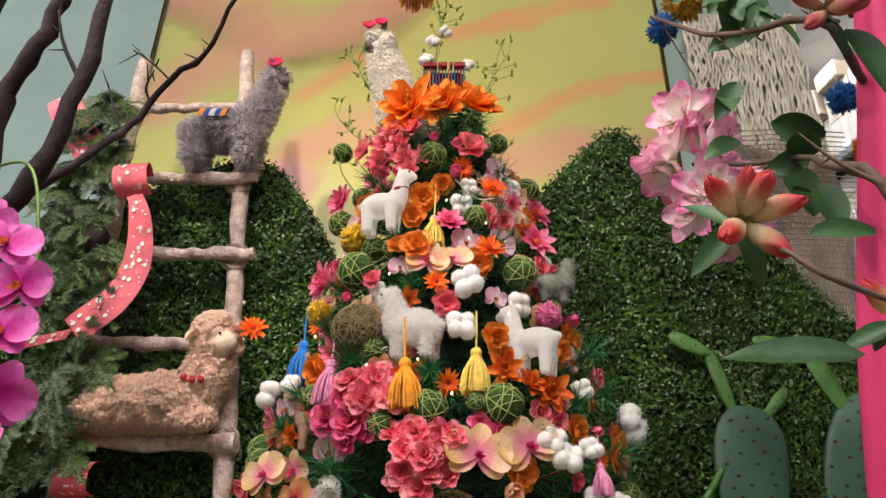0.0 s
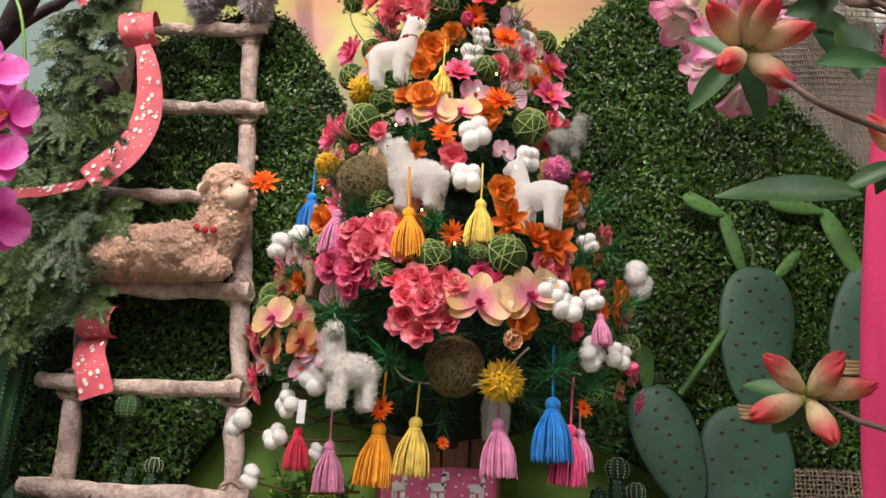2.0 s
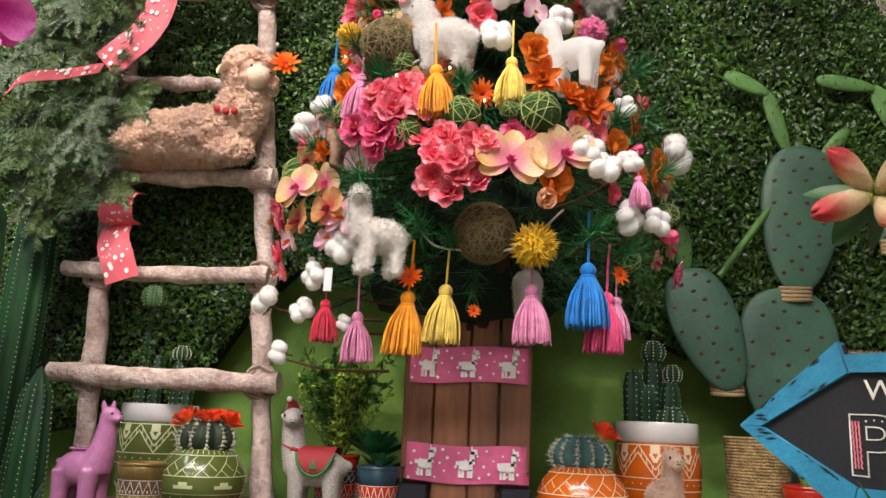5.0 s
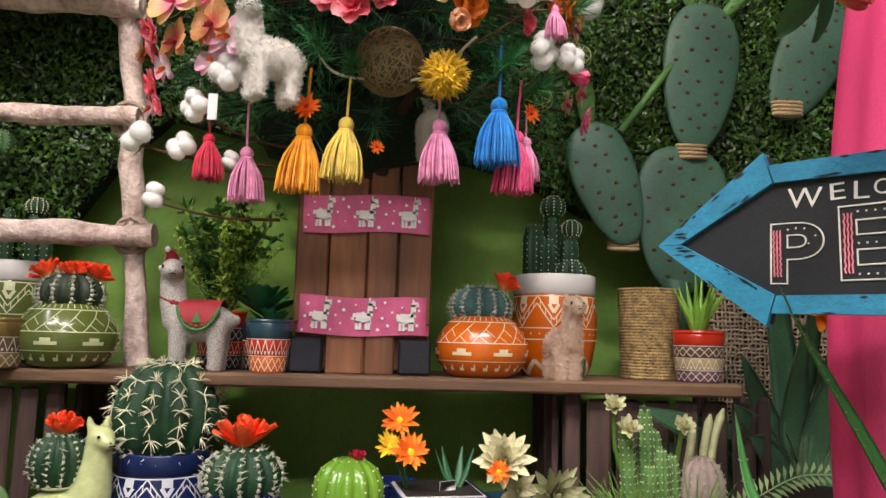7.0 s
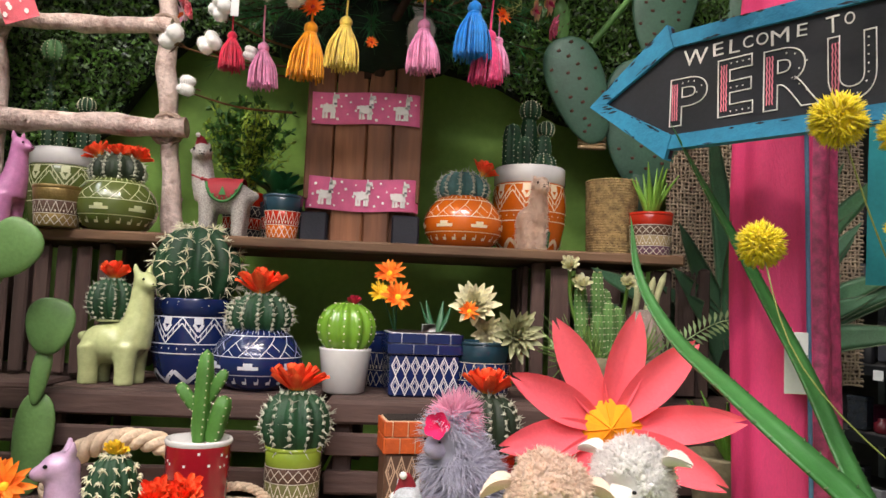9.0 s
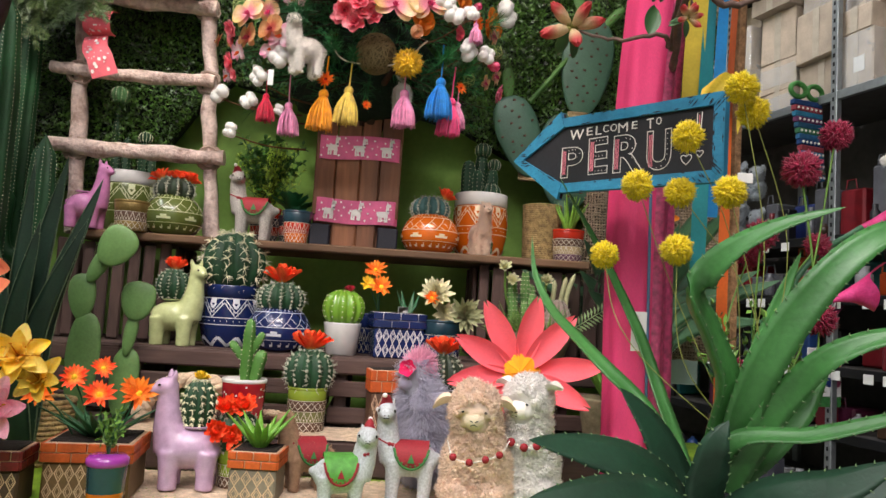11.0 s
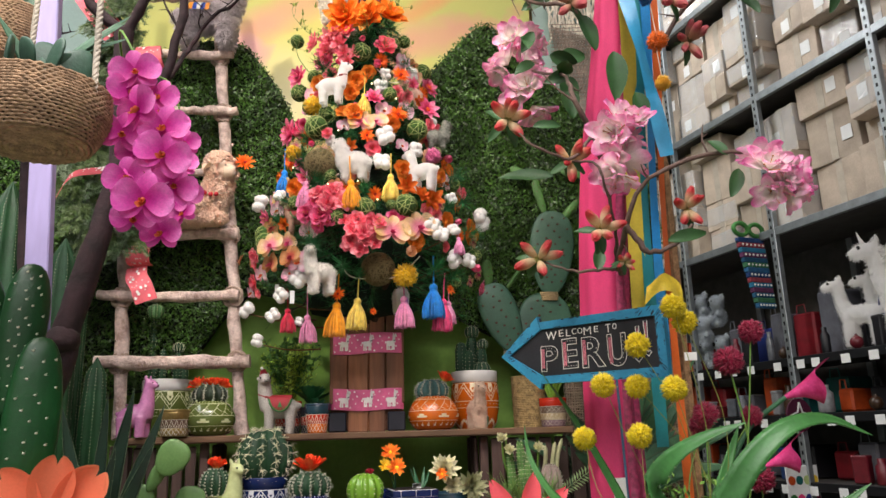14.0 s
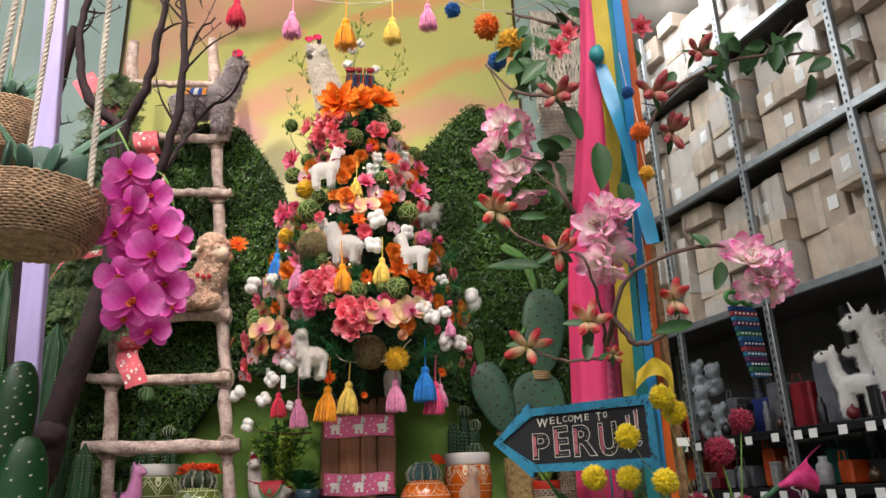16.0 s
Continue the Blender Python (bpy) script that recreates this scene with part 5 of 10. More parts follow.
column_cactus(p, Matrix.Translation((-0.060, 0.02, 0.17)), 0.012, 0.255, CACTUS, 6, 30)
ball_cactus(0.030, 0.052, mat("pale_round_cactus", "5f8a58", rough=0.6, var=0.25), 11, "dot", 31, parent=p, at=Matrix.Translation((-0.060, 0.02, 0.405)))
ball_cactus(0.020, 0.034, CACTUS, 11, "dot", 32, parent=p, at=Matrix.Translation((0.032, 0.0, 0.285)))
put(p, "tall olive pot with a white rim, planted with small cacti", -0.685, 1.765, SH)

GOLDBAND = mat("brass_band", "8a7446", rough=0.4, metal=0.6, var=0.2, scale=40)
BROWNBAND, REDBAND, TEALBAND = mat("brown_band", "5a4132", rough=0.6), glaze("red_band", "b5301f"), glaze("teal_band", "27414e")
PLUMBAND, ORANGEBAND, LIMEBAND = mat("plum_band", "5b3b4c", rough=0.5), glaze("orange_band", "c8621e"), glaze("lime_band", "8fa73c")
p = banded_pot(0.047, 0.075, [GOLDBAND, BROWNBAND, GOLDBAND], "")
put(p, "small brass-banded metal pot", -0.598, 1.55, SH)
p = banded_pot(0.047, 0.088, [PLUMBAND, mat("tan_band", "a3906a"), BROWNBAND, REDBAND], "", rim=REDBAND)
GREENLEAF = leafy("aloe_leaf_green", "6f9a3a", var=0.25, scale=20)
for k in range(11):
    a = k * 137.5
    part("leaf", Mesh().tube([(0, 0, 0), (0.016, 0, 0.04), (0.034 + 0.012 * (k % 3), 0, 0.085 + 0.012 * (k % 4))], [0.008, 0.007, 0.001], 6), GREENLEAF, p, m=turn(0, 0, a, (0, 0, 0.078)))
put(p, "red and plum banded pot with a small green aloe", 0.618, 1.625, SH)
p = banded_pot(0.042, 0.086, [ORANGEBAND, REDBAND, TEALBAND], "", taper=0.72)
put(p, "small patterned orange and blue pot", -0.165, 1.605, SH)
DARKLEAF = leafy("dark_succulent", "2f5a3c", var=0.3, scale=15)
ROSELEAF = leafy("rosette_leaf", "2f6e42", var=0.25, scale=15, isl=0.25)
p = banded_pot(0.034, 0.08, [BRACKET, REDBAND, BRACKET], "")
rosette(p, Matrix.Translation((0.0, 0, 0.10)), 0.078, 26, ROSELEAF, 6, 1, tip=1.25, wide=0.46)
rosette(p, Matrix.Translation((0.02, -0.02, 0.075)), 0.055, 16, ROSELEAF, 2, 2, tip=1.25, wide=0.46)
put(p, "dark pot with a dark green rosette succulent", -0.195, 1.69, SH)
p = banded_pot(0.046, 0.10, [BRACKET, REDBAND, BRACKET, REDBAND], "")
HERB = leafy("herb_leaf", "5f8238", isl=0.5, var=0.3, scale=15)


def bush(parent, r, z, n, material, seed, leaf=0.012, stems=16):
    rnd = np.random.default_rng(seed)
    s, l = Mesh(), Mesh()
    for k in range(stems):
        a, up = rnd.uniform(0, 6.28), rnd.uniform(0.6, 1.3)
        e = np.array((math.cos(a) * r * rnd.uniform(0.3, 1), math.sin(a) * r * rnd.uniform(0.3, 1) * 0.8, z + r * up * 1.6))
        line = curve([(0, 0, z - 0.02), (e[0] * 0.4, e[1] * 0.4, z + (e[2] - z) * 0.5), e], 10)
        s.tube(line, np.linspace(0.0016, 0.0006, 10), 4, cap=False)
        for q in range(n // stems):
            i = rnd.integers(3, 10)
            l.petal(leaf * rnd.uniform(0.6, 1.3), leaf * 0.5, at=Matrix.Translation(line[i] + rnd.normal(0, 0.004, 3)) @ turn(rnd.uniform(-60, 60), rnd.uniform(-80, 30), rnd.uniform(0, 360)), nu=3, nv=3, tip=0.8)
    part("stem_tuft", s, DARKLEAF, parent, kind="stuff")
    part("foliage", l, material, parent, kind="stuff")


bush(p, 0.100, 0.090, 2600, leafy("bright_herb_leaf", "9ab848", isl=0.5), 5, 0.013, 52)
bush(p, 0.10, 0.105, 1300, leafy("round_herb_leaf", "3f6a2c", isl=0.4), 6, 0.020, 26)
put(p, "red and black patterned pot with a bushy fine-leaved herb", -0.27, 1.70, SH)


def rope_basket(r0, r1, h, n, name, label, mat_, rope=0.006, m=None):
    """A basket of stacked rope rings."""
    t = thing(name, label, "basket", m)
    prof = [(np.interp(k / n, (0, 1), (r0, r1)), h * (k + 0.5) / n) for k in range(n)]
    for k, (r, z) in enumerate(prof):
        th = np.linspace(0, 2 * np.pi, 65)
        w = Mesh().tube(np.c_[(r + 0.0008 * np.sin(th * 48 + k)) * np.cos(th), (r + 0.0008 * np.sin(th * 48 + k)) * np.sin(th), z + 0.0009 * np.sin(th * 30 + 2 * k)], h / n * 0.56, 6, cap=False)
        part("rope_ring", w, mat_, t)
    part("lining", Mesh().lathe([(r0 * 0.9, 0.001), (r0 * 0.97, 0.002), (r1 * 0.97, h * 0.96), (r1 * 0.8, h * 0.9), (0.001, h * 0.88)], 24), SOIL, t)
    return t


WICKER = mat("woven_seagrass", "a88f62", rough=0.95, bump=1.0, fine=260, var=0.35, scale=70)
rope_basket(0.052, 0.057, 0.175, 30, "rope_basket", "tall woven seagrass basket on the plank", WICKER, m=turn(0, 0, 0, (0.556, 1.715, SH)))

# on the lower crates
planter_llama("glossy pale green ceramic llama planter on the crate", (-0.433, 1.49, LO), 0.228, -6, MINTGLAZE, -35)
p = thing("potted_cactus", "round woolly cactus with red bloom in the pale green llama", "cactus", turn(0, 0, 0, (-0.458, 1.495, 0.985)))
ball_cactus(0.043, 0.085, CACTUS, 12, "wool", 5, bloom=0.038, parent=p)
p = tall_pot(0.079, 0.165, NAVYGLAZE, PALEBLUE, NAVYGLAZE)
ball_cactus(0.086, 0.165, CACTUS, 12, "long", 6, parent=p, at=Matrix.Translation((0, 0, 0.145)))
put(p, "navy blue pot with a large spiny barrel cactus", -0.322, 1.57, LO)
p = round_pot(0.085, 0.112, NAVYGLAZE, PALEBLUE)
ball_cactus(0.062, 0.085, CACTUS, 13, "wool", 7, bloom=0.055, parent=p, at=Matrix.Translation((0, 0, 0.095)))
put(p, "navy blue round pot with scratched pattern, woolly cactus and red bloom", -0.178, 1.50, LO)
p = thing("white_pot", "small white ceramic pot with a bright green ceramic cactus", "pot")
part("pot_body", Mesh().lathe([(0.034, 0), (0.040, 0.004), (0.049, 0.08), (0.0495, 0.084), (0.045, 0.084), (0.044, 0.075), (0.001, 0.074)], 32), WHITEGLAZE, p)
ball_cactus(0.056, 0.098, glaze("lime_ceramic", "6f9c35"), 12, "dot", 9, parent=p, at=Matrix.Translation((0, 0, 0.073)))
crown_bloom(p, Matrix.Translation((0.012, -0.01, 0.165)), 0.020, silk("crimson_petal", "b01236"), 20, 3)
put(p, "small white pot with a bright green ceramic cactus, crimson bud", -0.010, 1.48, LO)


def gazania(parent, base, head, r, material, seed, centre=None, n=18):
    """A stem with a daisy head that faces the aisle."""
    part("stem", Mesh().tube(curve([base, ((base[0] + head[0]) / 2, (base[1] + head[1]) / 2 + 0.01, (base[2] * 0.4 + head[2] * 0.6)), head], 10), 0.0018, 5), DARKLEAF, parent)
    rnd = np.random.default_rng(seed)
    m = Mesh()
    for k in range(n):
        m.petal(r * rnd.uniform(0.8, 1.1), r * 0.3, at=turn(0, -rnd.uniform(5, 40), 360 * k / n + rnd.uniform(-6, 6)), tip=0.9, nu=5, nv=3, cup=0.3, bend=0.05)
    mm = facing(head, (rnd.uniform(-0.3, 0.3), -1, 0.5))
    part("flower_head", m, material, parent, m=mm)
    part("flower_centre", Mesh().ball((0, 0, 0.003), (r * 0.2, r * 0.2, r * 0.15), 8, lump=0.2), centre or YELLOW, parent, m=mm)


def square_pot(w, h, body, brick, label, deco, depth=None, bricks=True):
    """A square pot with a brick-pattern top and a diamond band."""
    t = thing("square_pot", label, "pot")
    d = depth or w
    zc = h * 0.66
    part("pot_body", Mesh().box((0, 0, zc / 2), (w * 0.96, d * 0.96, zc), bev=0.004), body, t, smooth=False)
    top = Mesh().box((0, 0, (zc + h) / 2), (w * 0.975, d * 0.975, h - zc), bev=0.003)
    part("pot_rim", top, deco, t, smooth=False)
    rows = 2
    for k in range(rows):
        hh = (h - zc) / rows
        for sx, sy, ln, rot in ((0, -d / 2, w, 0), (-w / 2, 0, d, 90), (w / 2, 0, d, 90)):
            nb = 3
            for j in range(nb + k % 2):
                bl = ln / nb
                x0 = -ln / 2 + bl * (j - 0.5 * (k % 2))
                x1 = min(ln / 2, x0 + bl)
                x0 = max(-ln / 2, x0)
                c = ((x0 + x1) / 2 + sx, sy, zc + hh * (k + 0.5)) if rot == 0 else (sx, (x0 + x1) / 2 + sy, zc + hh * (k + 0.5))
                s = (x1 - x0 - 0.002, 0.004, hh - 0.002) if rot == 0 else (0.004, x1 - x0 - 0.002, hh - 0.002)
                part("brick", Mesh().box(c, s, bev=0.001), brick, t, smooth=False)
    g = Mesh()
    n = max(4, int(w / 0.019))
    for j in range(n):
        x = -w * 0.46 + w * 0.92 * (j + 0.5) / n
        for rr in (1.0, 0.55):
            a, b = w * 0.92 / n / 2 * rr, zc * 0.25 * rr
            for zz in (zc * 0.27, zc * 0.73):
                o = [(x, zz + b), (x + a, zz), (x, zz - b), (x - a, zz)]
                i_ = [(x, zz + b * 0.75), (x + a * 0.7, zz), (x, zz - b * 0.75), (x - a * 0.7, zz)]
                v = [(q[0], -d * 0.48 - 0.0008, q[1]) for q in o + i_]
                g.add(v, [(k, (k + 1) % 4, 4 + (k + 1) % 4, 4 + k) for k in range(4)])
    part("pattern", g, deco, t, smooth=False)
    part("soil", Mesh().box((0, 0, h - 0.004), (w * 0.9, d * 0.9, 0.012)), SOIL, t, smooth=False)
    return t


GROUT = mat("pale_grout", "c9c6cb", rough=0.7)
p = square_pot(0.138, 0.118, NAVYGLAZE, NAVYGLAZE, "", GROUT)
gazania(p, (-0.05, 0.0, 0.11), (-0.069, -0.02, 0.227), 0.033, ORANGE, 1)
gazania(p, (-0.05, 0.0, 0.11), (-0.055, -0.05, 0.182), 0.035, ORANGE, 2)
gazania(p, (-0.05, 0.0, 0.11), (-0.085, -0.03, 0.188), 0.026, YELLOW, 3)
for k, a in enumerate((60, 120, 170, 20)):
    part("leaf", Mesh().tube([(0, 0, 0), (0.02, 0, 0.03), (0.035, 0, 0.07)], [0.007, 0.008, 0.001], 6, flat=0.4), DARKLEAF, p, m=turn(0, 0, a, (0.03, 0, 0.11)))
part("paper_tag", Mesh().box((0.0, -0.03, 0.125), (0.03, 0.002, 0.02), bev=0.0005), PAPER, p, m=turn(0, 0, 20))
put(p, "navy square pot with brick rim and diamond pattern, orange daisies", 0.132, 1.515, LO, 8)
p = banded_pot(0.045, 0.105, [NAVYGLAZE, NAVYGLAZE, NAVYGLAZE], "")
put(p, "small navy patterned pot", 0.06, 1.62, LO)
PALESUCC = leafy("pale_succulent", "dcd6ae", var=0.2, scale=30, isl=0.2)
SAGESUCC = leafy("sage_succulent", "b0b288", var=0.2, scale=30, isl=0.25)
p = banded_pot(0.06, 0.10, [NAVYGLAZE, NAVYGLAZE, TEALBAND], "")
rosette(p, facing((-0.02, -0.035, 0.170), (-0.2, -1, 0.5)), 0.052, 64, PALESUCC, 6, 4, tip=1.0, wide=0.36)
rosette(p, facing((0.0, -0.03, 0.125), (0.1, -1, 0.1)), 0.042, 44, PALESUCC, 8, 5, tip=0.95, wide=0.32)
rosette(p, facing((0.052, -0.05, 0.122), (0.3, -1, 0.15)), 0.058, 60, SAGESUCC, 6, 6, tip=0.95, wide=0.28)
gazania(p, (0, 0, 0.09), (-0.035, -0.085, 0.162), 0.022, ORANGE, 7)
put(p, "navy patterned pot with pale rosette succulents and an orange bloom", 0.252, 1.50, LO)
STONEPOT = mat("rough_stone_pot", "8a7f66", rough=0.95, var=0.25, scale=25, bump=0.8, fine=90)
p = thing("dish_garden", "stone-coloured bowl with small columnar cacti, fern and white blooms", "planter")
part("bowl", Mesh().lathe([(0.06, 0), (0.08, 0.01), (0.10, 0.06), (0.105, 0.085), (0.098, 0.088), (0.09, 0.075), (0.001, 0.07)], 32), STONEPOT, p)
PALECACT = mat("pale_woolly_cactus", "5f8448", rough=0.8, var=0.25, scale=60, bump=0.8, fine=260)
for k, (x, y, r, h) in enumerate(((-0.052, 0, 0.0135, 0.165), (-0.020, 0.01, 0.0135, 0.19), (-0.028, -0.03, 0.0125, 0.10), (0.010, -0.01, 0.013, 0.115), (-0.002, 0.03, 0.0135, 0.15), (-0.008, -0.025, 0.0125, 0.125))):
    column_cactus(p, Matrix.Translation((x, y, 0.07)) @ turn(0, 60 * x, 0), r, h, PALECACT, 9, 40 + k)
ball_cactus(0.036, 0.11, mat("mauve_cactus_skin", "a8948c", rough=0.8, var=0.2), 10, "wool", 12, parent=p, at=Matrix.Translation((0.065, -0.01, 0.07)))
for k, x in enumerate((0.06, 0.085, 0.1)):
    part("finger", Mesh().tube(curve([(x - 0.01, 0.02, 0.15), (x, 0.02, 0.21), (x + 0.008 * k, 0.02, 0.235 + 0.01 * k)], 8), [0.007] * 7 + [0.002], 7), SAGESUCC, p)
WHITEPETAL = silk("cream_petal", "e4e2ac", "f2efd4", thin=0.3)
for k, (x, z) in enumerate(((-0.085, 0.255), (0.03, 0.225), (-0.06, 0.22))):
    crown_bloom(p, facing((x, -0.02, z), (-0.2, -0.8, 0.6)), 0.024, WHITEPETAL, 24, 50 + k)
    part("stem", Mesh().tube(curve([(x * 0.5, 0, 0.1), (x * 0.9, 0, 0.18), (x, -0.015, z)], 8), 0.004, 5), HERB, p)
for k, (x, y, lean) in enumerate(((-0.07, -0.05, -35), (-0.045, -0.065, -10), (-0.075, -0.02, -50), (0.03, -0.07, 15))):
    tuft = Mesh()
    tr = np.random.default_rng(90 + k)
    for _ in range(60):
        tip_ = tr.normal(0, 0.022, 3) + (0, -0.01, 0.045)
        tuft.tube(curve([(0, 0, 0), tip_ * 0.5 + tr.normal(0, 0.004, 3), tip_ + tr.normal(0, 0.006, 3)], 5), [0.0014, 0.0013, 0.0012, 0.001, 0.0005], 4, cap=False)
    part("tuft", tuft, leafy("pale_tuft", "6f8f48", isl=0.4), p, m=turn(0, lean, 0, (x, y, 0.075)), kind="stuff")


FERNLEAF = leafy("pale_fern_leaf", "8fa878", isl=0.3, var=0.2, scale=14)


def fern(parent, line, n, length, material, name="fern_frond", slim=False):
    line = curve(line, n)
    m = Mesh().tube(line, 0.0012, 4, cap=False)
    for i in range(2, n):
        w = length * math.sin(math.pi * min(0.97, 0.12 + 0.86 * i / n)) ** 0.6
        d = line[i] - line[i - 1]
        d /= np.linalg.norm(d)
        for sg in (-1, 1):
            side = np.cross(d, (0.15 * sg, -1, 0.2)) * sg
            side = side / np.linalg.norm(side) + d * 0.35
            b = 0.0011 if slim else 0.0035
            m.add([line[i] - d * b, line[i] + side * w * 0.5 - d * b, line[i] + side * w, line[i] + side * w * 0.5 + d * b], [(0, 1, 2, 3)])
    return part(name, m, material, parent)


fern(p, [(0.07, -0.02, 0.08), (0.12, -0.06, 0.12), (0.19, -0.09, 0.165), (0.25, -0.11, 0.17)], 24, 0.024, FERNLEAF)
fern(p, [(-0.04, -0.05, 0.08), (-0.09, -0.08, 0.10), (-0.13, -0.09, 0.11)], 16, 0.016, FERNLEAF)
put(p, "stone-coloured bowl with small columnar cacti, fern and cream blooms", 0.50, 1.50, LO)
p = thing("stone_pot", "grey stone pot with a bright green spiky aloe", "pot")
part("pot_body", Mesh().lathe([(0.05, 0), (0.055, 0.01), (0.072, 0.11), (0.074, 0.115), (0.066, 0.116), (0.064, 0.10), (0.001, 0.10)], 28), STONEPOT, p)
ra = np.random.default_rng(14)
BRIGHTALOE = leafy("bright_aloe_leaf", "5f8f32", var=0.25, scale=20)
for k in range(18):
    ln = ra.uniform(0.07, 0.14)
    part("leaf", Mesh().tube([(0, 0, 0), (ln * 0.3, 0, ln * 0.45), (ln * 0.65, 0, ln * 0.9)], [0.009, 0.008, 0.001], 6, flat=0.5), BRIGHTALOE, p, m=turn(0, 0, k * 137.5, (0, 0, 0.10)))
put(p, "grey stone pot with a bright green spiky aloe", 0.655, 1.30, 0.7005)

# on the riser and the table
p = banded_pot(0.046, 0.098, [BROWNBAND, mat("olive_band", "6b6a3c"), BROWNBAND, LIMEBAND], "", taper=0.95, rim=LIMEBAND)
ball_cactus(0.058, 0.105, CACTUS, 12, "wool", 15, bloom=0.052, parent=p, at=Matrix.Translation((0, 0, 0.088)))
put(p, "brown and lime banded pot with a woolly cactus and red bloom", -0.073, 1.315, RI)
BRICKGLAZE = mat("terracotta_brick", "b8521f", rough=0.6, var=0.2, scale=30, bump=0.3)
p = square_pot(0.075, 0.155, BROWNBAND, BRICKGLAZE, "", mat("pale_mortar", "c5a487"))
put(p, "terracotta brick-rimmed square pot", 0.108, 1.31, RI, 10)
p = banded_pot(0.05, 0.10, [REDBAND, REDBAND, REDBAND], "")
ball_cactus(0.055, 0.11, CACTUS_DARK, 12, "wool", 16, bloom=0.048, parent=p, at=Matrix.Translation((0, 0, 0.09)))
put(p, "red pot with a dark woolly cactus and red bloom", 0.245, 1.31, RI)
p = thing("dotted_pot", "red pot with white dots and a jointed green cactus", "pot")
part("pot_body", Mesh().lathe([(0.042, 0), (0.045, 0.004), (0.05, 0.115)], 32), glaze("dotted_red", "a31f2c"), p)
part("rim", Mesh().lathe([(0.05, 0.113), (0.052, 0.118), (0.05, 0.122), (0.044, 0.12), (0.042, 0.11), (0.001, 0.108)], 32, bottom=False), WHITEGLAZE, p)
dd = Mesh()
for _ in range(60):
    a, z = rp.uniform(0, 6.28), rp.uniform(0.008, 0.105)
    patch(dd, [(0.042, 0), (0.05, 0.115)], a, a + 0.08, z, z + 0.004)
part("dots", dd, WHITE_PRINT, p, kind="stuff")
for k, (x, z, r, h, lean) in enumerate(((0.0, 0.115, 0.014, 0.145, 2), (0.018, 0.115, 0.016, 0.075, 14), (-0.008, 0.165, 0.011, 0.05, -38), (0.006, 0.175, 0.011, 0.06, 28))):
    column_cactus(p, turn(0, lean, 0, (x, 0, z)), r, h, mat("jointed_cactus_skin", "4b7a33", rough=0.55, var=0.2) if k == 0 else bpy.data.materials["jointed_cactus_skin"], 4, 60 + k)
put(p, "red pot with white dots and a jointed green cactus", -0.212, 1.255, RI)


def braid():
    m = Mesh()
    th = np.linspace(0, 1, 90)
    for k in range(3):
        ph = k * 2.094
        a = math.pi * (1.08 - 1.16 * th)
        r = 0.09 + 0.010 * np.cos(th * 40 + ph)
        m.tube(np.c_[r * np.cos(a), 0.010 * np.sin(th * 40 + ph), 0.012 + r * 0.75 * np.abs(np.sin(a))], 0.0065, 7, wob=0.06)
    return m


single("braided_handle_bag", braid(), MAT, "cream braided rope bag handle lying behind the cacti", "bag", turn(0, 0, 0, (-0.33, 1.30, RI), 1.35))
single("braided_handle_bag", braid(), MAT, "cream braided rope bag handle lying behind the cacti", "bag", turn(0, 0, 0, (-0.15, 1.275, RI), 0.55))


# ---- the decorated tree ----
def silk_u(name, col, col2=None, **k):
    return mat(name, col, rough=0.65, bump=0.15, fine=14, scale=1.6, col2=col2, isl=0.14, obj=0.1, thin=0.35, **k)


tree = thing("christmas_tree", "artificial pine tree on a wooden box, thick with ornaments", "tree")
part("trunk", Mesh().tube([(0, 1.64, 1.52), (0, 1.62, 1.9), (-0.01, 1.60, 2.4), (-0.01, 1.58, 2.75)], [0.03, 0.024, 0.016, 0.006], 10), TRUNK, tree)
part("trunk", Mesh().tube([(0.02, 1.62, 1.53), (0.03, 1.58, 1.60), (0.08, 1.5, 1.66)], [0.014, 0.012, 0.008], 8), TRUNK, tree)
tz, tw, td = (1.4, 1.55, 1.74, 2.1, 2.55, 2.8, 3.0), (0.40, 0.42, 0.41, 0.28, 0.15, 0.08, 0.06), (0.15, 0.2, 0.33, 0.27, 0.20, 0.14, 0.1)


def needles():
    rnd = np.random.default_rng(11)
    br, v, f = Mesh(), [], []
    n = 0
    for k in range(260):
        z = 1.58 + 1.14 * rnd.random() ** 1.25
        a = rnd.uniform(-0.25, math.pi + 0.25)
        w, d = np.interp(z, tz, tw), np.interp(z, tz, td)
        ln = rnd.uniform(0.55, 0.95)
        tip = np.array((math.cos(a) * w * ln, 1.60 - math.sin(a) * d * ln, z - 0.03 + rnd.uniform(-0.02, 0.04)))
        base = np.array((0, 1.61, z + 0.06))
        line = curve([base, base * 0.5 + tip * 0.5 + (0, 0, 0.015), tip], 12)
        br.tube(line, np.linspace(0.004, 0.0015, 12), 4, cap=False)
        for _ in range(95):
            i = rnd.integers(4, 12)
            j = rnd.random()
            c = line[i - 1] * (1 - j) + line[i] * j
            ax = line[-1] - line[-3]
            ax /= np.linalg.norm(ax)
            w_ = ax * rnd.uniform(0.5, 1.1) + rnd.normal(0, 0.6, 3)
            w_ /= np.linalg.norm(w_)
            s_ = np.cross(w_, rnd.normal(size=3))
            s_ /= np.linalg.norm(s_)
            e = c + w_ * rnd.uniform(0.025, 0.055)
            v += [c - s_ * 0.0008, c + s_ * 0.0008, e + s_ * 0.0003, e - s_ * 0.0003]
            f.append((n, n + 1, n + 2, n + 3))
            n += 4
    part("branch_work", br, TRUNK, tree, kind="stuff")
    part("needles", Mesh().add(v, f), NEEDLE, tree, kind="stuff", smooth=False)


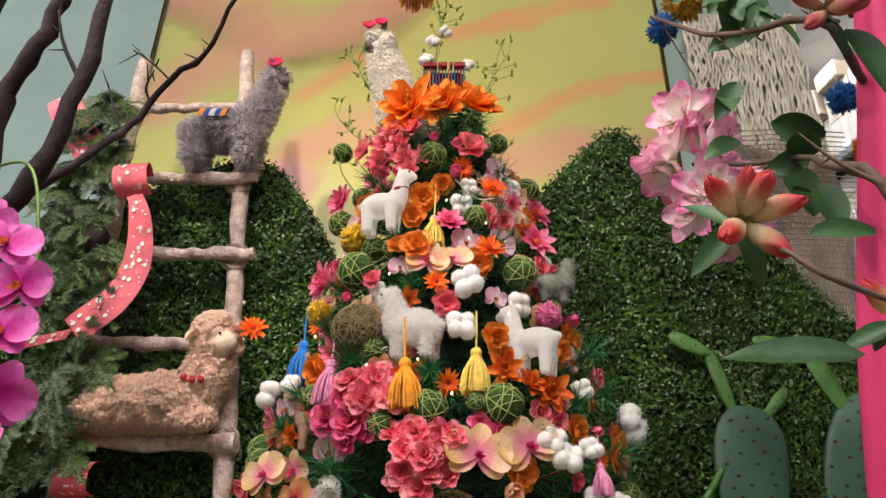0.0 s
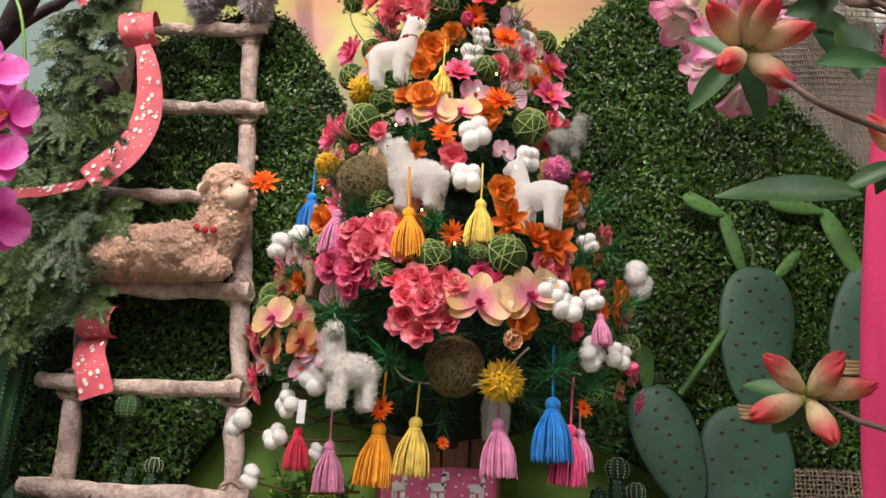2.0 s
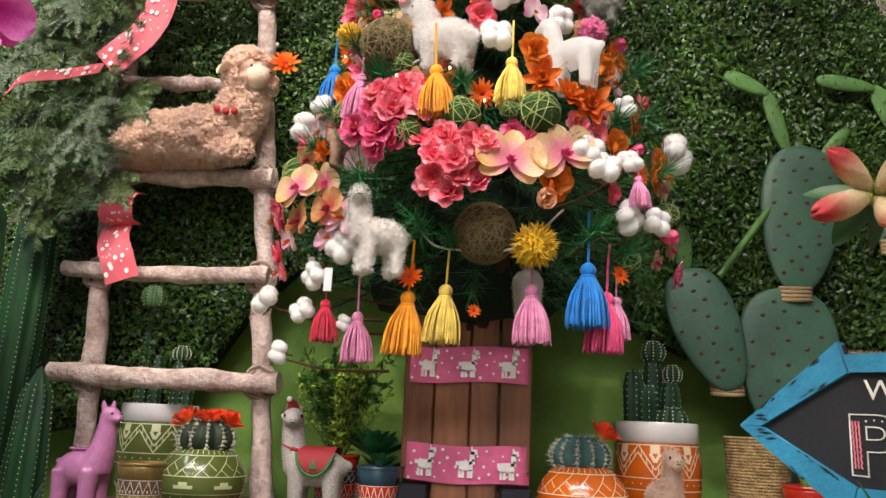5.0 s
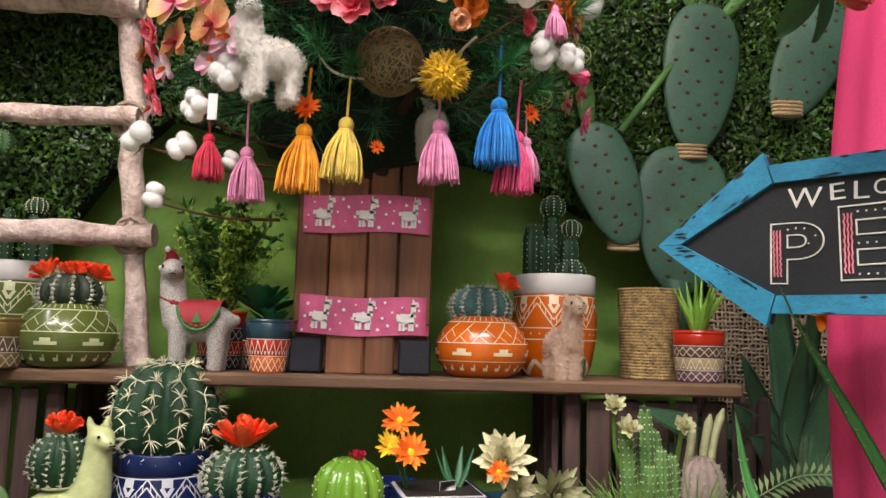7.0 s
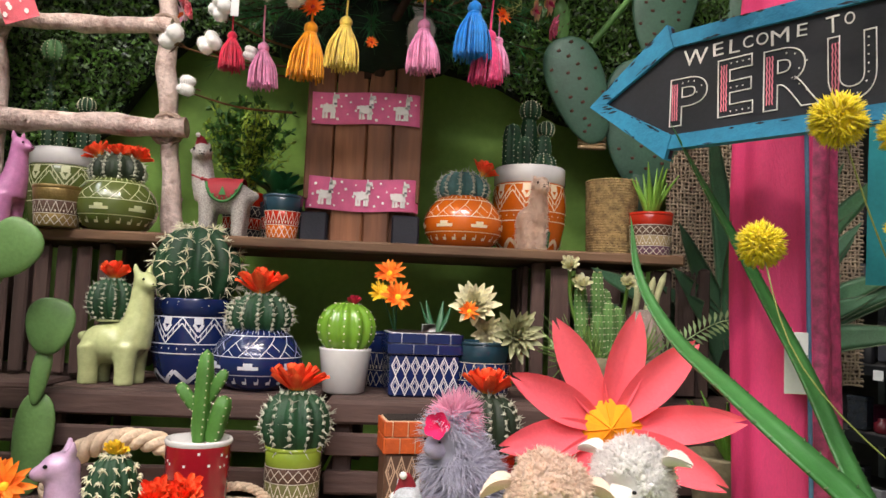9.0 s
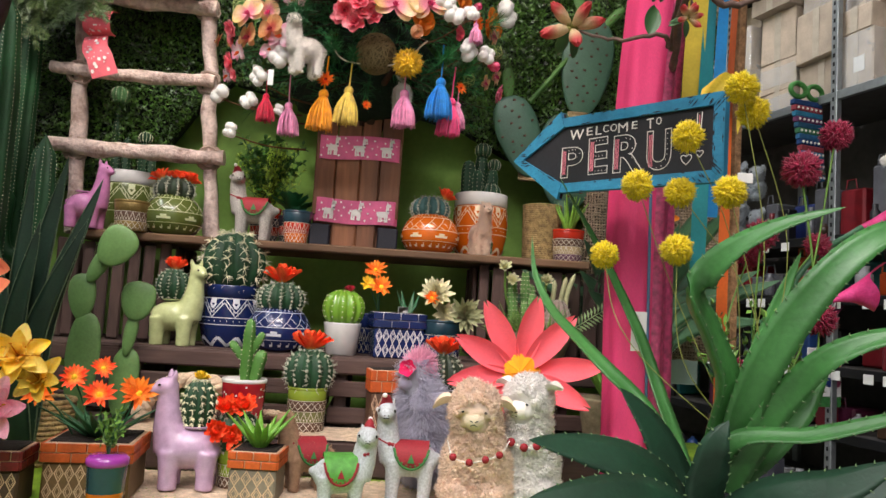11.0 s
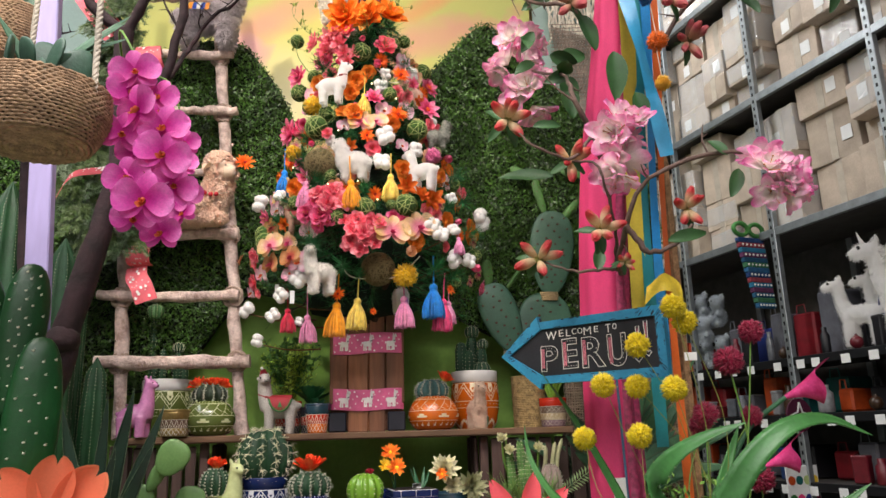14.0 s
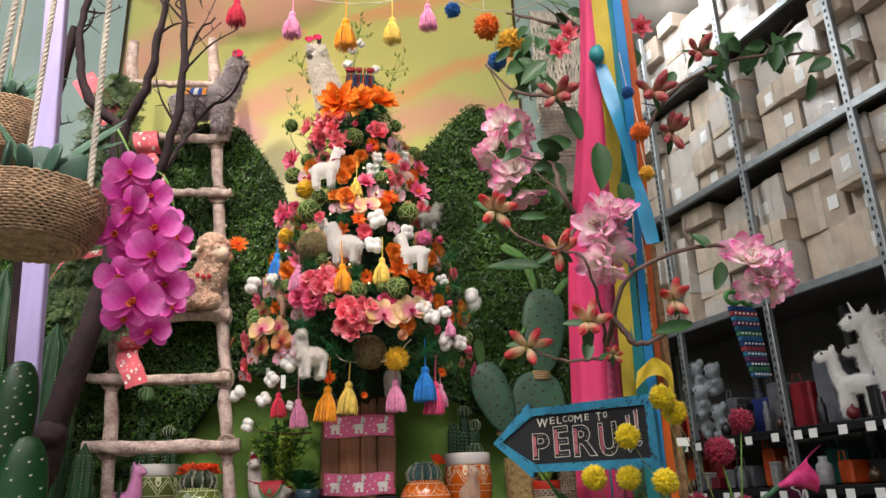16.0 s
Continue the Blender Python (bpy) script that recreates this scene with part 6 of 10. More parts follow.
needles()
# added near-black lumps that stand in for the shade deep between the boughs
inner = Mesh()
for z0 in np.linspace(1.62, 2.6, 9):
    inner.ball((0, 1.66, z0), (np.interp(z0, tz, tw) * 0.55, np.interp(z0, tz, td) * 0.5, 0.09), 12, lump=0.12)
part("bough_core", inner, mat("dark_pine_shade", "0f2417", rough=0.95, bump=1.0, fine=80), tree, kind="stuff")


# blooms of radius 1, copied at their size
def layered(m, tiers, at=None, seed=0, jit=6):
    """Tiers of petals: count, length, width, lift in degrees, tip, bend, cup."""
    rnd = np.random.default_rng(seed)
    for n, ln, wd, up, tip, bend, cup, *soft in tiers:
        blunt, ruffle = (*soft, 0.75, 0.0)[:2] if len(soft) != 1 else (soft[0], 0.0)
        o = rnd.uniform(0, 360)
        for k in range(n):
            mm = turn(rnd.uniform(-jit, jit), -up + rnd.uniform(-jit, jit), o + 360 * k / n + rnd.uniform(-jit, jit), (0, 0, 0))
            m.petal(ln * rnd.uniform(0.9, 1.08), wd, at=(at @ mm) if at is not None else mm, tip=tip, bend=bend, cup=cup, blunt=blunt, ruffle=ruffle, phase=rnd.uniform(0, 6), nu=8 if ruffle else 6, nv=7 if ruffle else 5)


def bloom(name, label, tiers, petal, centre=None, stamens=0, seed=0, extra=None, category="flower"):
    t = thing(name, label, category)
    m = Mesh()
    layered(m, tiers, seed=seed)
    part("petals", m, petal, t)
    c = Mesh()
    if stamens:
        rnd = np.random.default_rng(seed)
        for k in range(stamens):
            w = Vector((rnd.normal(0, 0.3), rnd.normal(0, 0.3), 0.62))
            c.tube([(0, 0, 0.05), w * 0.8, w], [0.02, 0.015, 0.012], 4)
            c.ball(w, (0.05, 0.03, 0.03), 6)
    else:
        c.ball((0, 0, 0.08), (0.2, 0.2, 0.14), 10, lump=0.12)
    if centre:
        part("centre", c, centre, t)
    if extra:
        extra(t)
    return t


GOLD = silk_u("golden_centre", "c98a1a")
LILY_O, LILY_C, LILY_R = silk_u("orange_lily_petal", "fb7c10", "ffb044", heart="e65a0a", reach=(0.1, 0.8)), silk_u("coral_petal", "f8607c", "ffb0b8", heart="e23a5c", reach=(0.1, 0.8)), silk_u("rust_petal", "d05412", "f08a34")
CRIM, HOT, MAG = silk_u("crimson_flower", "e84862", "fb8c9a"), silk_u("hot_pink_petal", "f4548c", "ff9cbe", heart="d82a64", reach=(0.1, 0.7)), silk_u("magenta_petal", "ea4c84", "fb84ac", heart="d0245e", reach=(0.1, 0.9))
lily = [(6, 1.0, 0.5, 30, 1.05, -0.1, 0.22, 0.66, 0.06), (6, 0.88, 0.46, 50, 1.05, -0.05, 0.25, 0.66, 0.06), (5, 0.66, 0.36, 68, 1.0, 0.0, 0.25, 0.66, 0.05)]
ruff = [(6, 1.0, 0.86, 14, 1.4, 0.05, 0.16, 0.5, 0.14), (6, 0.82, 0.74, 40, 1.4, 0.05, 0.22, 0.5, 0.16), (3, 0.52, 0.5, 66, 1.3, 0.05, 0.3, 0.5, 0.12)]
KIND = {}
KIND["orangelily"] = bloom("orange_lily", "vivid orange fabric lily in the tree", lily + [(7, 0.95, 0.35, 20, 0.9, 0.1, 0.2)], LILY_O, GOLD, 6, 1)
KIND["corallily"] = bloom("coral_lily", "coral pink fabric lily in the tree", lily, LILY_C, GOLD, 5, 2)
KIND["rustlily"] = bloom("rust_lily", "rusty orange fabric lily in the tree", lily, LILY_R, GOLD, 5, 3)
KIND["crimson"] = bloom("crimson_flower", "crimson fabric blossom in the tree", ruff, CRIM, GOLD, 0, 4)
KIND["hotpink"] = bloom("hot_pink_flower", "hot pink pointed fabric blossom in the tree", [(9, 1.0, 0.46, 12, 1.2, 0.1, 0.2, 0.62, 0.08), (8, 0.8, 0.4, 34, 1.2, 0.1, 0.2, 0.62, 0.08), (6, 0.55, 0.32, 60, 1.1, 0.1, 0.2, 0.62, 0.05)], HOT, GOLD, 4, 5)
KIND["coral"] = bloom("azalea", "coral pink ruffled fabric azalea in the tree", ruff, LILY_C, silk_u("pale_coral_centre", "f0a0a0"), 5, 6)
KIND["magenta"] = bloom("magenta_flower", "magenta pink ruffled fabric blossom in the tree", ruff, MAG, GOLD, 4, 7)
KIND["pinkbud"] = bloom("pink_bud", "small pink half-open fabric blossom in the tree", [(5, 0.9, 0.8, 58, 1.4, 0.2, 0.3, 0.5, 0.1), (4, 0.9, 0.7, 74, 1.4, 0.1, 0.3, 0.5, 0.1)], HOT, None, 0, 8)
daisy = [(16, 1.0, 0.24, 10, 0.95, 0.05, 0.2), (14, 0.78, 0.2, 34, 0.95, 0.05, 0.2)]
KIND["orangedaisy"] = bloom("orange_daisy", "bright orange fabric daisy with narrow petals", daisy, silk_u("bright_orange_petal", "f05810", "ff8c2c"), silk_u("red_centre", "a82a12"), 0, 9)
KIND["pinkgaz"] = bloom("pink_daisy", "hot pink fabric flower with an orange heart", [(8, 1.0, 0.5, 12, 0.9, 0.1, 0.2), (7, 0.72, 0.4, 30, 0.9, 0.1, 0.2)], HOT, silk_u("orange_heart", "e2560f"), 0, 10)
KIND["orangefl"] = bloom("orange_flower", "soft orange fabric blossom in the tree", ruff, silk_u("soft_orange_petal", "e87414", "f5a040"), GOLD, 4, 11)
KIND["rose"] = bloom("peach_rose", "small peach fabric rose in the tree", [(6, 0.9, 0.95, 40, 1.5, 0.35, 0.3, 0.5, 0.08), (6, 0.8, 0.85, 58, 1.5, 0.3, 0.3, 0.5, 0.08), (5, 0.65, 0.7, 74, 1.5, 0.2, 0.35, 0.5, 0.05)], silk_u("peach_petal", "e8a878", "f6d2b0"), None, 0, 12)


def orchid(name, label, petal, lip, seed=0):
    """A moth orchid: three sepals, two broad petals, a lip with side lobes."""
    rnd = np.random.default_rng(seed + 3)
    t = thing(name, label, "orchid")
    for a, l, w in ((90, 0.92, 0.66), (215, 0.88, 0.6), (325, 0.88, 0.6)):
        part("sepal", Mesh().petal(l, w, at=turn(0, -4, a + rnd.uniform(-5, 5), (0, 0, -0.02)), tip=1.15, bend=-0.08, cup=0.1, blunt=0.5, nu=8, ruffle=0.04), petal, t)
    for a in (10, 170):
        part("petal", Mesh().petal(1.0, 1.12, at=turn(0, -10, a + rnd.uniform(-5, 5)), tip=1.45, bend=-0.05, cup=0.1, blunt=0.5, nu=9, nv=7, ruffle=0.07), petal, t)
    c = Mesh()
    c.petal(0.42, 0.34, at=turn(0, -30, 270), tip=1.2, bend=0.6, cup=0.5, blunt=0.55)
    for a in (235, 305):
        c.petal(0.3, 0.24, at=turn(0, -50, a), tip=1.1, bend=0.4, cup=0.5, blunt=0.55)
    c.ball((0, 0.03, 0.1), (0.08, 0.08, 0.12), 8)
    part("lip", c, lip, t)
    return t


KIND["orchid"] = orchid("orchid", "yellow-tan fabric orchid flushed with pink", silk_u("yellow_orchid_petal", "d8b468", "f0cca8", heart="e88aa0", reach=(0.2, 0.75)), silk_u("pink_orchid_lip", "c23a6a"))
KIND["brownorchid"] = orchid("orchid", "brownish orange fabric orchid", silk_u("brown_orchid_petal", "c07a40", "dca878", heart="c85a50", reach=(0.15, 0.7)), silk_u("dark_orchid_lip", "8a2a3a"))
KIND["pinkorchid"] = orchid("orchid", "pink fabric orchid with an orange lip", silk_u("pink_orchid_petal", "ee92b8", "fbd8e4", heart="fff0f2", reach=(0.15, 0.8)), silk_u("orange_orchid_lip", "d8602a"))


def pom(name, label, material, n=420, seed=0, category="pompom"):
    rnd = np.random.default_rng(seed)
    m = Mesh().ball((0, 0, 0), 0.72, 14, lump=0.05)
    p, q = surface(m, n, rnd)
    tufts(m, p, q, 0.34, 0.07, rnd, 0.0, spread=0.25)
    return single(name, m, material, label, category)


def yarn(name, col):
    return mat(name, col, rough=0.95, bump=0.5, fine=40, scale=6, isl=0.15, sheen=0.2)


KIND["yellowpom"] = pom("yellow_pompom", "fluffy yellow-orange yarn pompom in the tree", yarn("amber_yarn", "f4bc1c"), 420, 1)
KIND["pinkpom"] = pom("pink_pompom", "fluffy pink yarn pompom in the tree", yarn("pink_yarn_pom", "dc6a9a"), 420, 2)


def wrapped(name, label, core, cord, n, r=0.022, seed=0, category="ornament"):
    """A ball wound with cord."""
    rnd = np.random.default_rng(seed)
    t = thing(name, label, category)
    part("ball", Mesh().ball((0, 0, 0), 0.97, 22, lump=0.025), core, t)
    m = Mesh()
    for k in range(n):
        th = np.linspace(0, 2 * np.pi, 25)
        ring = np.c_[np.cos(th), np.sin(th), np.full(25, rnd.uniform(-0.3, 0.3))]
        ring /= np.linalg.norm(ring, axis=1)[:, None]
        m.tube(ring * 1.0, r, 4, cap=False, at=turn(rnd.uniform(0, 180), rnd.uniform(0, 180), rnd.uniform(0, 180)))
    part("cord", m, cord, t, kind="stuff")
    return t


u_moss = mat("moss_ball_skin", "3a5522", rough=0.95, bump=1.0, fine=12, var=0.5, scale=3)
u_lime = mat("lime_cord", "a3b06c", rough=0.9, bump=0.5, fine=40)
KIND["mossball"] = wrapped("moss_ball", "dark green moss ball wound with lime twine", u_moss, u_lime, 9, 0.028, 1)
KIND["twineball"] = wrapped("twine_ball", "beige ball wound all over with jute twine", mat("twine_core", "5c5036", rough=0.95, bump=1, fine=12), mat("jute_cord", "7e704e", rough=0.95, bump=0.6, fine=40), 46, 0.022, 2)


def cotton_boll():
    t = thing("cotton_boll", "white fluffy cotton boll on a twig", "cotton")
    rnd = np.random.default_rng(3)
    m = Mesh()
    for a, r, z in ((0.2, 0.46, 0.1), (1.75, 0.42, 0.16), (3.4, 0.46, 0.06), (4.9, 0.40, 0.12)):
        m.ball((0.44 * math.cos(a), 0.44 * math.sin(a), z), (r, r * 0.95, r * 1.1), 16, lump=0.02)
    f = fuse(m, 0.055, 3)
    p, q = surface(f, 900, rnd)
    strands(f, p, q, 0.10, 0.006, rnd, 0.0, 0.9, 9)
    part("fluff", f, mat("cotton_fluff", "f2f0ec", rough=0.95, var=0.04, bump=0.25, fine=9, scale=2, sheen=0.3, thin=0.25), t)
    h = Mesh()
    for a in range(5):
        h.petal(0.75, 0.35, at=turn(0, 20, a * 72, (0, 0, -0.35)), tip=0.9, bend=0.5)
    h.tube([(0, 0, -0.35), (0.1, 0, -0.9)], 0.05, 5)
    part("husk", h, mat("cotton_husk", "6b4c34", rough=0.9, fine=20), t, "brown dry husk")
    return t


KIND["cotton"] = cotton_boll()


def tassel(name, label, material, cap=True, bead=None):
    t = thing(name, label, "tassel")
    rnd = np.random.default_rng(5)
    m = Mesh()
    for k in range(150):
        a = rnd.uniform(0, 6.283)
        r1 = 0.34 * math.sqrt(rnd.random())
        e = np.array((r1 * math.cos(a), r1 * math.sin(a), -1 + rnd.uniform(-0.03, 0.08)))
        s0 = np.array((0.10 * math.cos(a), 0.10 * math.sin(a), -0.22))
        m.tube(curve([s0, (e[0] * 0.82, e[1] * 0.82, -0.55), e], 6), [0.019, 0.02, 0.019, 0.018, 0.017, 0.013], 3, cap=False)
    part("skirt", m, material, t, kind="stuff")
    part("knot", Mesh().ball((0, 0, -0.11), (0.125, 0.125, 0.125), 12, lump=0.04).tube([(0.1 * math.cos(x), 0.1 * math.sin(x), -0.22) for x in np.linspace(0, 6.283, 13)], 0.03, 5, cap=False), material, t)
    part("cord", Mesh().tube([(0, 0, 0), (0.01, 0, 0.4), (0, 0, 0.85)], 0.022, 5), material, t)
    return t


TAS = {k: tassel(k + "_tassel", k + " yarn tassel hanging from the tree", yarn(k + "_yarn", c)) for k, c in
       (("yellow", "f2cc5c"), ("blue", "1a7ed0"), ("pink", "ee92ba"), ("orange", "fa9a14"), ("magenta", "ea4a80"), ("red", "cc2444"))}


def outward(p, k=0.0):
    d = Vector((p[0] * 1.1, -(1.62 - p[1]) * 0.8 - 0.22, 0.10 + k))
    return d.normalized()


GROW = {"mossball": 1.1, "twineball": 1.1, "cotton": 1.1, "yellowpom": 1.1, "pinkpom": 1.1, "orangelily": 1.2, "rustlily": 1.3, "corallily": 1.0, "coral": 0.95, "magenta": 0.95, "crimson": 1.1}


def hang(kind, rows, group):
    rnd = np.random.default_rng(len(rows) + 5)
    for i, (x, y, z, r) in enumerate(rows):
        w = outward((x, y, z)) + Vector(rnd.normal(0, 0.16, 3))
        s = r * GROW.get(kind, 1.4)
        spots = [Vector((x, y, z))]
        if kind in ("coral", "magenta", "corallily") and r > 0.025:
            a0 = rnd.uniform(0, 6.28)
            q = w.to_track_quat("Z", "Y")
            spots = [Vector((x, y, z)) + q @ Vector((math.cos(a0 + k * 2.09) * r * 0.72, math.sin(a0 + k * 2.09) * r * 0.72, 0.006 * k)) for k in range(3)]
        for c in spots:
            tilt = Vector(rnd.normal(0, 0.22, 3)) if len(spots) > 1 else Vector()
            o = copy_thing(KIND[kind], facing(c, w + tilt, s, rnd.uniform(0, 6.28) if "orchid" not in kind else rnd.uniform(-0.4, 0.4)))
            tagged(o, group=group)


O_MOSSBALL = [(-0.255, 1.58, 2.549, 0.023), (0.126, 1.463, 2.491, 0.021), (-0.02, 1.378, 2.399, 0.029), (-0.186, 1.514, 2.375, 0.023), (-0.242, 1.58, 2.345, 0.029), (0.072, 1.363, 2.239, 0.022), (-0.168, 1.393, 2.132, 0.035), (0.196, 1.58, 2.433, 0.03), (0.161, 1.385, 2.125, 0.031), (-0.009, 1.284, 1.825, 0.029), (0.116, 1.302, 1.837, 0.033), (-0.094, 1.289, 1.797, 0.023), (0.07, 1.292, 1.837, 0.015)]
O_TWINEBALL = [(-0.15, 1.36, 1.991, 0.047), (0.031, 1.385, 1.655, 0.048)]
O_ORANGELILY = [(-0.07, 1.424, 2.551, 0.076), (0.009, 1.399, 2.539, 0.064), (0.07, 1.426, 2.56, 0.063)]
O_CORALLILY = [(-0.145, 1.49, 2.48, 0.048), (-0.086, 1.415, 2.466, 0.038), (-0.056, 1.383, 2.384, 0.034), (-0.1, 1.425, 2.465, 0.038)]
O_CRIMSON = [(0.062, 1.394, 2.432, 0.037), (-0.128, 1.359, 2.096, 0.02)]
O_PINKBUD = [(0.03, 1.369, 2.339, 0.024), (-0.222, 1.446, 2.125, 0.028)]
O_HOTPINK = [(-0.242, 1.58, 2.406, 0.035), (-0.265, 1.58, 2.189, 0.041), (0.019, 1.349, 2.218, 0.025)]
O_PINKGAZ = [(0.214, 1.58, 2.373, 0.035), (0.202, 1.463, 2.233, 0.033)]
O_PINKPOM = [(0.213, 1.401, 2.039, 0.024)]
O_CORAL = [(-0.096, 1.299, 1.85, 0.041), (-0.129, 1.311, 1.864, 0.032), (-0.011, 1.274, 1.763, 0.033), (-0.049, 1.277, 1.768, 0.03), (0.012, 1.275, 1.768, 0.026), (-0.029, 1.287, 1.716, 0.033), (-0.062, 1.295, 1.708, 0.024), (0.007, 1.286, 1.716, 0.026)]
O_MAGENTA = [(-0.156, 1.311, 1.819, 0.039), (-0.132, 1.298, 1.791, 0.029)]
O_ORANGEDAISY = [(0.099, 1.36, 2.166, 0.025), (-0.003, 1.326, 2.077, 0.019), (0.11, 1.399, 2.329, 0.024), (0.213, 1.58, 2.37, 0.019), (-0.093, 1.387, 1.577, 0.017), (0.015, 1.408, 1.525, 0.009), (0.259, 1.42, 1.594, 0.013)]
O_ORANGEFL = [(-0.043, 1.344, 2.164, 0.027), (-0.081, 1.354, 2.17, 0.018)]
O_YELLOWPOM = [(-0.18, 1.433, 2.228, 0.029), (-0.246, 1.449, 2.064, 0.023), (0.114, 1.357, 1.628, 0.033)]
O_RUSTLILY = [(0.123, 1.316, 1.902, 0.032), (0.203, 1.344, 1.867, 0.034), (0.162, 1.325, 1.874, 0.03)]
O_ORCHID = [(-0.02, 1.335, 2.126, 0.033), (0.026, 1.335, 2.127, 0.031), (0.072, 1.276, 1.746, 0.042), (0.156, 1.3, 1.766, 0.041), (-0.299, 1.379, 1.73, 0.034)]
O_BROWNORCHID = [(-0.235, 1.358, 1.688, 0.03), (-0.299, 1.402, 1.676, 0.031), (-0.440, 1.668, 1.751, 0.02)]
O_PINKORCHID = [(-0.21, 1.358, 1.669, 0.032), (-0.238, 1.385, 1.642, 0.023)]
O_ROSE = [(0.118, 1.314, 1.695, 0.025)]
O_COTTON = [(0.056, 1.332, 2.08, 0.036), (0.043, 1.313, 1.983, 0.033), (-0.363, 1.58, 1.93, 0.036), (-0.281, 1.418, 1.904, 0.024), (0.268, 1.4, 1.892, 0.023), (0.196, 1.319, 1.78, 0.031), (0.224, 1.326, 1.751, 0.032), (0.269, 1.361, 1.775, 0.024), (0.267, 1.377, 1.684, 0.032), (0.32, 1.415, 1.687, 0.029), (0.389, 1.58, 1.873, 0.044), (-0.385, 1.52, 1.552, 0.033), (-0.297, 1.466, 1.525, 0.028), (-0.269, 1.43, 1.583, 0.029), (-0.21, 1.383, 1.625, 0.034), (-0.348, 1.513, 1.454, 0.026), (-0.213, 1.442, 1.503, 0.017)]
O_TASSEL = [(-0.011, 1.351, 2.232, 0.071), (-0.273, 1.457, 2.002, 0.089), (-0.192, 1.345, 1.925, 0.085), (-0.052, 1.275, 1.905, 0.092), (0.071, 1.309, 1.936, 0.085), (-0.096, 1.40, 1.550, 0.106), (-0.032, 1.394, 1.562, 0.098), (0.111, 1.398, 1.566, 0.098), (0.204, 1.394, 1.604, 0.108), (0.237, 1.419, 1.560, 0.10), (0.255, 1.438, 1.556, 0.072), (-0.25, 1.442, 1.539, 0.074), (-0.188, 1.431, 1.517, 0.086), (0.284, 1.364, 1.748, 0.056)]
O_LIGHTB = [(0.059, 1.349, 2.177, 0.004), (-0.094, 1.345, 2.098, 0.004), (-0.187, 1.42, 2.171, 0.005), (-0.101, 1.406, 2.384, 0.005), (0.013, 1.357, 2.269, 0.005), (0.093, 1.368, 2.222, 0.005), (-0.031, 1.3, 1.912, 0.004), (0.132, 1.343, 2.015, 0.004), (-0.123, 1.317, 1.907, 0.004), (-0.239, 1.41, 1.994, 0.004), (0.215, 1.37, 1.936, 0.004), (0.029, 1.289, 1.848, 0.004)]
for kind, rows, group in (("mossball", O_MOSSBALL, "moss balls"), ("twineball", O_TWINEBALL, "twine balls"), ("orangelily", O_ORANGELILY, "orange lilies"), ("corallily", O_CORALLILY, "coral lilies"),
                          ("crimson", O_CRIMSON, "crimson blossoms"), ("pinkbud", O_PINKBUD, "pink buds"), ("hotpink", O_HOTPINK, "hot pink blossoms"), ("pinkgaz", O_PINKGAZ, "pink daisies"),
                          ("pinkpom", O_PINKPOM, "pompoms"), ("coral", O_CORAL, "azaleas"), ("magenta", O_MAGENTA, "magenta blossoms"), ("orangedaisy", O_ORANGEDAISY, "orange daisies"),
                          ("orangefl", O_ORANGEFL, "orange blossoms"), ("yellowpom", O_YELLOWPOM, "pompoms"), ("rustlily", O_RUSTLILY, "rust lilies"), ("orchid", O_ORCHID, "tree orchids"),
                          ("brownorchid", O_BROWNORCHID, "tree orchids"), ("pinkorchid", O_PINKORCHID, "tree orchids"), ("rose", O_ROSE, "roses"), ("cotton", O_COTTON, "cotton bolls")):
    hang(kind, rows, group)
rt = np.random.default_rng(77)
for (x, y, z, ln), col in zip(O_TASSEL, ("yellow", "blue", "pink", "orange", "yellow", "orange", "yellow", "pink", "blue", "magenta", "pink", "red", "pink", "pink")):
    tagged(copy_thing(TAS[col], turn(rt.uniform(-3, 3), rt.uniform(-4, 4), rt.uniform(0, 360), (x, y, z + 0.004), ln * (1.0 if col != "blue" else 1.0))), group="tassels")

# smaller blooms that fill the gaps between the large ones
taken = [r[:3] for rows in (O_MOSSBALL, O_TWINEBALL, O_ORANGELILY, O_CORALLILY, O_HOTPINK, O_CORAL, O_MAGENTA, O_COTTON, O_ORCHID, O_TASSEL, O_RUSTLILY, O_YELLOWPOM, O_BROWNORCHID) for r in rows]
taken += [(-0.10, 1.36, 2.27), (-0.05, 1.32, 1.99), (0.17, 1.34, 1.97), (-0.14, 1.36, 1.64), (0.0, 1.40, 2.62)]
rf = np.random.default_rng(23)
kinds = ("mossball", "hotpink", "orchid", "cotton", "pinkorchid", "orangefl", "coral", "orangedaisy", "mossball", "orchid", "magenta", "pinkbud", "orangefl", "rustlily", "brownorchid", "pinkorchid", "crimson")
made = 0
for _ in range(4000):
    z = 1.60 + 0.86 * rf.random() ** 1.1
    a = rf.uniform(0.15, math.pi - 0.15)
    q = (math.cos(a) * np.interp(z, tz, tw) * 0.93, 1.60 - math.sin(a) * np.interp(z, tz, td) * 0.93, z)
    if min(math.dist(q, o) for o in taken) > 0.046 and made < 118 and not (z < 1.72 and abs(q[0]) < 0.25):
        k = kinds[made % len(kinds)]
        hang(k, [(*q, rf.uniform(0.018, 0.028) * (1.0 if k not in ("cotton",) else 1.15))], "tree fillers")
        taken.append(q)
        made += 1

for x, y, z, r in O_COTTON:
    if abs(x) > 0.25:
        part("twig", Mesh().tube(curve([(x * 0.45, 1.60, z - 0.02), (x * 0.75, (y + 1.6) / 2, z - 0.025), (x, y + 0.01, z - 0.01)], 10), np.linspace(0.003, 0.0018, 10), 5), HUSK, tree, "brown cotton twig")

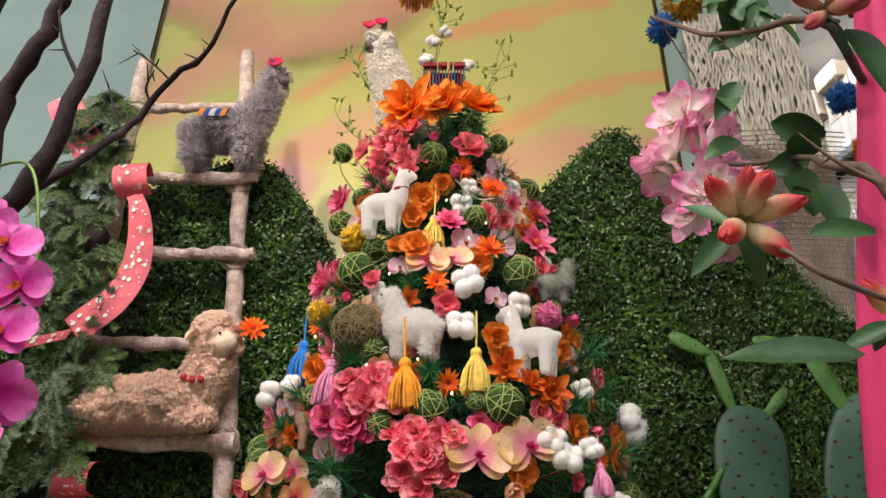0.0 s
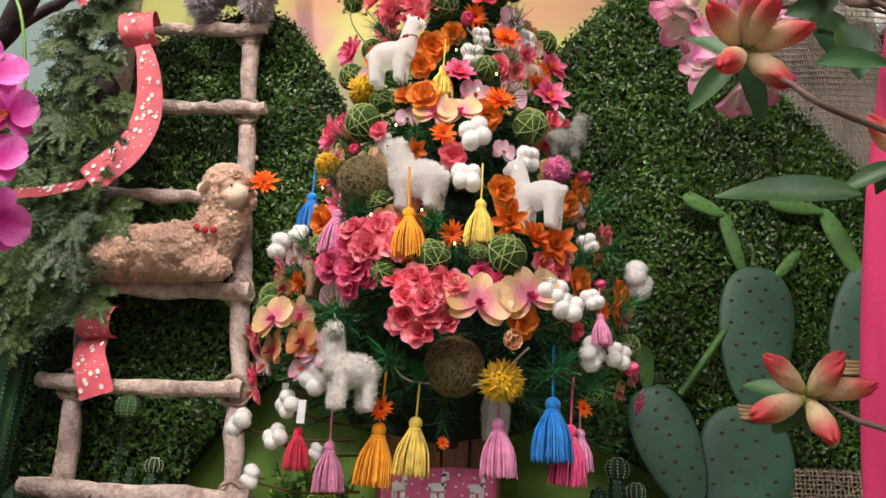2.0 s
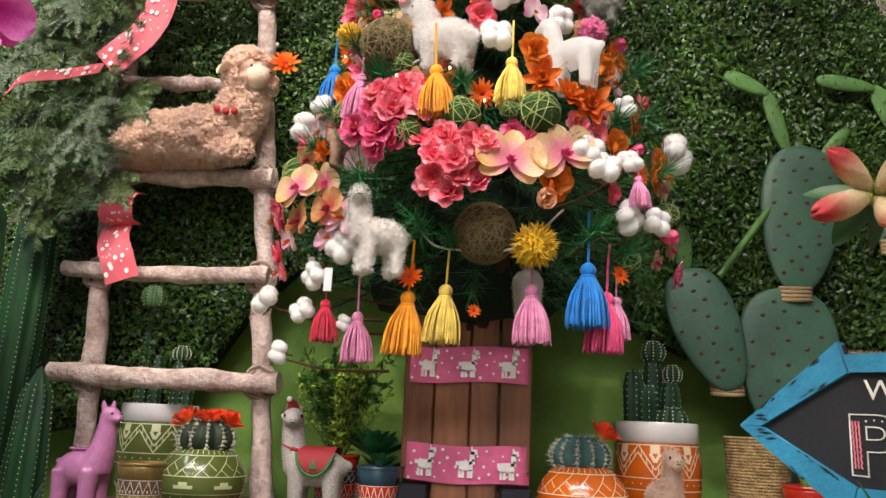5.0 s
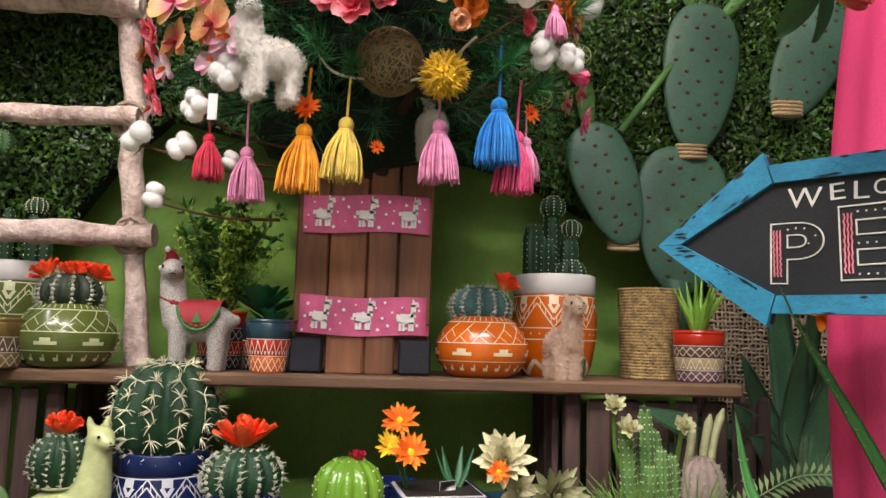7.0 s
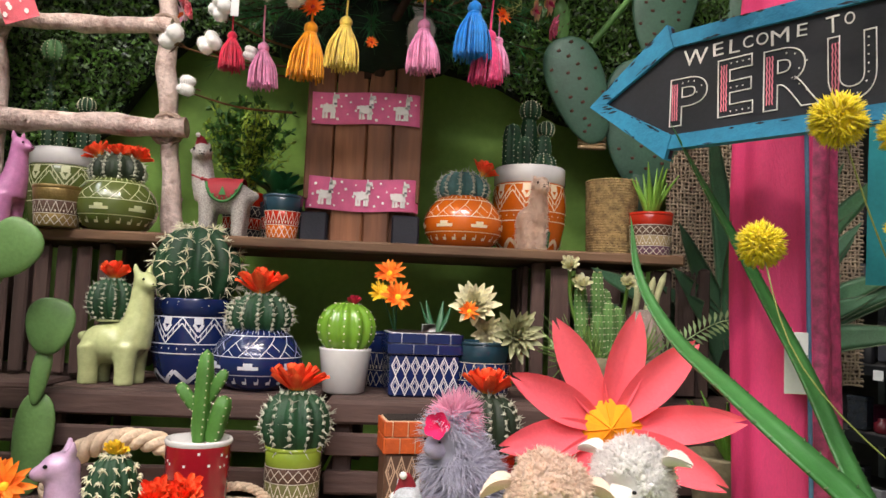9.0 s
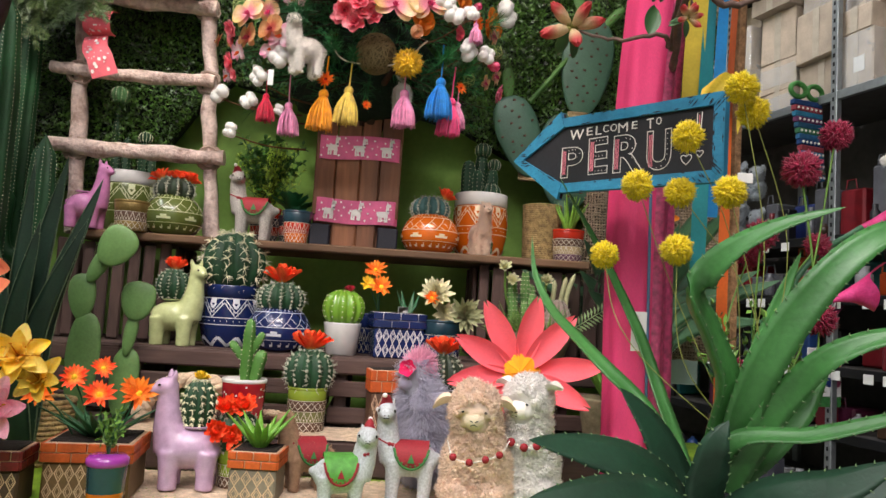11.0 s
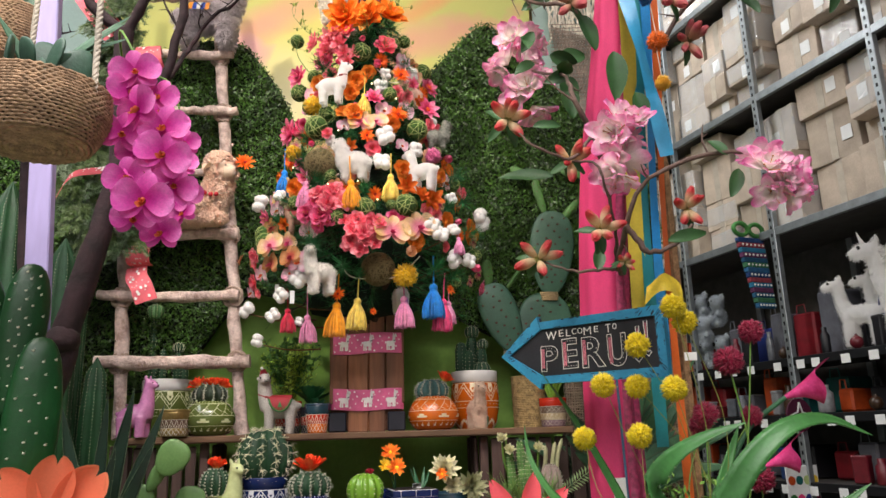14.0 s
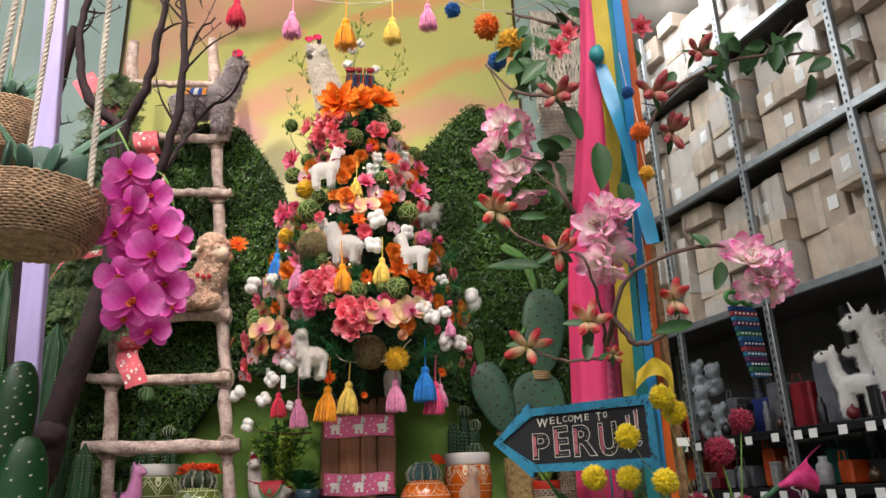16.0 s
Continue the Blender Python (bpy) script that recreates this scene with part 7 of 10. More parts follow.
# pine sprays that stick out between the ornaments
def spray_tuft(rows):
    for i, (x, y, z, r) in enumerate(rows):
        rnd = np.random.default_rng(i + 40)
        v, f = [], []
        d = np.array(outward((x, y, z), 0.05))
        for k in range(130):
            c = np.array((x, y, z)) - d * rnd.uniform(-0.3, 0.9) * r
            w = d * rnd.uniform(0.2, 1.0) + rnd.normal(0, 0.55, 3)
            w /= np.linalg.norm(w)
            s = np.cross(w, rnd.normal(size=3))
            s /= np.linalg.norm(s)
            e = c + w * r * rnd.uniform(0.7, 1.2)
            n = len(v)
            v += [c - s * 0.0009, c + s * 0.0009, e + s * 0.0003, e - s * 0.0003]
            f.append((n, n + 1, n + 2, n + 3))
        part("pine_spray", Mesh().add(v, f), NEEDLE, tree, kind="stuff", smooth=False)


O_PINE = [(0.0, 1.40, 2.30, 0.05), (0.05, 1.40, 2.42, 0.05), (-0.06, 1.42, 2.45, 0.05), (0.04, 1.39, 2.27, 0.05), (-0.12, 1.42, 2.33, 0.05), (0.13, 1.43, 2.38, 0.045), (0.0, 1.38, 2.48, 0.05), (-0.2, 1.42, 2.10, 0.05), (0.25, 1.40, 1.86, 0.05), (-0.28, 1.42, 1.82, 0.055), (0.33, 1.44, 1.78, 0.055), (0.29, 1.42, 1.97, 0.05), (-0.078, 1.34, 1.659, 0.045), (-0.171, 1.317, 1.729, 0.059), (-0.15, 1.34, 1.922, 0.042), (-0.015, 1.306, 1.896, 0.035), (0.168, 1.321, 1.798, 0.04), (0.261, 1.413, 1.628, 0.057), (0.21, 1.375, 1.656, 0.05), (-0.144, 1.359, 2.017, 0.047), (-0.158, 1.48, 2.397, 0.056), (-0.089, 1.37, 2.192, 0.037), (0.118, 1.398, 2.26, 0.045), (0.116, 1.381, 2.185, 0.037), (-0.216, 1.404, 2.012, 0.048), (-0.168, 1.349, 1.924, 0.051), (-0.011, 1.305, 1.89, 0.038), (0.191, 1.36, 1.919, 0.045), (0.307, 1.459, 1.896, 0.048), (-0.254, 1.391, 1.874, 0.038), (-0.026, 1.352, 1.635, 0.03), (-0.054, 1.341, 2.079, 0.035)]
spray_tuft(O_PINE)

# soft toys tucked into the tree
figure("felt_llama", "smooth white felt llama with a red collar in the tree", (-0.115, 1.36, 2.20), 0.15, -15, PLUSH_WHITE, mats=[RED_CLOTH, GREEN_CLOTH], extra=collar(1), seed=1, category="plush toy")
figure("plush_llama", "fluffy white plush llama in the tree", (-0.045, 1.325, 1.925), 0.145, 165, PLUSH_WHITE, "curl", 3500, 0.022, fat=1.2, leg=0.85, seed=2, category="plush toy")
figure("felt_llama", "white felt llama with a pink tassel in the tree", (0.172, 1.34, 1.895), 0.155, 150, PLUSH_WHITE, seed=3, category="plush toy", fat=0.95)
figure("plush_llama", "woolly off-white plush llama low in the tree", (-0.145, 1.345, 1.572), 0.150, 212, mat("offwhite_plush", "eae4dc", rough=0.95, var=0.1, bump=0.5, fine=300), "curl", 3000, 0.02, fat=1.0, seed=4, look_to=70, category="plush toy")
soft_toy("plush_llama", "fluffy cream plush llama with red flowers in the tree top",
         [((-0.07, 1.52, 2.58), (0.065, 0.055, 0.055)), ([(-0.10, 1.49, 2.58), (-0.125, 1.465, 2.66), (-0.15, 1.45, 2.735)], [0.052, 0.043, 0.036])],
         felt("cream_plush", "fbf4ea", var=0.05, isl=0.05, thin=0.4), head_pose((-0.158, 1.438, 2.765), 0.036, -145, 12), 12000, 0.012, 0.0009, 0.006, 0.3, 100,
         felt("dark_muzzle_felt", "6a625e", var=0.12), (0.7, 0.45, -60, 0.6), [HOTFELT], seed=5, lump=0.012, fleece=0.0044,
         extra=lambda m: [m.petal(0.022, 0.02, 3, Matrix.Translation((-0.165 + dx, 1.412, 2.803 + dz)) @ turn(65, 0, 0) @ turn(0, -25, a), nu=5, nv=4, blunt=0.5, tip=1.2) for dx, dz in ((-0.018, -0.004), (0.012, 0.006)) for a in range(0, 360, 72)])
figure("twine_llama", "grey twine llama ornament in the tree", (0.232, 1.45, 2.085), 0.105, 10, mat("grey_twine", "8a8a80", rough=0.95, bump=1, fine=60, var=0.3), "shag", 1500, 0.03, fat=1.3, leg=0.7, seed=6, category="ornament")
figure("knitted_deer", "small brown knitted deer with bright trimming in the tree", (-0.225, 1.40, 1.775), 0.12, 175, mat("brown_knit", "9a7a66", rough=0.95, bump=0.8, fine=90, var=0.25), mats=[RED_CLOTH, GREEN_CLOTH], cloth=True, extra=collar(1), seed=7, category="ornament")
figure("plush_llama", "grey-white plush llama hanging under the tree", (0.105, 1.53, 1.54), 0.135, 100, PLUSH_WHITE, "curl", 1500, 0.016, seed=8, category="plush toy")
figure("plush_llama", "small brown plush llama tucked into the tree", (0.15, 1.47, 2.25), 0.11, 200, PLUSH_BEIGE, "shag", 500, 0.05, seed=9, category="plush toy")

# fringed saddle cloth above the orange lilies
t = thing("fringed_saddle_cloth", "striped saddle cloth with a red yarn fringe in the tree", "saddle cloth", turn(0, 0, 0, (0.0, 1.45, 2.66)))
part("cloth", Mesh().box((0, 0.02, 0), (0.105, 0.05, 0.075), bev=0.012), mat("dark_striped_cloth", "3a3030", rough=0.9, var=0.3), t)
for k in range(14):
    part("stripe", Mesh().tube([(-0.048 + 0.0074 * k, -0.008, -0.036), (-0.048 + 0.0074 * k, -0.009, 0.034)], 0.0022, 5), GOODS[(0, 4, 5, 6, 1, 3)[k % 6]], t)
fr = Mesh()
for k in range(60):
    x = rt.uniform(-0.05, 0.05)
    fr.tube([(x, -0.004, 0.035), (x * 1.05, -0.014, 0.052), (x * 1.1, -0.016, 0.038)], 0.002, 4)
part("fringe", fr, RED_CLOTH, t, "red yarn fringe")


def sprig(pts, n, seed, label="thin green budded twig in the tree top"):
    rnd = np.random.default_rng(seed)
    t = thing("budded_twig", label, "twig")
    b = Mesh()
    main = curve(pts, 16)
    part("stem", Mesh().tube(main, np.linspace(0.0022, 0.0009, 16), 4), HERB, t)
    for k in range(n):
        i = rnd.integers(5, 16)
        e = main[i] + rnd.normal(0, 0.022, 3) + (0, 0, 0.02)
        part("side_twig", Mesh().tube([main[i], (main[i] + e) / 2 + rnd.normal(0, 0.003, 3), e], 0.0008, 3, cap=False), HERB, t)
        b.ball(e, (0.0042, 0.0042, 0.0075), 6)
        b.petal(0.016, 0.006, at=Matrix.Translation(e) @ turn(0, rnd.uniform(-60, 20), rnd.uniform(0, 360)), nu=3, nv=3)
    part("bud_tuft", b, leafy("bud_green", "7d8a34", isl=0.3) if "bud_green" not in bpy.data.materials else bpy.data.materials["bud_green"], t, kind="stuff")


sprig([(-0.05, 1.50, 2.55), (-0.16, 1.47, 2.63), (-0.225, 1.46, 2.74)], 22, 1)
sprig([(-0.03, 1.50, 2.6), (-0.02, 1.47, 2.78), (0.005, 1.46, 2.93)], 22, 2)
sprig([(0.05, 1.50, 2.58), (0.11, 1.48, 2.68), (0.15, 1.47, 2.755)], 18, 3)
sprig([(-0.1, 1.52, 2.5), (-0.21, 1.50, 2.54), (-0.26, 1.50, 2.60)], 12, 4)
sprig([(-0.2, 1.55, 2.4), (-0.25, 1.55, 2.48), (-0.255, 1.56, 2.53)], 3, 5)
sprig([(0.1, 1.5, 2.4), (0.12, 1.47, 2.46), (0.126, 1.465, 2.48)], 2, 6)
for x, z in ((-0.03, 2.80), (0.0, 2.83), (-0.045, 2.74), (0.055, 2.72)):
    o = copy_thing(KIND["cotton"], facing((x, 1.46, z), (rt.normal(0, 0.4), -1, 0.4), 0.022))
    tagged(o, group="cotton bolls")

# strings and fairy lights
st = thing("twine_garland", "off-white twine garland draped across the tree", "garland")
part("twine", Mesh().tube(curve([(-0.085, 1.36, 1.668), (-0.058, 1.37, 1.632), (0.0, 1.375, 1.622), (0.09, 1.36, 1.627), (0.16, 1.34, 1.685)], 30), 0.0022, 5), STRING, st)
part("twine", Mesh().tube(curve([(-0.235, 1.42, 1.985), (-0.20, 1.40, 1.935), (-0.15, 1.36, 1.93), (-0.09, 1.33, 1.95)], 24), 0.002, 5), STRING, st)
part("twine", Mesh().tube(curve([(0.03, 1.36, 2.33), (0.07, 1.37, 2.29), (0.12, 1.40, 2.31), (0.13, 1.42, 2.38)], 24), 0.0018, 5), STRING, st)
part("paper_tag", Mesh().box((-0.23, 1.37, 1.566), (0.014, 0.002, 0.04), at=Matrix.Identity(4), bev=0.0005), PAPER, st, smooth=False)
part("paper_tag", Mesh().box((-0.288, 1.46, 1.602), (0.012, 0.002, 0.045), bev=0.0005), PAPER, st, smooth=False)
BULB = mat("warm_bulb", (1.0, 0.75, 0.4), rough=0.3, glow=5.0, bump=0)
for x, y, z, r in O_LIGHTB:
    single("fairy_light", Mesh().ball((0, 0, 0), (0.002, 0.002, 0.003), 8), BULB, "tiny glowing warm fairy light", "fairy light", turn(0, 0, 0, (x, y - 0.012, z)), "fairy lights")

# prototypes stand aside no longer: each becomes one more piece inside the tree's far side
far = np.random.default_rng(9)
for k, o in [*KIND.items(), *TAS.items()]:
    if o:
        z = far.uniform(1.75, 2.3)
        a = far.uniform(-0.5, 0.5)
        o.matrix_world = facing((math.sin(a) * 0.2, 1.72, z), (math.sin(a), 1, 0.1), 0.03)


# ---- ribbons, evergreen garland and twigs on the ladder ----
def pinch(n):
    """Width along the curling ribbon: gathered at its top."""
    return np.interp(np.linspace(0, 1, n), (0, 0.04, 0.2, 0.5, 1), (0.55, 0.5, 0.72, 0.95, 1.05))


def strip(pts, width, way, material, n=30, mi=0, wave=0.0):
    """A flat ribbon along a line; way: the direction of its width."""
    line = curve(pts, n)
    if way is None:
        w = np.cross(np.gradient(line, axis=0), (0, 1.0, 0))
        w = w / (np.linalg.norm(w, axis=1)[:, None] + 1e-9) * width / 2 * pinch(n)[:, None]
    else:
        w = np.array(way, float)
        w = w / np.linalg.norm(w) * width / 2
    k = wave * np.sin(np.linspace(0, 9, n))[:, None] * np.array((0, 1, 0))
    th = 0.0012 * np.array((0, 1, 0))
    return Mesh().sheet(np.stack([line - w + k, line - w * 0.33 + k * 0.5, line + w * 0.33 - k * 0.5, line + w - k], 1)).sheet(
        np.stack([line + w - k + th, line + w * 0.33 - k * 0.5 + th, line - w * 0.33 + k * 0.5 + th, line - w + k + th], 1))


def printed(pts, width, way, label, n=8, seed=0):
    t = thing("ladder_ribbon", label, "ribbon")
    part("ribbon", strip(pts, width, way, RIBBON_RED), RIBBON_RED, t)
    rnd = np.random.default_rng(seed)
    line = curve(pts, 40)
    m = Mesh()
    for _ in range(n * 5):
        i = rnd.integers(1, 39)
        d = line[i + (1 if i < 39 else 0)] - line[i - 1]
        d /= np.linalg.norm(d)
        w = np.array(way, float) if way is not None else np.cross(d, (0, 1.0, 0))
        w /= np.linalg.norm(w) + 1e-9
        c = line[i] + w * rnd.uniform(-0.4, 0.4) * width * (pinch(40)[i] if way is None else 1) - (0, 0.003, 0)
        s = rnd.uniform(0.0018, 0.003) if rnd.random() < 0.75 else 0.0062
        th = np.linspace(0, 2 * np.pi, 7, endpoint=False)
        m.add([c + w * s * math.cos(a) * 0.8 + d * s * math.sin(a) for a in th], [tuple(range(7))])
    part("print", m, WHITE_PRINT, t, smooth=False, kind="stuff")
    return t


printed([(-0.772, 1.60, 2.492), (-0.770, 1.565, 2.506), (-0.762, 1.535, 2.475), (-0.754, 1.54, 2.435), (-0.748, 1.565, 2.416)], 0.083, (1, 0, 0.1), "coral ribbon loop with white prints above a long curl", 6, 6)
printed([(-0.748, 1.562, 2.419), (-0.726, 1.555, 2.37), (-0.712, 1.565, 2.301), (-0.713, 1.57, 2.214), (-0.740, 1.565, 2.142), (-0.778, 1.56, 2.099), (-0.812, 1.56, 2.066)], 0.074, None, "coral ribbon with white prints curling down the ladder", 14, 1)
printed([(-0.76, 1.65, 1.80), (-0.765, 1.625, 1.795), (-0.765, 1.60, 1.765), (-0.765, 1.61, 1.735), (-0.76, 1.64, 1.728)], 0.075, (1, 0, 0.05), "coral ribbon loop with white dots tied to the ladder", 5, 2)
printed([(-0.775, 1.64, 1.73), (-0.77, 1.62, 1.69), (-0.745, 1.60, 1.65), (-0.725, 1.60, 1.60)], 0.072, (1, 0, 0.35), "coral ribbon tail with white dots on the ladder", 5, 3)
printed([(-1.03, 1.60, 2.75), (-0.99, 1.565, 2.69), (-0.94, 1.555, 2.62), (-0.888, 1.565, 2.55)], 0.085, (1, 0, 0.75), "coral ribbon with white prints high on the ladder", 6, 4)
printed([(-0.82, 1.56, 2.06), (-0.88, 1.53, 2.03), (-0.96, 1.50, 2.0), (-1.0, 1.5, 1.93)], 0.026, (0.4, 0, 1), "coral ribbon with white prints trailing from the ladder", 5, 5)

gar = thing("evergreen_garland", "mixed fir, cedar and pine garland on the ladder post", "garland")
rg = np.random.default_rng(31)
PINE_D = leafy("dark_garland_pine", "3a4f2c", isl=0.4, var=0.3)


def spruce(base, tip, material, rnd, needle=0.010, pairs=5, flat=0.35, thick=0.0007):
    """A twig with side twigs, all set with short needles."""
    base, tip = np.array(base), np.array(tip)
    ln = np.linalg.norm(tip - base)
    main = curve([base, (base + tip) / 2 + (0, -0.01, 0.012), tip], 10)
    d = (tip - base) / ln
    nrm = np.array((0, -1, 0.25)) + rnd.normal(0, 0.3, 3)
    side = np.cross(d, nrm)
    side /= np.linalg.norm(side)
    lines = [main]
    for k in range(pairs):
        u = 0.12 + 0.75 * k / pairs
        for sg in (-1, 1):
            c = main[int(u * 9)]
            e = c + (d * 0.75 + side * sg * 0.8 + rnd.normal(0, 0.1, 3)) * ln * 0.55 * (1 - u) * rnd.uniform(0.8, 1.2) + (0, 0, -0.006)
            lines.append(curve([c, (c + e) / 2 + (0, 0, 0.003), e], 6))
    m, v, f = Mesh(), [], []
    for line in lines:
        m.tube(line, np.linspace(0.0014, 0.0006, len(line)), 4, cap=False)
        seg = np.linalg.norm(line[-1] - line[0])
        for q in np.linspace(0.08, 1.0, max(6, int(seg / 0.0022))):
            i = min(len(line) - 2, int(q * (len(line) - 1)))
            c = line[i] + (line[i + 1] - line[i]) * (q * (len(line) - 1) - i)
            t = line[i + 1] - line[i]
            t /= np.linalg.norm(t)
            s = np.cross(t, nrm)
            s /= np.linalg.norm(s)
            for sg in (-1, 1):
                w = t * 0.6 + s * sg + rnd.normal(0, flat, 3)
                w /= np.linalg.norm(w)
                o = np.cross(w, rnd.normal(0, 0.5, 3) + nrm)
                o *= thick / np.linalg.norm(o)
                e = c + w * needle * rnd.uniform(0.7, 1.2) * (1.15 - 0.5 * q)
                n = len(v)
                v += [c - o, c + o, e + o * 0.4, e - o * 0.4]
                f.append((n, n + 1, n + 2, n + 3))
    m.add(v, f)
    return part("fir_sprig", m, material, gar, smooth=False)


for k in range(96):
    z = 1.80 + 0.98 * (k + rg.random()) / 96
    x = LL(z) + rg.uniform(-0.11, 0.06) * (1.0 if z < 2.35 else 0.6)
    a = rg.uniform(-2.75, -0.55)
    ln = rg.uniform(0.12, 0.21) * (1.0 if z < 2.35 else 0.75)
    y = 1.64 - rg.uniform(0.0, 0.06)
    mt = (FIR, CEDAR, PINE_D, FIR)[k % 4]
    spruce((x, y, z), (x + math.cos(a) * ln * 0.8, y - rg.uniform(0.02, 0.07), z + math.sin(a) * ln), mt, rg, (0.015, 0.010, 0.020, 0.016)[k % 4], (5, 7, 4, 5)[k % 4], (0.16, 0.15, 0.4, 0.18)[k % 4], 0.0012)
part("cone", Mesh().ball((-0.83, 1.58, 2.31), (0.03, 0.03, 0.045), 12, lump=0.25), DARKBARK, gar, "dark brown pine cone")
dup(KIND["orangedaisy"], facing((-0.428, 1.61, 2.09), (0.2, -1, 0.3), 0.036))

# ---- prickly pear against the hill ----
PEAR = mat("grey_green_pear_skin", "405f4e", rough=0.5, var=0.2, scale=9, bump=0.25, fine=150)
PEAR_L = mat("light_pear_skin", "4c7438", rough=0.6, var=0.25, scale=12, bump=0.25, fine=150)
AREOLE = mat("rusty_areole", "5a3a30", rough=0.8)
pear = thing("prickly_pear", "tall grey-green prickly pear cactus with rusty spine spots", "cactus")
rq = np.random.default_rng(8)
for x, y, z, h, w, lean, skin, n in ((0.632, 1.745, 1.335, 0.31, 0.22, 2, PEAR, 30), (0.662, 1.742, 1.635, 0.325, 0.180, 6, PEAR, 34), (0.52, 1.722, 1.43, 0.26, 0.15, -20, PEAR, 24),
                                     (0.437, 1.735, 1.665, 0.105, 0.042, -4, PEAR_L, 8), (0.865, 1.768, 1.72, 0.30, 0.165, 27, PEAR, 26), (0.665, 1.745, 1.935, 0.16, 0.038, -14, PEAR_L, 8),
                                     (0.630, 1.740, 2.080, 0.105, 0.042, -62, PEAR_L, 7), (0.935, 1.765, 1.935, 0.19, 0.052, -22, PEAR_L, 10), (0.862, 1.755, 2.10, 0.125, 0.040, -80, PEAR_L, 7), (0.725, 1.742, 1.925, 0.10, 0.030, 42, PEAR_L, 8)):
    at = turn(0, lean, 0, (x, y, z))
    m = Mesh()
    pad(m, at, h, w, 0.026 if w > 0.1 else 0.012)
    leaf_pad = part("pad", m, skin, pear)
    a = Mesh()
    areoles(a, at, h, w, 0.026 if w > 0.1 else 0.012, rq, int(n * 0.85), 0.0036 if w > 0.1 else 0.0016)
    part("areole_pattern", a, AREOLE, leaf_pad, kind="stuff")
part("stem", Mesh().tube(curve([(0.50, 1.72, 1.66), (0.56, 1.73, 1.74), (0.62, 1.74, 1.82)], 8), 0.008, 6), PEAR_L, pear)
part("stem", Mesh().tube([(0.60, 1.74, 1.17), (0.625, 1.745, 1.36)], 0.03, 8), PEAR, pear)
for x, z in ((0.659, 1.632), (0.513, 1.436), (0.868, 1.735)):
    w = Mesh()
    for k in range(4):
        th = np.linspace(0, 6.283, 15)
        w.tube(np.c_[x + 0.030 * np.cos(th), 1.742 + 0.016 * np.sin(th), z - 0.012 + 0.008 * k + 0.003 * np.sin(th)], 0.0048, 5, cap=False)
    part("twine_wrap", w, TWINE, pear, "jute twine round the joint")

# dark agave behind the plank's end, and saguaro cut-outs at the other side
AGAVE = leafy("dark_agave_leaf", "4a7054", var=0.3, scale=8, isl=0.25)


PALEEDGE = mat("pale_agave_edge", "5c6c54", rough=0.6)


def blade(pts, width, thick=0.25, material=None, n=16, parent=None, teeth=0.0, seed=0, up=(0, 0, 1), name="leaf", toothmat=None):
    """A thick channelled leaf along a line, with toothed edges."""
    line = curve(pts, n)
    tan = np.gradient(line, axis=0)
    tan /= np.linalg.norm(tan, axis=1)[:, None]
    u = np.linspace(0, 1, n)
    prof = width / 2 * np.clip(np.minimum(0.7 + 1.6 * u, 1) * (1 - u ** 2.4) ** 0.8, 0.01, 1)
    side = np.cross(tan, np.asarray(up, float))
    side /= np.linalg.norm(side, axis=1)[:, None] + 1e-9
    nrm = np.cross(side, tan)
    cs = [(-1, 0.35), (-0.8, -0.15), (-0.4, -0.62), (0, -0.8), (0.4, -0.62), (0.8, -0.15), (1, 0.35), (0.5, 0.12), (0, 0.0), (-0.5, 0.12)]
    p = np.stack([line + side * prof[:, None] * a + nrm * prof[:, None] * b * thick * 2 for a, b in cs], 1)
    m = Mesh().sheet(p, 0, True)
    if teeth:
        rnd = np.random.default_rng(seed)
        for sg, col in ((-1, 0), (1, 6)):
            if toothmat == PALEEDGE:
                m.tube(p[:, col], np.clip(prof * 0.06, 0.0004, 0.0016), 4, 1, cap=False)
            for q in np.arange(0.06, 0.95, teeth / max(0.05, np.linalg.norm(np.diff(line, axis=0), axis=1).sum())):
                i = q * (n - 1)
                i0 = int(i)
                c = p[i0, col] * (1 - i + i0) + p[min(n - 1, i0 + 1), col] * (i - i0)
                e = c + side[i0] * sg * 0.0024 + tan[i0] * 0.0024
                m.tube([c - side[i0] * sg * 0.002, e], [0.0016, 0.0003], 4, 1, cap=False)
    return part(name, m, [material, toothmat or material], parent)


ag = thing("agave_plant", "dark green agave with long stiff leaves behind the plank", "agave")
ra = np.random.default_rng(6)
for k in range(26):
    a = ra.uniform(-1.35, 1.35)
    ln = ra.uniform(0.30, 0.58)
    e = (0.86 + math.sin(a) * ln * 0.8, 1.60 - ra.uniform(-0.06, 0.14), 0.92 + abs(math.cos(a)) * ln)
    blade([(0.85, 1.66, 0.86), (0.855 + math.sin(a) * ln * 0.3, 1.65, 0.93 + math.cos(a) * ln * 0.45), e], 0.074, 0.16, AGAVE, 12, ag, up=(0, -1, 0.2), teeth=0.06, toothmat=PALEEDGE)
part("root_base", Mesh().lathe([(0.07, 0), (0.09, 0.02), (0.06, 0.1), (0.001, 0.11)], 16), SOIL, ag, m=Matrix.Translation((0.85, 1.68, 0.873)))
DAYLILY = bloom("orange_day_lily", "orange fabric lily by the pink post", lily, LILY_O, GOLD, 6, 15)
for i, (x, y, z, r) in enumerate(((0.80, 1.50, 1.335, 0.06), (0.79, 1.52, 1.30, 0.05), (0.84, 1.48, 1.29, 0.05))):
    if i == 0:
        DAYLILY.matrix_world = facing((x, y, z), (-0.3, -1, 0.2), r)
    else:
        dup(DAYLILY, facing((x, y, z), (0.4 - 0.3 * i, -1, 0.2), r, i))

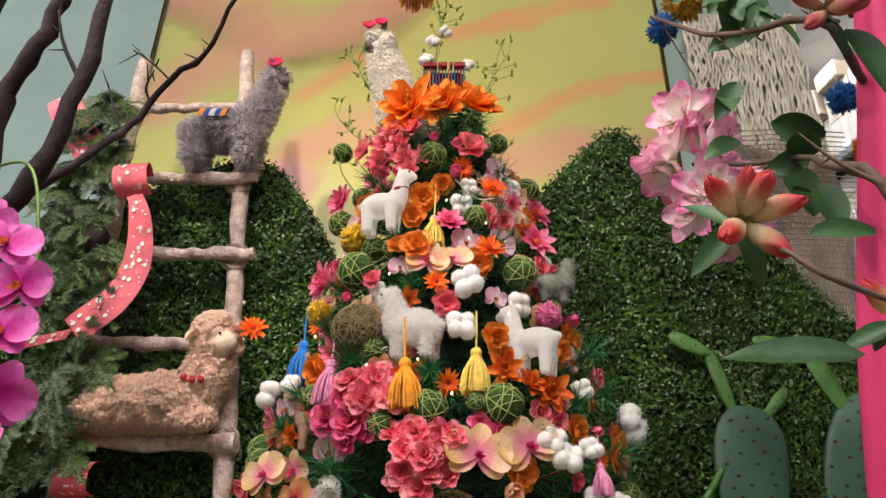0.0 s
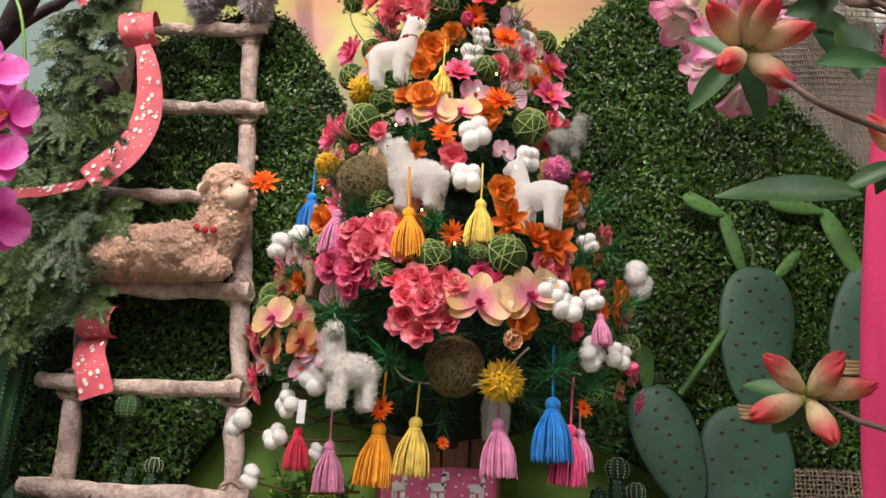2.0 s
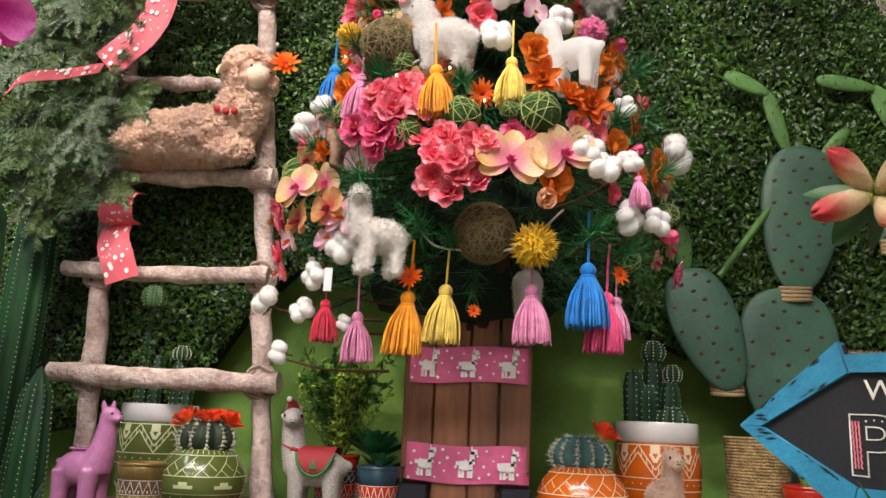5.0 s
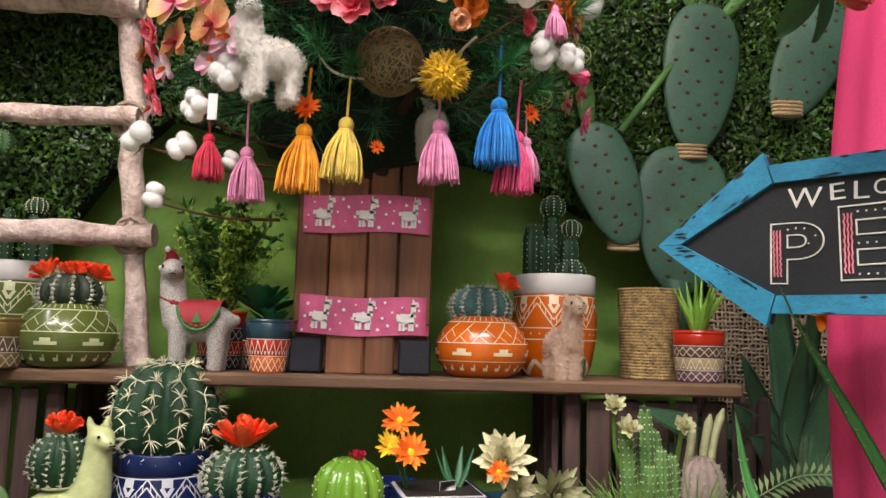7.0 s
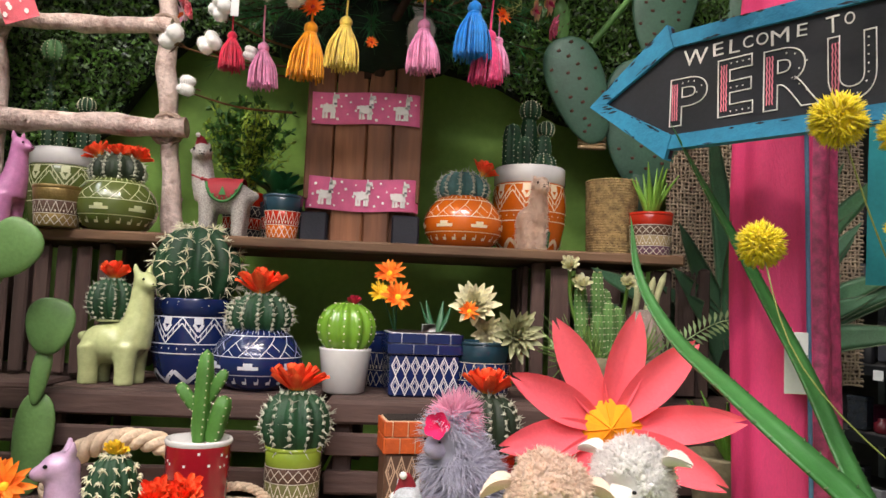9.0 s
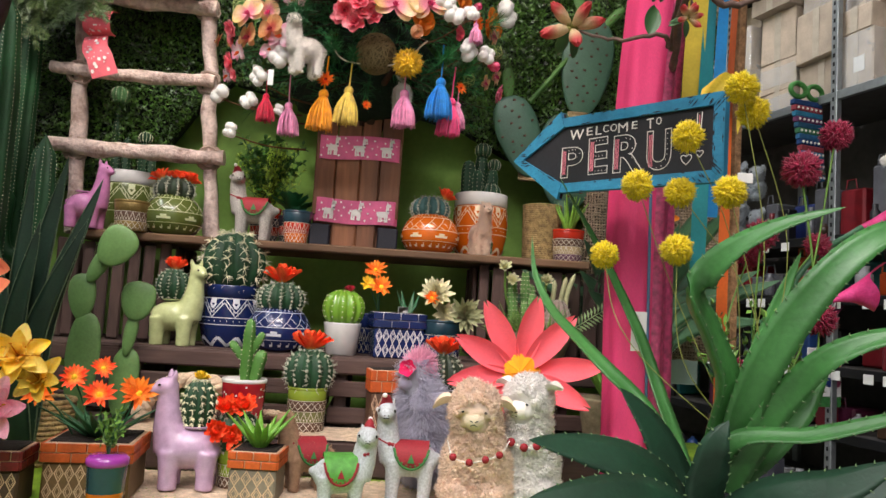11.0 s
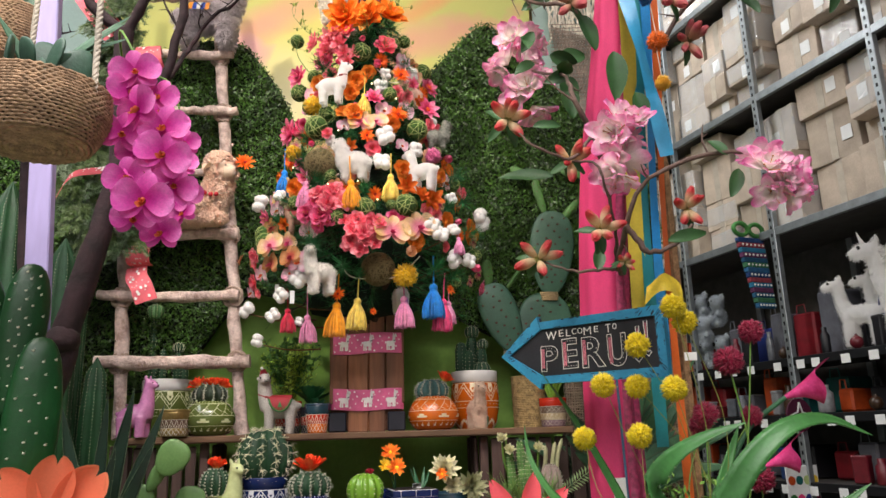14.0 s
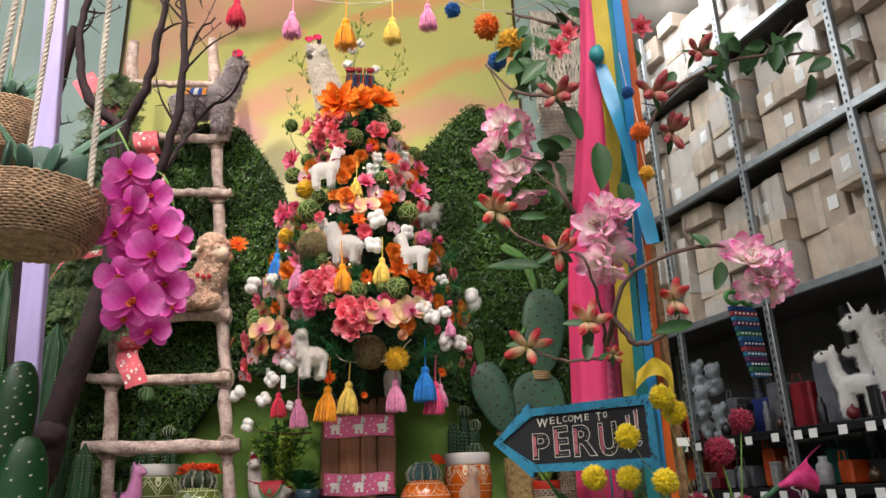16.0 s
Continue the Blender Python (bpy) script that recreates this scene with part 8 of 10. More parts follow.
SAG = mat("saguaro_green", "1f4a2a", rough=0.6, var=0.3, scale=9, bump=0.3, fine=120)
for k, (x, y, z0, h, r) in enumerate(((-0.93, 1.45, 0.62, 1.15, 0.06), (-1.06, 1.35, 0.62, 1.30, 0.07), (-0.86, 1.58, 0.62, 0.80, 0.04), (-1.22, 1.4, 0.62, 0.95, 0.06), (-0.98, 1.66, 0.62, 1.35, 0.045))):
    s = thing("saguaro", "tall dark green artificial saguaro column", "cactus", turn(0, 0, 0, (x, y, z0)), "saguaros")
    column_cactus(s, Matrix(), r, h, SAG, 9, 80 + k, arms=())
    part("arm", Mesh().tube(curve([(0, 0, h * 0.55), (-r * 1.4, -0.01, h * 0.58), (-r * 1.9, -0.01, h * 0.8)], 12), [r * 0.5] * 11 + [r * 0.15], 10), SAG, s)

# ---- agave, bush and opuntia at the left of the table ----
GREYAG = leafy("blue_green_agave", "1f3529", var=0.3, scale=8, isl=0.2)
la_ = thing("agave_plant", "blue-green agave with tall pointed leaves on the display table", "agave")
for k, (bx, tx, tzz, w) in enumerate(((-0.655, -0.603, 1.285, 0.075), (-0.62, -0.522, 1.24, 0.07), (-0.67, -0.66, 1.27, 0.06), (-0.63, -0.535, 1.15, 0.07), (-0.69, -0.76, 1.24, 0.07), (-0.66, -0.62, 1.14, 0.07))):
    blade([(-0.64, 1.15, 0.64), (bx, 1.15 - 0.01 * k, 0.66 + (tzz - 0.66) * 0.45), (tx, 1.14 - 0.012 * k, tzz)], w * 0.8, 0.16, GREYAG, 16, la_, up=(0.1, -1, 0.1), teeth=0.05, seed=k, toothmat=PALEEDGE)
lb = thing("fuzzy_bush", "light green fine-leaved bush in the display", "plant", turn(0, 0, 0, (-0.79, 1.02, 0.85)))
part("stake", Mesh().tube([(0, 0, -0.23), (0, 0, 0.05)], 0.012, 6), TRUNK, lb)
bush(lb, 0.09, 0.05, 900, leafy("light_bush_leaf", "7f9a3f", isl=0.45), 9, 0.012, 26)
OPL = mat("smooth_opuntia_skin", "5d7f4a", rough=0.5, var=0.2, scale=10, bump=0.15, fine=150)
op = thing("opuntia", "smooth green artificial opuntia with rounded pads", "cactus")
for x, y, z, h, w, lean in ((-0.600, 1.30, 0.70, 0.25, 0.085, 2), (-0.605, 1.30, 0.93, 0.11, 0.07, -4), (-0.595, 1.29, 1.02, 0.09, 0.045, 28), (-0.560, 1.27, 1.065, 0.10, 0.095, 35), (-0.520, 1.35, 0.70, 0.17, 0.075, 4), (-0.512, 1.34, 0.85, 0.10, 0.035, 8), (-0.495, 1.33, 0.935, 0.095, 0.090, 5)):
    m = Mesh()
    pad(m, turn(0, lean, 0, (x, y, z)), h, w, 0.016)
    part("pad", m, OPL, op)

# ---- things on the front of the table ----
planter_llama("glossy lavender ceramic llama planter on the woven mat", (-0.283, 1.04, TB + 0.004), 0.232, 186, LAVGLAZE, 25)
p = thing("potted_cactus", "green spiny cactus with a yellow crown in the lavender llama", "cactus", turn(0, 0, 0, (-0.261, 1.045, 0.738)))
ball_cactus(0.033, 0.10, CACTUS, 11, "long", 17, parent=p)
crown_bloom(p, Matrix.Translation((0, 0, 0.094)), 0.022, YELLOW, 26, 5)
p = banded_pot(0.036, 0.07, [BROWNBAND, LIMEBAND, LIMEBAND], "")
ball_cactus(0.048, 0.09, CACTUS, 12, "wool", 18, parent=p, at=Matrix.Translation((0, 0, 0.06)))
for k, (x, z) in enumerate(((-0.02, 0.15), (0.015, 0.155), (-0.03, 0.115), (0.0, 0.11))):
    crown_bloom(p, facing((x, -0.04 if k > 1 else -0.01, z), (0, -0.7, 0.7 if k < 2 else 0.1)), 0.032, FLAME, 26, 60 + k)
put(p, "lime banded pot with a woolly cactus and red-orange blooms", -0.186, 1.07, TB + 0.004)
p = square_pot(0.092, 0.095, mat("taupe_tile_body", "7d7266", rough=0.5, var=0.2), BRICKGLAZE, "", mat("pale_mortar_line", "c5a487"))
for k in range(12):
    ln = ra.uniform(0.045, 0.075)
    part("leaf", Mesh().tube([(0, 0, 0), (ln * 0.45, 0, ln * 0.5), (ln * 0.95, 0, ln)], [0.010, 0.009, 0.001], 6, flat=0.5), BRIGHTALOE, p, m=turn(0, 0, k * 137.5, (0, 0, 0.09)))
put(p, "taupe square pot with brick rim and a small green aloe", -0.125, 0.98, TB + 0.004, -4)
p = square_pot(0.155, 0.105, mat("brown_tile_body", "6b5236", rough=0.5, var=0.2), BRICKGLAZE, "", bpy.data.materials["pale_mortar_line"])
for k, (x, y, z, r, mt) in enumerate(((-0.05, -0.02, 0.215, 0.030, FLAME), (0.0, -0.03, 0.185, 0.034, FLAME), (0.07, -0.03, 0.19, 0.034, ORANGE), (-0.10, -0.04, 0.185, 0.034, ORANGE), (-0.01, 0.02, 0.23, 0.026, FLAME), (0.05, 0.0, 0.20, 0.022, ORANGE))):
    gazania(p, (x * 0.4, 0, 0.09), (x, y, z), r, mt, 70 + k)
for k in range(16):
    ln = ra.uniform(0.08, 0.13)
    part("leaf", Mesh().tube(curve([(0, 0, 0), (ln * 0.5, 0, ln * 0.35), (ln, 0, ln * 0.62)], 8), [0.004, 0.006, 0.008, 0.008, 0.007, 0.005, 0.003, 0.001], 6, flat=0.35), DARKLEAF, p, m=turn(0, 0, k * 137.5, (0, 0, 0.09)))
put(p, "brown square pot with brick rim and orange daisies", -0.427, 0.985, TB + 0.001, 6)
p = thing("lidded_cup", "small patterned cup with a purple lid on the table", "cup", turn(0, 0, 0, (-0.365, 0.86, TB + 0.001)))
part("cup_body", Mesh().lathe([(0.026, 0), (0.028, 0.004), (0.031, 0.035)], 24), ORANGEBAND, p)
part("cup_body", Mesh().lathe([(0.031, 0.035), (0.034, 0.08)], 24, bottom=False), TEALBAND, p)
part("lid", Mesh().lathe([(0.034, 0.08), (0.036, 0.082), (0.036, 0.092), (0.03, 0.097), (0.001, 0.098)], 24), glaze("purple_lid", "a03fa0"), p)
bush(p, 0.03, 0.11, 160, HERB, 31, 0.012, 10)

figure("plush_llama", "brown decorated plush llama on the woven mat", (-0.045, 1.06, TB + 0.004), 0.16, 200, mat("brown_soft_plush", "9a7a62", rough=0.95, var=0.2, bump=0.5, fine=200), "curl", 400, 0.022, cloth=True, mats=[RED_CLOTH, GREEN_CLOTH], fat=1.15, extra=collar(1), seed=21, category="plush toy")
figure("resin_llama", "white resin llama figure with a green saddle and red hat", (0.040, 0.955, TB), 0.158, 8, CERAMIC, cloth=True, mats=[mat("bright_green_saddle", "4f8f3a", rough=0.6), RED_CLOTH, WHITE_PRINT], extra=lambda m, top: hat(2, 3)(m, top), fat=1.15, leg=0.85, seed=22, look_to=-96)
figure("resin_llama", "white resin llama figure with a red saddle and red hat", (0.162, 1.03, TB), 0.200, 176, CERAMIC, cloth=True, mats=[RED_CLOTH, GREEN_CLOTH, WHITE_PRINT], extra=lambda m, top: hat(1, 3)(m, top), neck=1.2, fat=1.0, seed=23, look_to=92)
PINKHAIR = felt("pink_hair_plush", "eaa8c2", var=0.1, isl=0.1, thin=0.4)
soft_toy("plush_llama", "long-haired blue-grey plush llama with pink hair and bow",
         [((0.245, 1.18, 0.715), (0.095, 0.065, 0.062)), ((0.225, 1.165, 0.675), (0.08, 0.065, 0.055)), ([(0.215, 1.165, 0.72), (0.202, 1.155, 0.78), (0.188, 1.15, 0.83)], [0.062, 0.052, 0.044])],
         PLUSH_BLUE, head_pose((0.176, 1.145, 0.852), 0.037, -140, 6), 19000, 0.022, 0.0009, 0.008, 0.7, 75, felt("mauve_muzzle", "a8a0b8", var=0.12), (0.7, 0.45, -65, 0.6), [PINKHAIR, HOTFELT], seed=24,
         extra=lambda m: (strands(m, *(lambda d: (np.array((0.185, 1.150, 0.882)) + d * 0.022, d))((lambda g: g / np.linalg.norm(g, axis=1)[:, None])(np.random.default_rng(5).normal(0, 1, (1500, 3)))), 0.022, 0.0011, np.random.default_rng(6), 0.2, 0.4, 90, 3), m.ball((0.185, 1.150, 0.882), 0.022, 12, 3),
                          [m.petal(0.024, 0.022, 4, Matrix.Translation((0.158, 1.118, 0.872)) @ turn(70, 0, -20) @ turn(0, -25, a), nu=5, nv=4, blunt=0.5, tip=1.2) for a in range(0, 360, 72)]))
soft_toy("plush_lamb", "fluffy tan plush alpaca sitting on the table, red beads",
         [((0.30, 1.0, 0.70), (0.070, 0.060, 0.080)), ((0.30, 1.0, 0.655), (0.076, 0.066, 0.034)), ((0.26, 0.955, 0.65), (0.026, 0.036, 0.026)), ((0.325, 0.95, 0.65), (0.026, 0.036, 0.026)), ([(0.298, 0.99, 0.74), (0.292, 0.98, 0.80)], [0.052, 0.045])],
         PLUSH_BEIGE, head_pose((0.287, 0.972, 0.816), 0.052, -98, 10), 20000, 0.008, 0.0008, 0.006, 0.2, 150, felt("cream_face_felt", "ecd6be", var=0.08), (0.95, 0.55, 12, 0.25), lump=0.010, fleece=0.0036, mats=[RED_CLOTH, WHITE_PRINT], seed=25,
         extra=lambda m: (beads(m, [(0.235, 0.955, 0.755), (0.245, 0.932, 0.728), (0.275, 0.917, 0.722), (0.305, 0.915, 0.729), (0.332, 0.92, 0.738), (0.355, 0.95, 0.76)], 0.0075, 3, 4)), muzzle_size=(0.44, 0.46, 0.48), clear=0.6)
soft_toy("plush_lamb", "fluffy white plush alpaca sitting on the table, red beads",
         [((0.412, 1.035, 0.70), (0.062, 0.058, 0.080)), ((0.412, 1.035, 0.655), (0.07, 0.066, 0.034)), ((0.43, 0.985, 0.65), (0.026, 0.036, 0.026)), ([(0.405, 1.025, 0.74), (0.400, 1.015, 0.80)], [0.050, 0.046])],
         PLUSH_WHITE, head_pose((0.400, 1.006, 0.832), 0.052, -128, 10), 20000, 0.008, 0.0008, 0.006, 0.2, 150, felt("white_face_felt", "f2ece4", var=0.06), (0.75, 0.5, -20, 0.45), lump=0.010, fleece=0.0036, mats=[RED_CLOTH, WHITE_PRINT], seed=26,
         extra=lambda m: (beads(m, [(0.35, 1.0, 0.77), (0.362, 0.97, 0.755), (0.385, 0.955, 0.748), (0.41, 0.955, 0.752), (0.44, 0.985, 0.77)], 0.0085, 3, 4)), muzzle_size=(0.42, 0.45, 0.46), clear=0.6)


# ---- big paper flowers ----
def paper_flower(name, label, pos, way, r, n, wide, colour, tip, notch, centre, spin=0.0, lift=12, blunt=0.75, foot=None, thin=0.5):
    t = thing(name, label, "paper flower", facing(pos, way, 1.0, spin))
    rnd = np.random.default_rng(n)
    pm = mat(name + "_paper", colour, rough=0.85, var=0.07, scale=8, bump=0.15, fine=200, isl=0.1, obj=0.06, thin=thin)
    for k in range(n):
        a = 360 * k / n
        m = Mesh()
        m.petal(r * rnd.uniform(0.94, 1.05), r * wide, tip=tip, cup=0.22, bend=0.06, notch=notch, blunt=blunt, nu=11, nv=9)
        m.petal(r * 0.98, r * wide * 0.96, tip=tip, cup=0.22, bend=0.06, notch=notch, blunt=blunt, nu=11, nv=9, at=Matrix.Translation((0, 0, -0.0015)))
        part("petal", m, pm, t, m=turn(rnd.uniform(-6, 6), -lift + rnd.uniform(-5, 5), a + rnd.uniform(-4, 4), (0, 0, 0.002 * (k % 2))))
    centre(t)
    d = t.matrix_world.inverted() @ Vector(foot or (pos[0], pos[1] + 0.03, TB))
    part("stem", Mesh().tube([(0, 0, -0.004), (d * 0.3 + Vector((0, 0, -0.02))), d], 0.005, 6), HERB, t)
    return t


def star_centre(t):
    m = Mesh()
    for k in range(8):
        a0, a1, am = (2 * math.pi * (k + q) / 8 for q in (-0.5, 0.5, 0))
        o = (0.058 * math.cos(am), 0.058 * math.sin(am), 0.010)
        m.add([(0, 0, 0.034), (0.036 * math.cos(a0), 0.036 * math.sin(a0), 0.018), o], [(0, 1, 2)])
        m.add([(0, 0, 0.034), o, (0.036 * math.cos(a1), 0.036 * math.sin(a1), 0.018)], [(0, 1, 2)])
        m.tube([(0, 0, 0.035), (0.056 * math.cos(am), 0.056 * math.sin(am), 0.011)], 0.0011, 4)
    part("star_centre", m, mat("orange_folded_paper", "f0a012", rough=0.8, var=0.08, isl=0.12), t, "folded orange paper star", smooth=False)


paper_flower("red_paper_flower", "large coral red paper flower with an orange star centre", (0.402, 1.135, 0.876), (-0.12, -1, 0.16), 0.180, 10, 0.30, "ff6a76", 1.1, 0.10, star_centre, 0.15, 20, 0.72, thin=0.1)
paper_flower("orange_paper_flower", "large orange paper flower with a green ball centre", (-0.585, 0.605, 0.993), (0.25, -1, 0.1), 0.140, 9, 0.58, "f58c66", 1.6, 0.12,
             lambda t: part("ball_centre", Mesh().ball((0, 0, 0.016), 0.026, 18), felt("lime_ball", "7fbf2a"), t, "lime green felt ball"), 0.1, 8, 0.5, (-0.56, 0.84, TB))
YLILY = bloom("yellow_lily", "yellow fabric lily at the table's edge", lily, silk_u("yellow_lily_petal", "ffd028", "fff08c"), GOLD, 6, 16)
PLILY = bloom("pink_lily", "pale pink fabric lily at the table's edge", lily, silk_u("pale_pink_petal", "f884ac", "ffc4d6"), GOLD, 6, 17)
for proto, rows in ((YLILY, ((-0.505, 0.80, 0.885, 0.06), (-0.55, 0.78, 0.86, 0.055), (-0.475, 0.82, 0.845, 0.05), (-0.56, 0.76, 0.80, 0.055))), (PLILY, ((-0.51, 0.74, 0.80, 0.06), (-0.55, 0.74, 0.745, 0.055), (-0.60, 0.78, 0.83, 0.05)))):
    for i, (x, y, z, r) in enumerate(rows):
        mm = facing((x, y, z), (0.35 - 0.2 * i, -1, 0.35), r, i * 1.3)
        o = dup(proto, mm)
        part("stem", Mesh().tube([(0, 0, -0.02), (0, 0, -0.4), (0, 0.2, -1.2)], 0.05, 5), HERB, o)
    proto.matrix_world = facing((-0.60, 0.84, 0.80), (-0.3, -1, 0.4), 0.045)
DARKRED = mat("dark_red_tile", "6e1c20", rough=0.5, var=0.25, scale=30, bump=0.3)
jug = square_pot(0.095, 0.10, mat("brown_red_tile_body", "4c3a30", rough=0.6, var=0.2), DARKRED, "", bpy.data.materials["pale_mortar"])
put(jug, "dark red square pot with brick rim under the lilies", -0.555, 0.88, TB + 0.001, 8)
rope_basket(0.06, 0.066, 0.14, 13, "rope_basket", "small woven seagrass basket on the table", WICKER, m=turn(0, 0, 0, (-0.64, 1.22, TB)))


# ---- pink post with ribbons ----
post = thing("fabric_post", "post wrapped in bright pink cloth with long coloured ribbons", "post")
POSTC = [(0.668, 1.15, 0.0), (0.668, 1.15, 0.8), (0.668, 1.165, 1.30), (0.668, 1.15, 1.50), (0.662, 1.03, 1.87), (0.668, 0.95, 2.08), (0.672, 0.89, 2.26), (0.69, 0.79, 2.8), (0.71, 0.65, 3.6)]


def by_post(p):
    """A point given beside an upright post, moved to the leaning one."""
    y = np.interp(p[2], [q[2] for q in POSTC], [q[1] for q in POSTC])
    k = (y + 0.914) / (1.15 + 0.914)
    return (p[0] * k, p[1] + (y - 1.15), 1.18 + (p[2] - 1.18) * (0.5 + 0.5 * k))


PINKC = mat("pink_post_cloth", "d83e72", rough=0.65, var=0.14, scale=5, bump=0.25, fine=500, stretch=(1, 1, 0.3))
SHEER = mat("glittery_plum_cloth", "a43e62", rough=0.4, var=0.4, scale=90, bump=0.4, fine=600)


def pleated(pts, r, a0, a1, folds, depth, material, name, n=40, seg=60, label=""):
    line = curve(pts, n)
    th = np.linspace(a0, a1, seg)
    rows = []
    for i, c in enumerate(line):
        rr = r * np.interp(c[2], (1.3, 1.9, 2.4, 3.0), (1.0, 0.9, 0.62, 0.6)) * (1 + depth * np.sin(th * folds + 0.6 * math.sin(i * 0.25)) + 0.02 * math.sin(i * 0.7))
        rows.append(np.stack([c[0] + rr * np.cos(th), c[1] + rr * np.sin(th), np.full(seg, c[2])], -1))
    return part(name, Mesh().sheet(np.array(rows)), material, post, label)


part("post_core", Mesh().tube(POSTC, [0.05, 0.05, 0.05, 0.048, 0.043, 0.038, 0.034, 0.03, 0.03], 12), mat("post_wood", "6b4a3a", rough=0.8), post)
pleated(POSTC, 0.068, math.pi * 0.9, math.pi * 1.62, 7, 0.05, PINKC, "pink_cloth")
pleated([(x + 0.006, y, z) for x, y, z in POSTC], 0.070, math.pi * 1.5, math.pi * 2.2, 9, 0.06, SHEER, "plum_cloth", label="glittery plum cloth")
for nm, col, x0, w, zt, zb, y in (("yellow_ribbon", "d8c24a", 0.752, 0.046, 2.75, 1.45, 1.10), ("teal_ribbon", "2f9098", 0.785, 0.034, 2.75, 1.1, 1.11), ("blue_ribbon", "2f8fd0", 0.812, 0.026, 2.75, 1.25, 1.10), ("orange_ribbon", "d8682a", 0.845, 0.022, 2.75, 0.8, 1.115)):
    m = strip([by_post(q) for q in ((x0 + 0.05, y, zt), (x0 + 0.04, y - 0.008, 2.3), (x0 + 0.012, y, 1.75), (x0, y - 0.004, zb))], w, (1, 0.2, 0), None, 40, wave=0.006)
    part(nm, m, mat("satin_" + nm, col, rough=0.4, var=0.12, scale=10, bump=0.1, sheen=0.2, thin=0.3), post)
part("blue_ribbon_tail", strip([(0.665, 0.80, 2.34), (0.68, 0.785, 2.22), (0.70, 0.78, 2.08), (0.722, 0.785, 1.95), (0.748, 0.80, 1.81)], 0.034, (1, 0.1, 0.15), None, 30, wave=0.01), mat("blue_satin", "3488b0", rough=0.4, var=0.12, bump=0.1), post)
part("teal_bow", Mesh().ball((0.655, 0.79, 2.36), (0.022, 0.02, 0.028), 12, lump=0.08), bpy.data.materials["satin_teal_ribbon"], post)
part("burlap_edge", Mesh().tube([by_post((0.895 - 0.02 * (z > 2), 1.165, z)) for z in np.linspace(0.2, 2.8, 24)], 0.014, 6, wob=0.1), mat("burlap_edge", "8a6a4c", rough=0.95, bump=1.0, fine=200, var=0.35, scale=50), post, smooth=False)
part("blue_cord", Mesh().tube(curve([(0.662, 1.078, 1.35), (0.665, 1.076, 1.1), (0.668, 1.07, 0.75)], 16), 0.0035, 6), mat("slate_cord", "4a6a86", rough=0.8), post, "slate blue cord")
part("paper_tag", Mesh().box((0.645, 1.07, 0.985), (0.034, 0.002, 0.085), bev=0.0008), PAPER, post, "white hanging paper tag", smooth=False)
part("yellow_drape", strip([(0.755, 1.05, 1.50), (0.80, 1.03, 1.535), (0.845, 1.05, 1.52), (0.86, 1.07, 1.46)], 0.05, (0.2, 0, 1), None, 20, wave=0.01), mat("yellow_chiffon", "d8bc3a", rough=0.5), post, "yellow ribbon drape")
part("price_card", Mesh().box((0.868, 1.06, 1.335), (0.035, 0.002, 0.022), bev=0.0006), PAPER, post, smooth=False)


# ---- welcome sign ----
sign = thing("arrow_sign", "blue-framed chalkboard arrow sign that reads welcome to Peru", "sign")
tipv, rightv = Vector((0.3778, 1.1566, 1.3507)), Vector((0.6896, 0.7657, 1.348))
ux = (rightv - tipv).normalized()
nz = ux.cross(Vector((0, 0, 1))).normalized()
uy = nz.cross(ux)
SM = Matrix((ux, uy, nz)).transposed().to_4x4()
SM.translation = tipv
if (SM.to_3x3() @ Vector((0, 0, 1))).y > 0:
    SM = SM @ Matrix.Diagonal((1, 1, -1, 1))
sign.matrix_world = Matrix.Translation(tipv)
SL = Matrix.Translation(-tipv) @ SM
outer = [(0, 0), (0.130, -0.095), (0.134, -0.081), (0.500, -0.087), (0.500, 0.078), (0.134, 0.080), (0.130, 0.095)]
inner = [(0.030, 0), (0.140, -0.062), (0.478, -0.064), (0.478, 0.055), (0.140, 0.060)]
BLUEP = mat("chipped_blue_paint", "2a7a9c", rough=0.7, var=0.15, scale=20, bump=0.4, fine=160)
BOARD = mat("chalkboard", "1b1c21", rough=0.75, var=0.3, scale=12, bump=0.1)
CHALK = mat("white_chalk_paint", "d2cec6", rough=0.8, var=0.08, scale=60)
PINKCH = mat("pink_chalk_paint", "d87a88", rough=0.8)


def flat(poly, z0, z1):
    n = len(poly)
    return Mesh().add([(x, y, z0) for x, y in poly] + [(x, y, z1) for x, y in poly],
                      [tuple(range(n))[::-1], tuple(range(n, 2 * n))] + [(i, (i + 1) % n, (i + 1) % n + n, i + n) for i in range(n)])


part("backing", flat([(x * 0.985 + 0.003, y * 0.97) for x, y in outer], 0.0, 0.008), BRACKET, sign, m=SL, smooth=False)
part("chalkboard", flat(inner, 0.0082, 0.0105), BOARD, sign, m=SL, smooth=False)
rails = [(outer[0], outer[6], outer[5], inner[4], inner[0]), (outer[0], inner[0], inner[1], outer[2], outer[1]),
         (outer[5], outer[4], inner[3], inner[4]), (outer[2], inner[1], inner[2], outer[3]), (outer[4], outer[3], inner[2], inner[3])]
for q in rails:
    c = np.mean(q, axis=0)
    part("frame_rail", flat([tuple(c + (np.array(v) - c) * 0.993) for v in q], 0.0, 0.016), BLUEP, sign, m=SL, smooth=False)
ch = Mesh()
rs = np.random.default_rng(17)
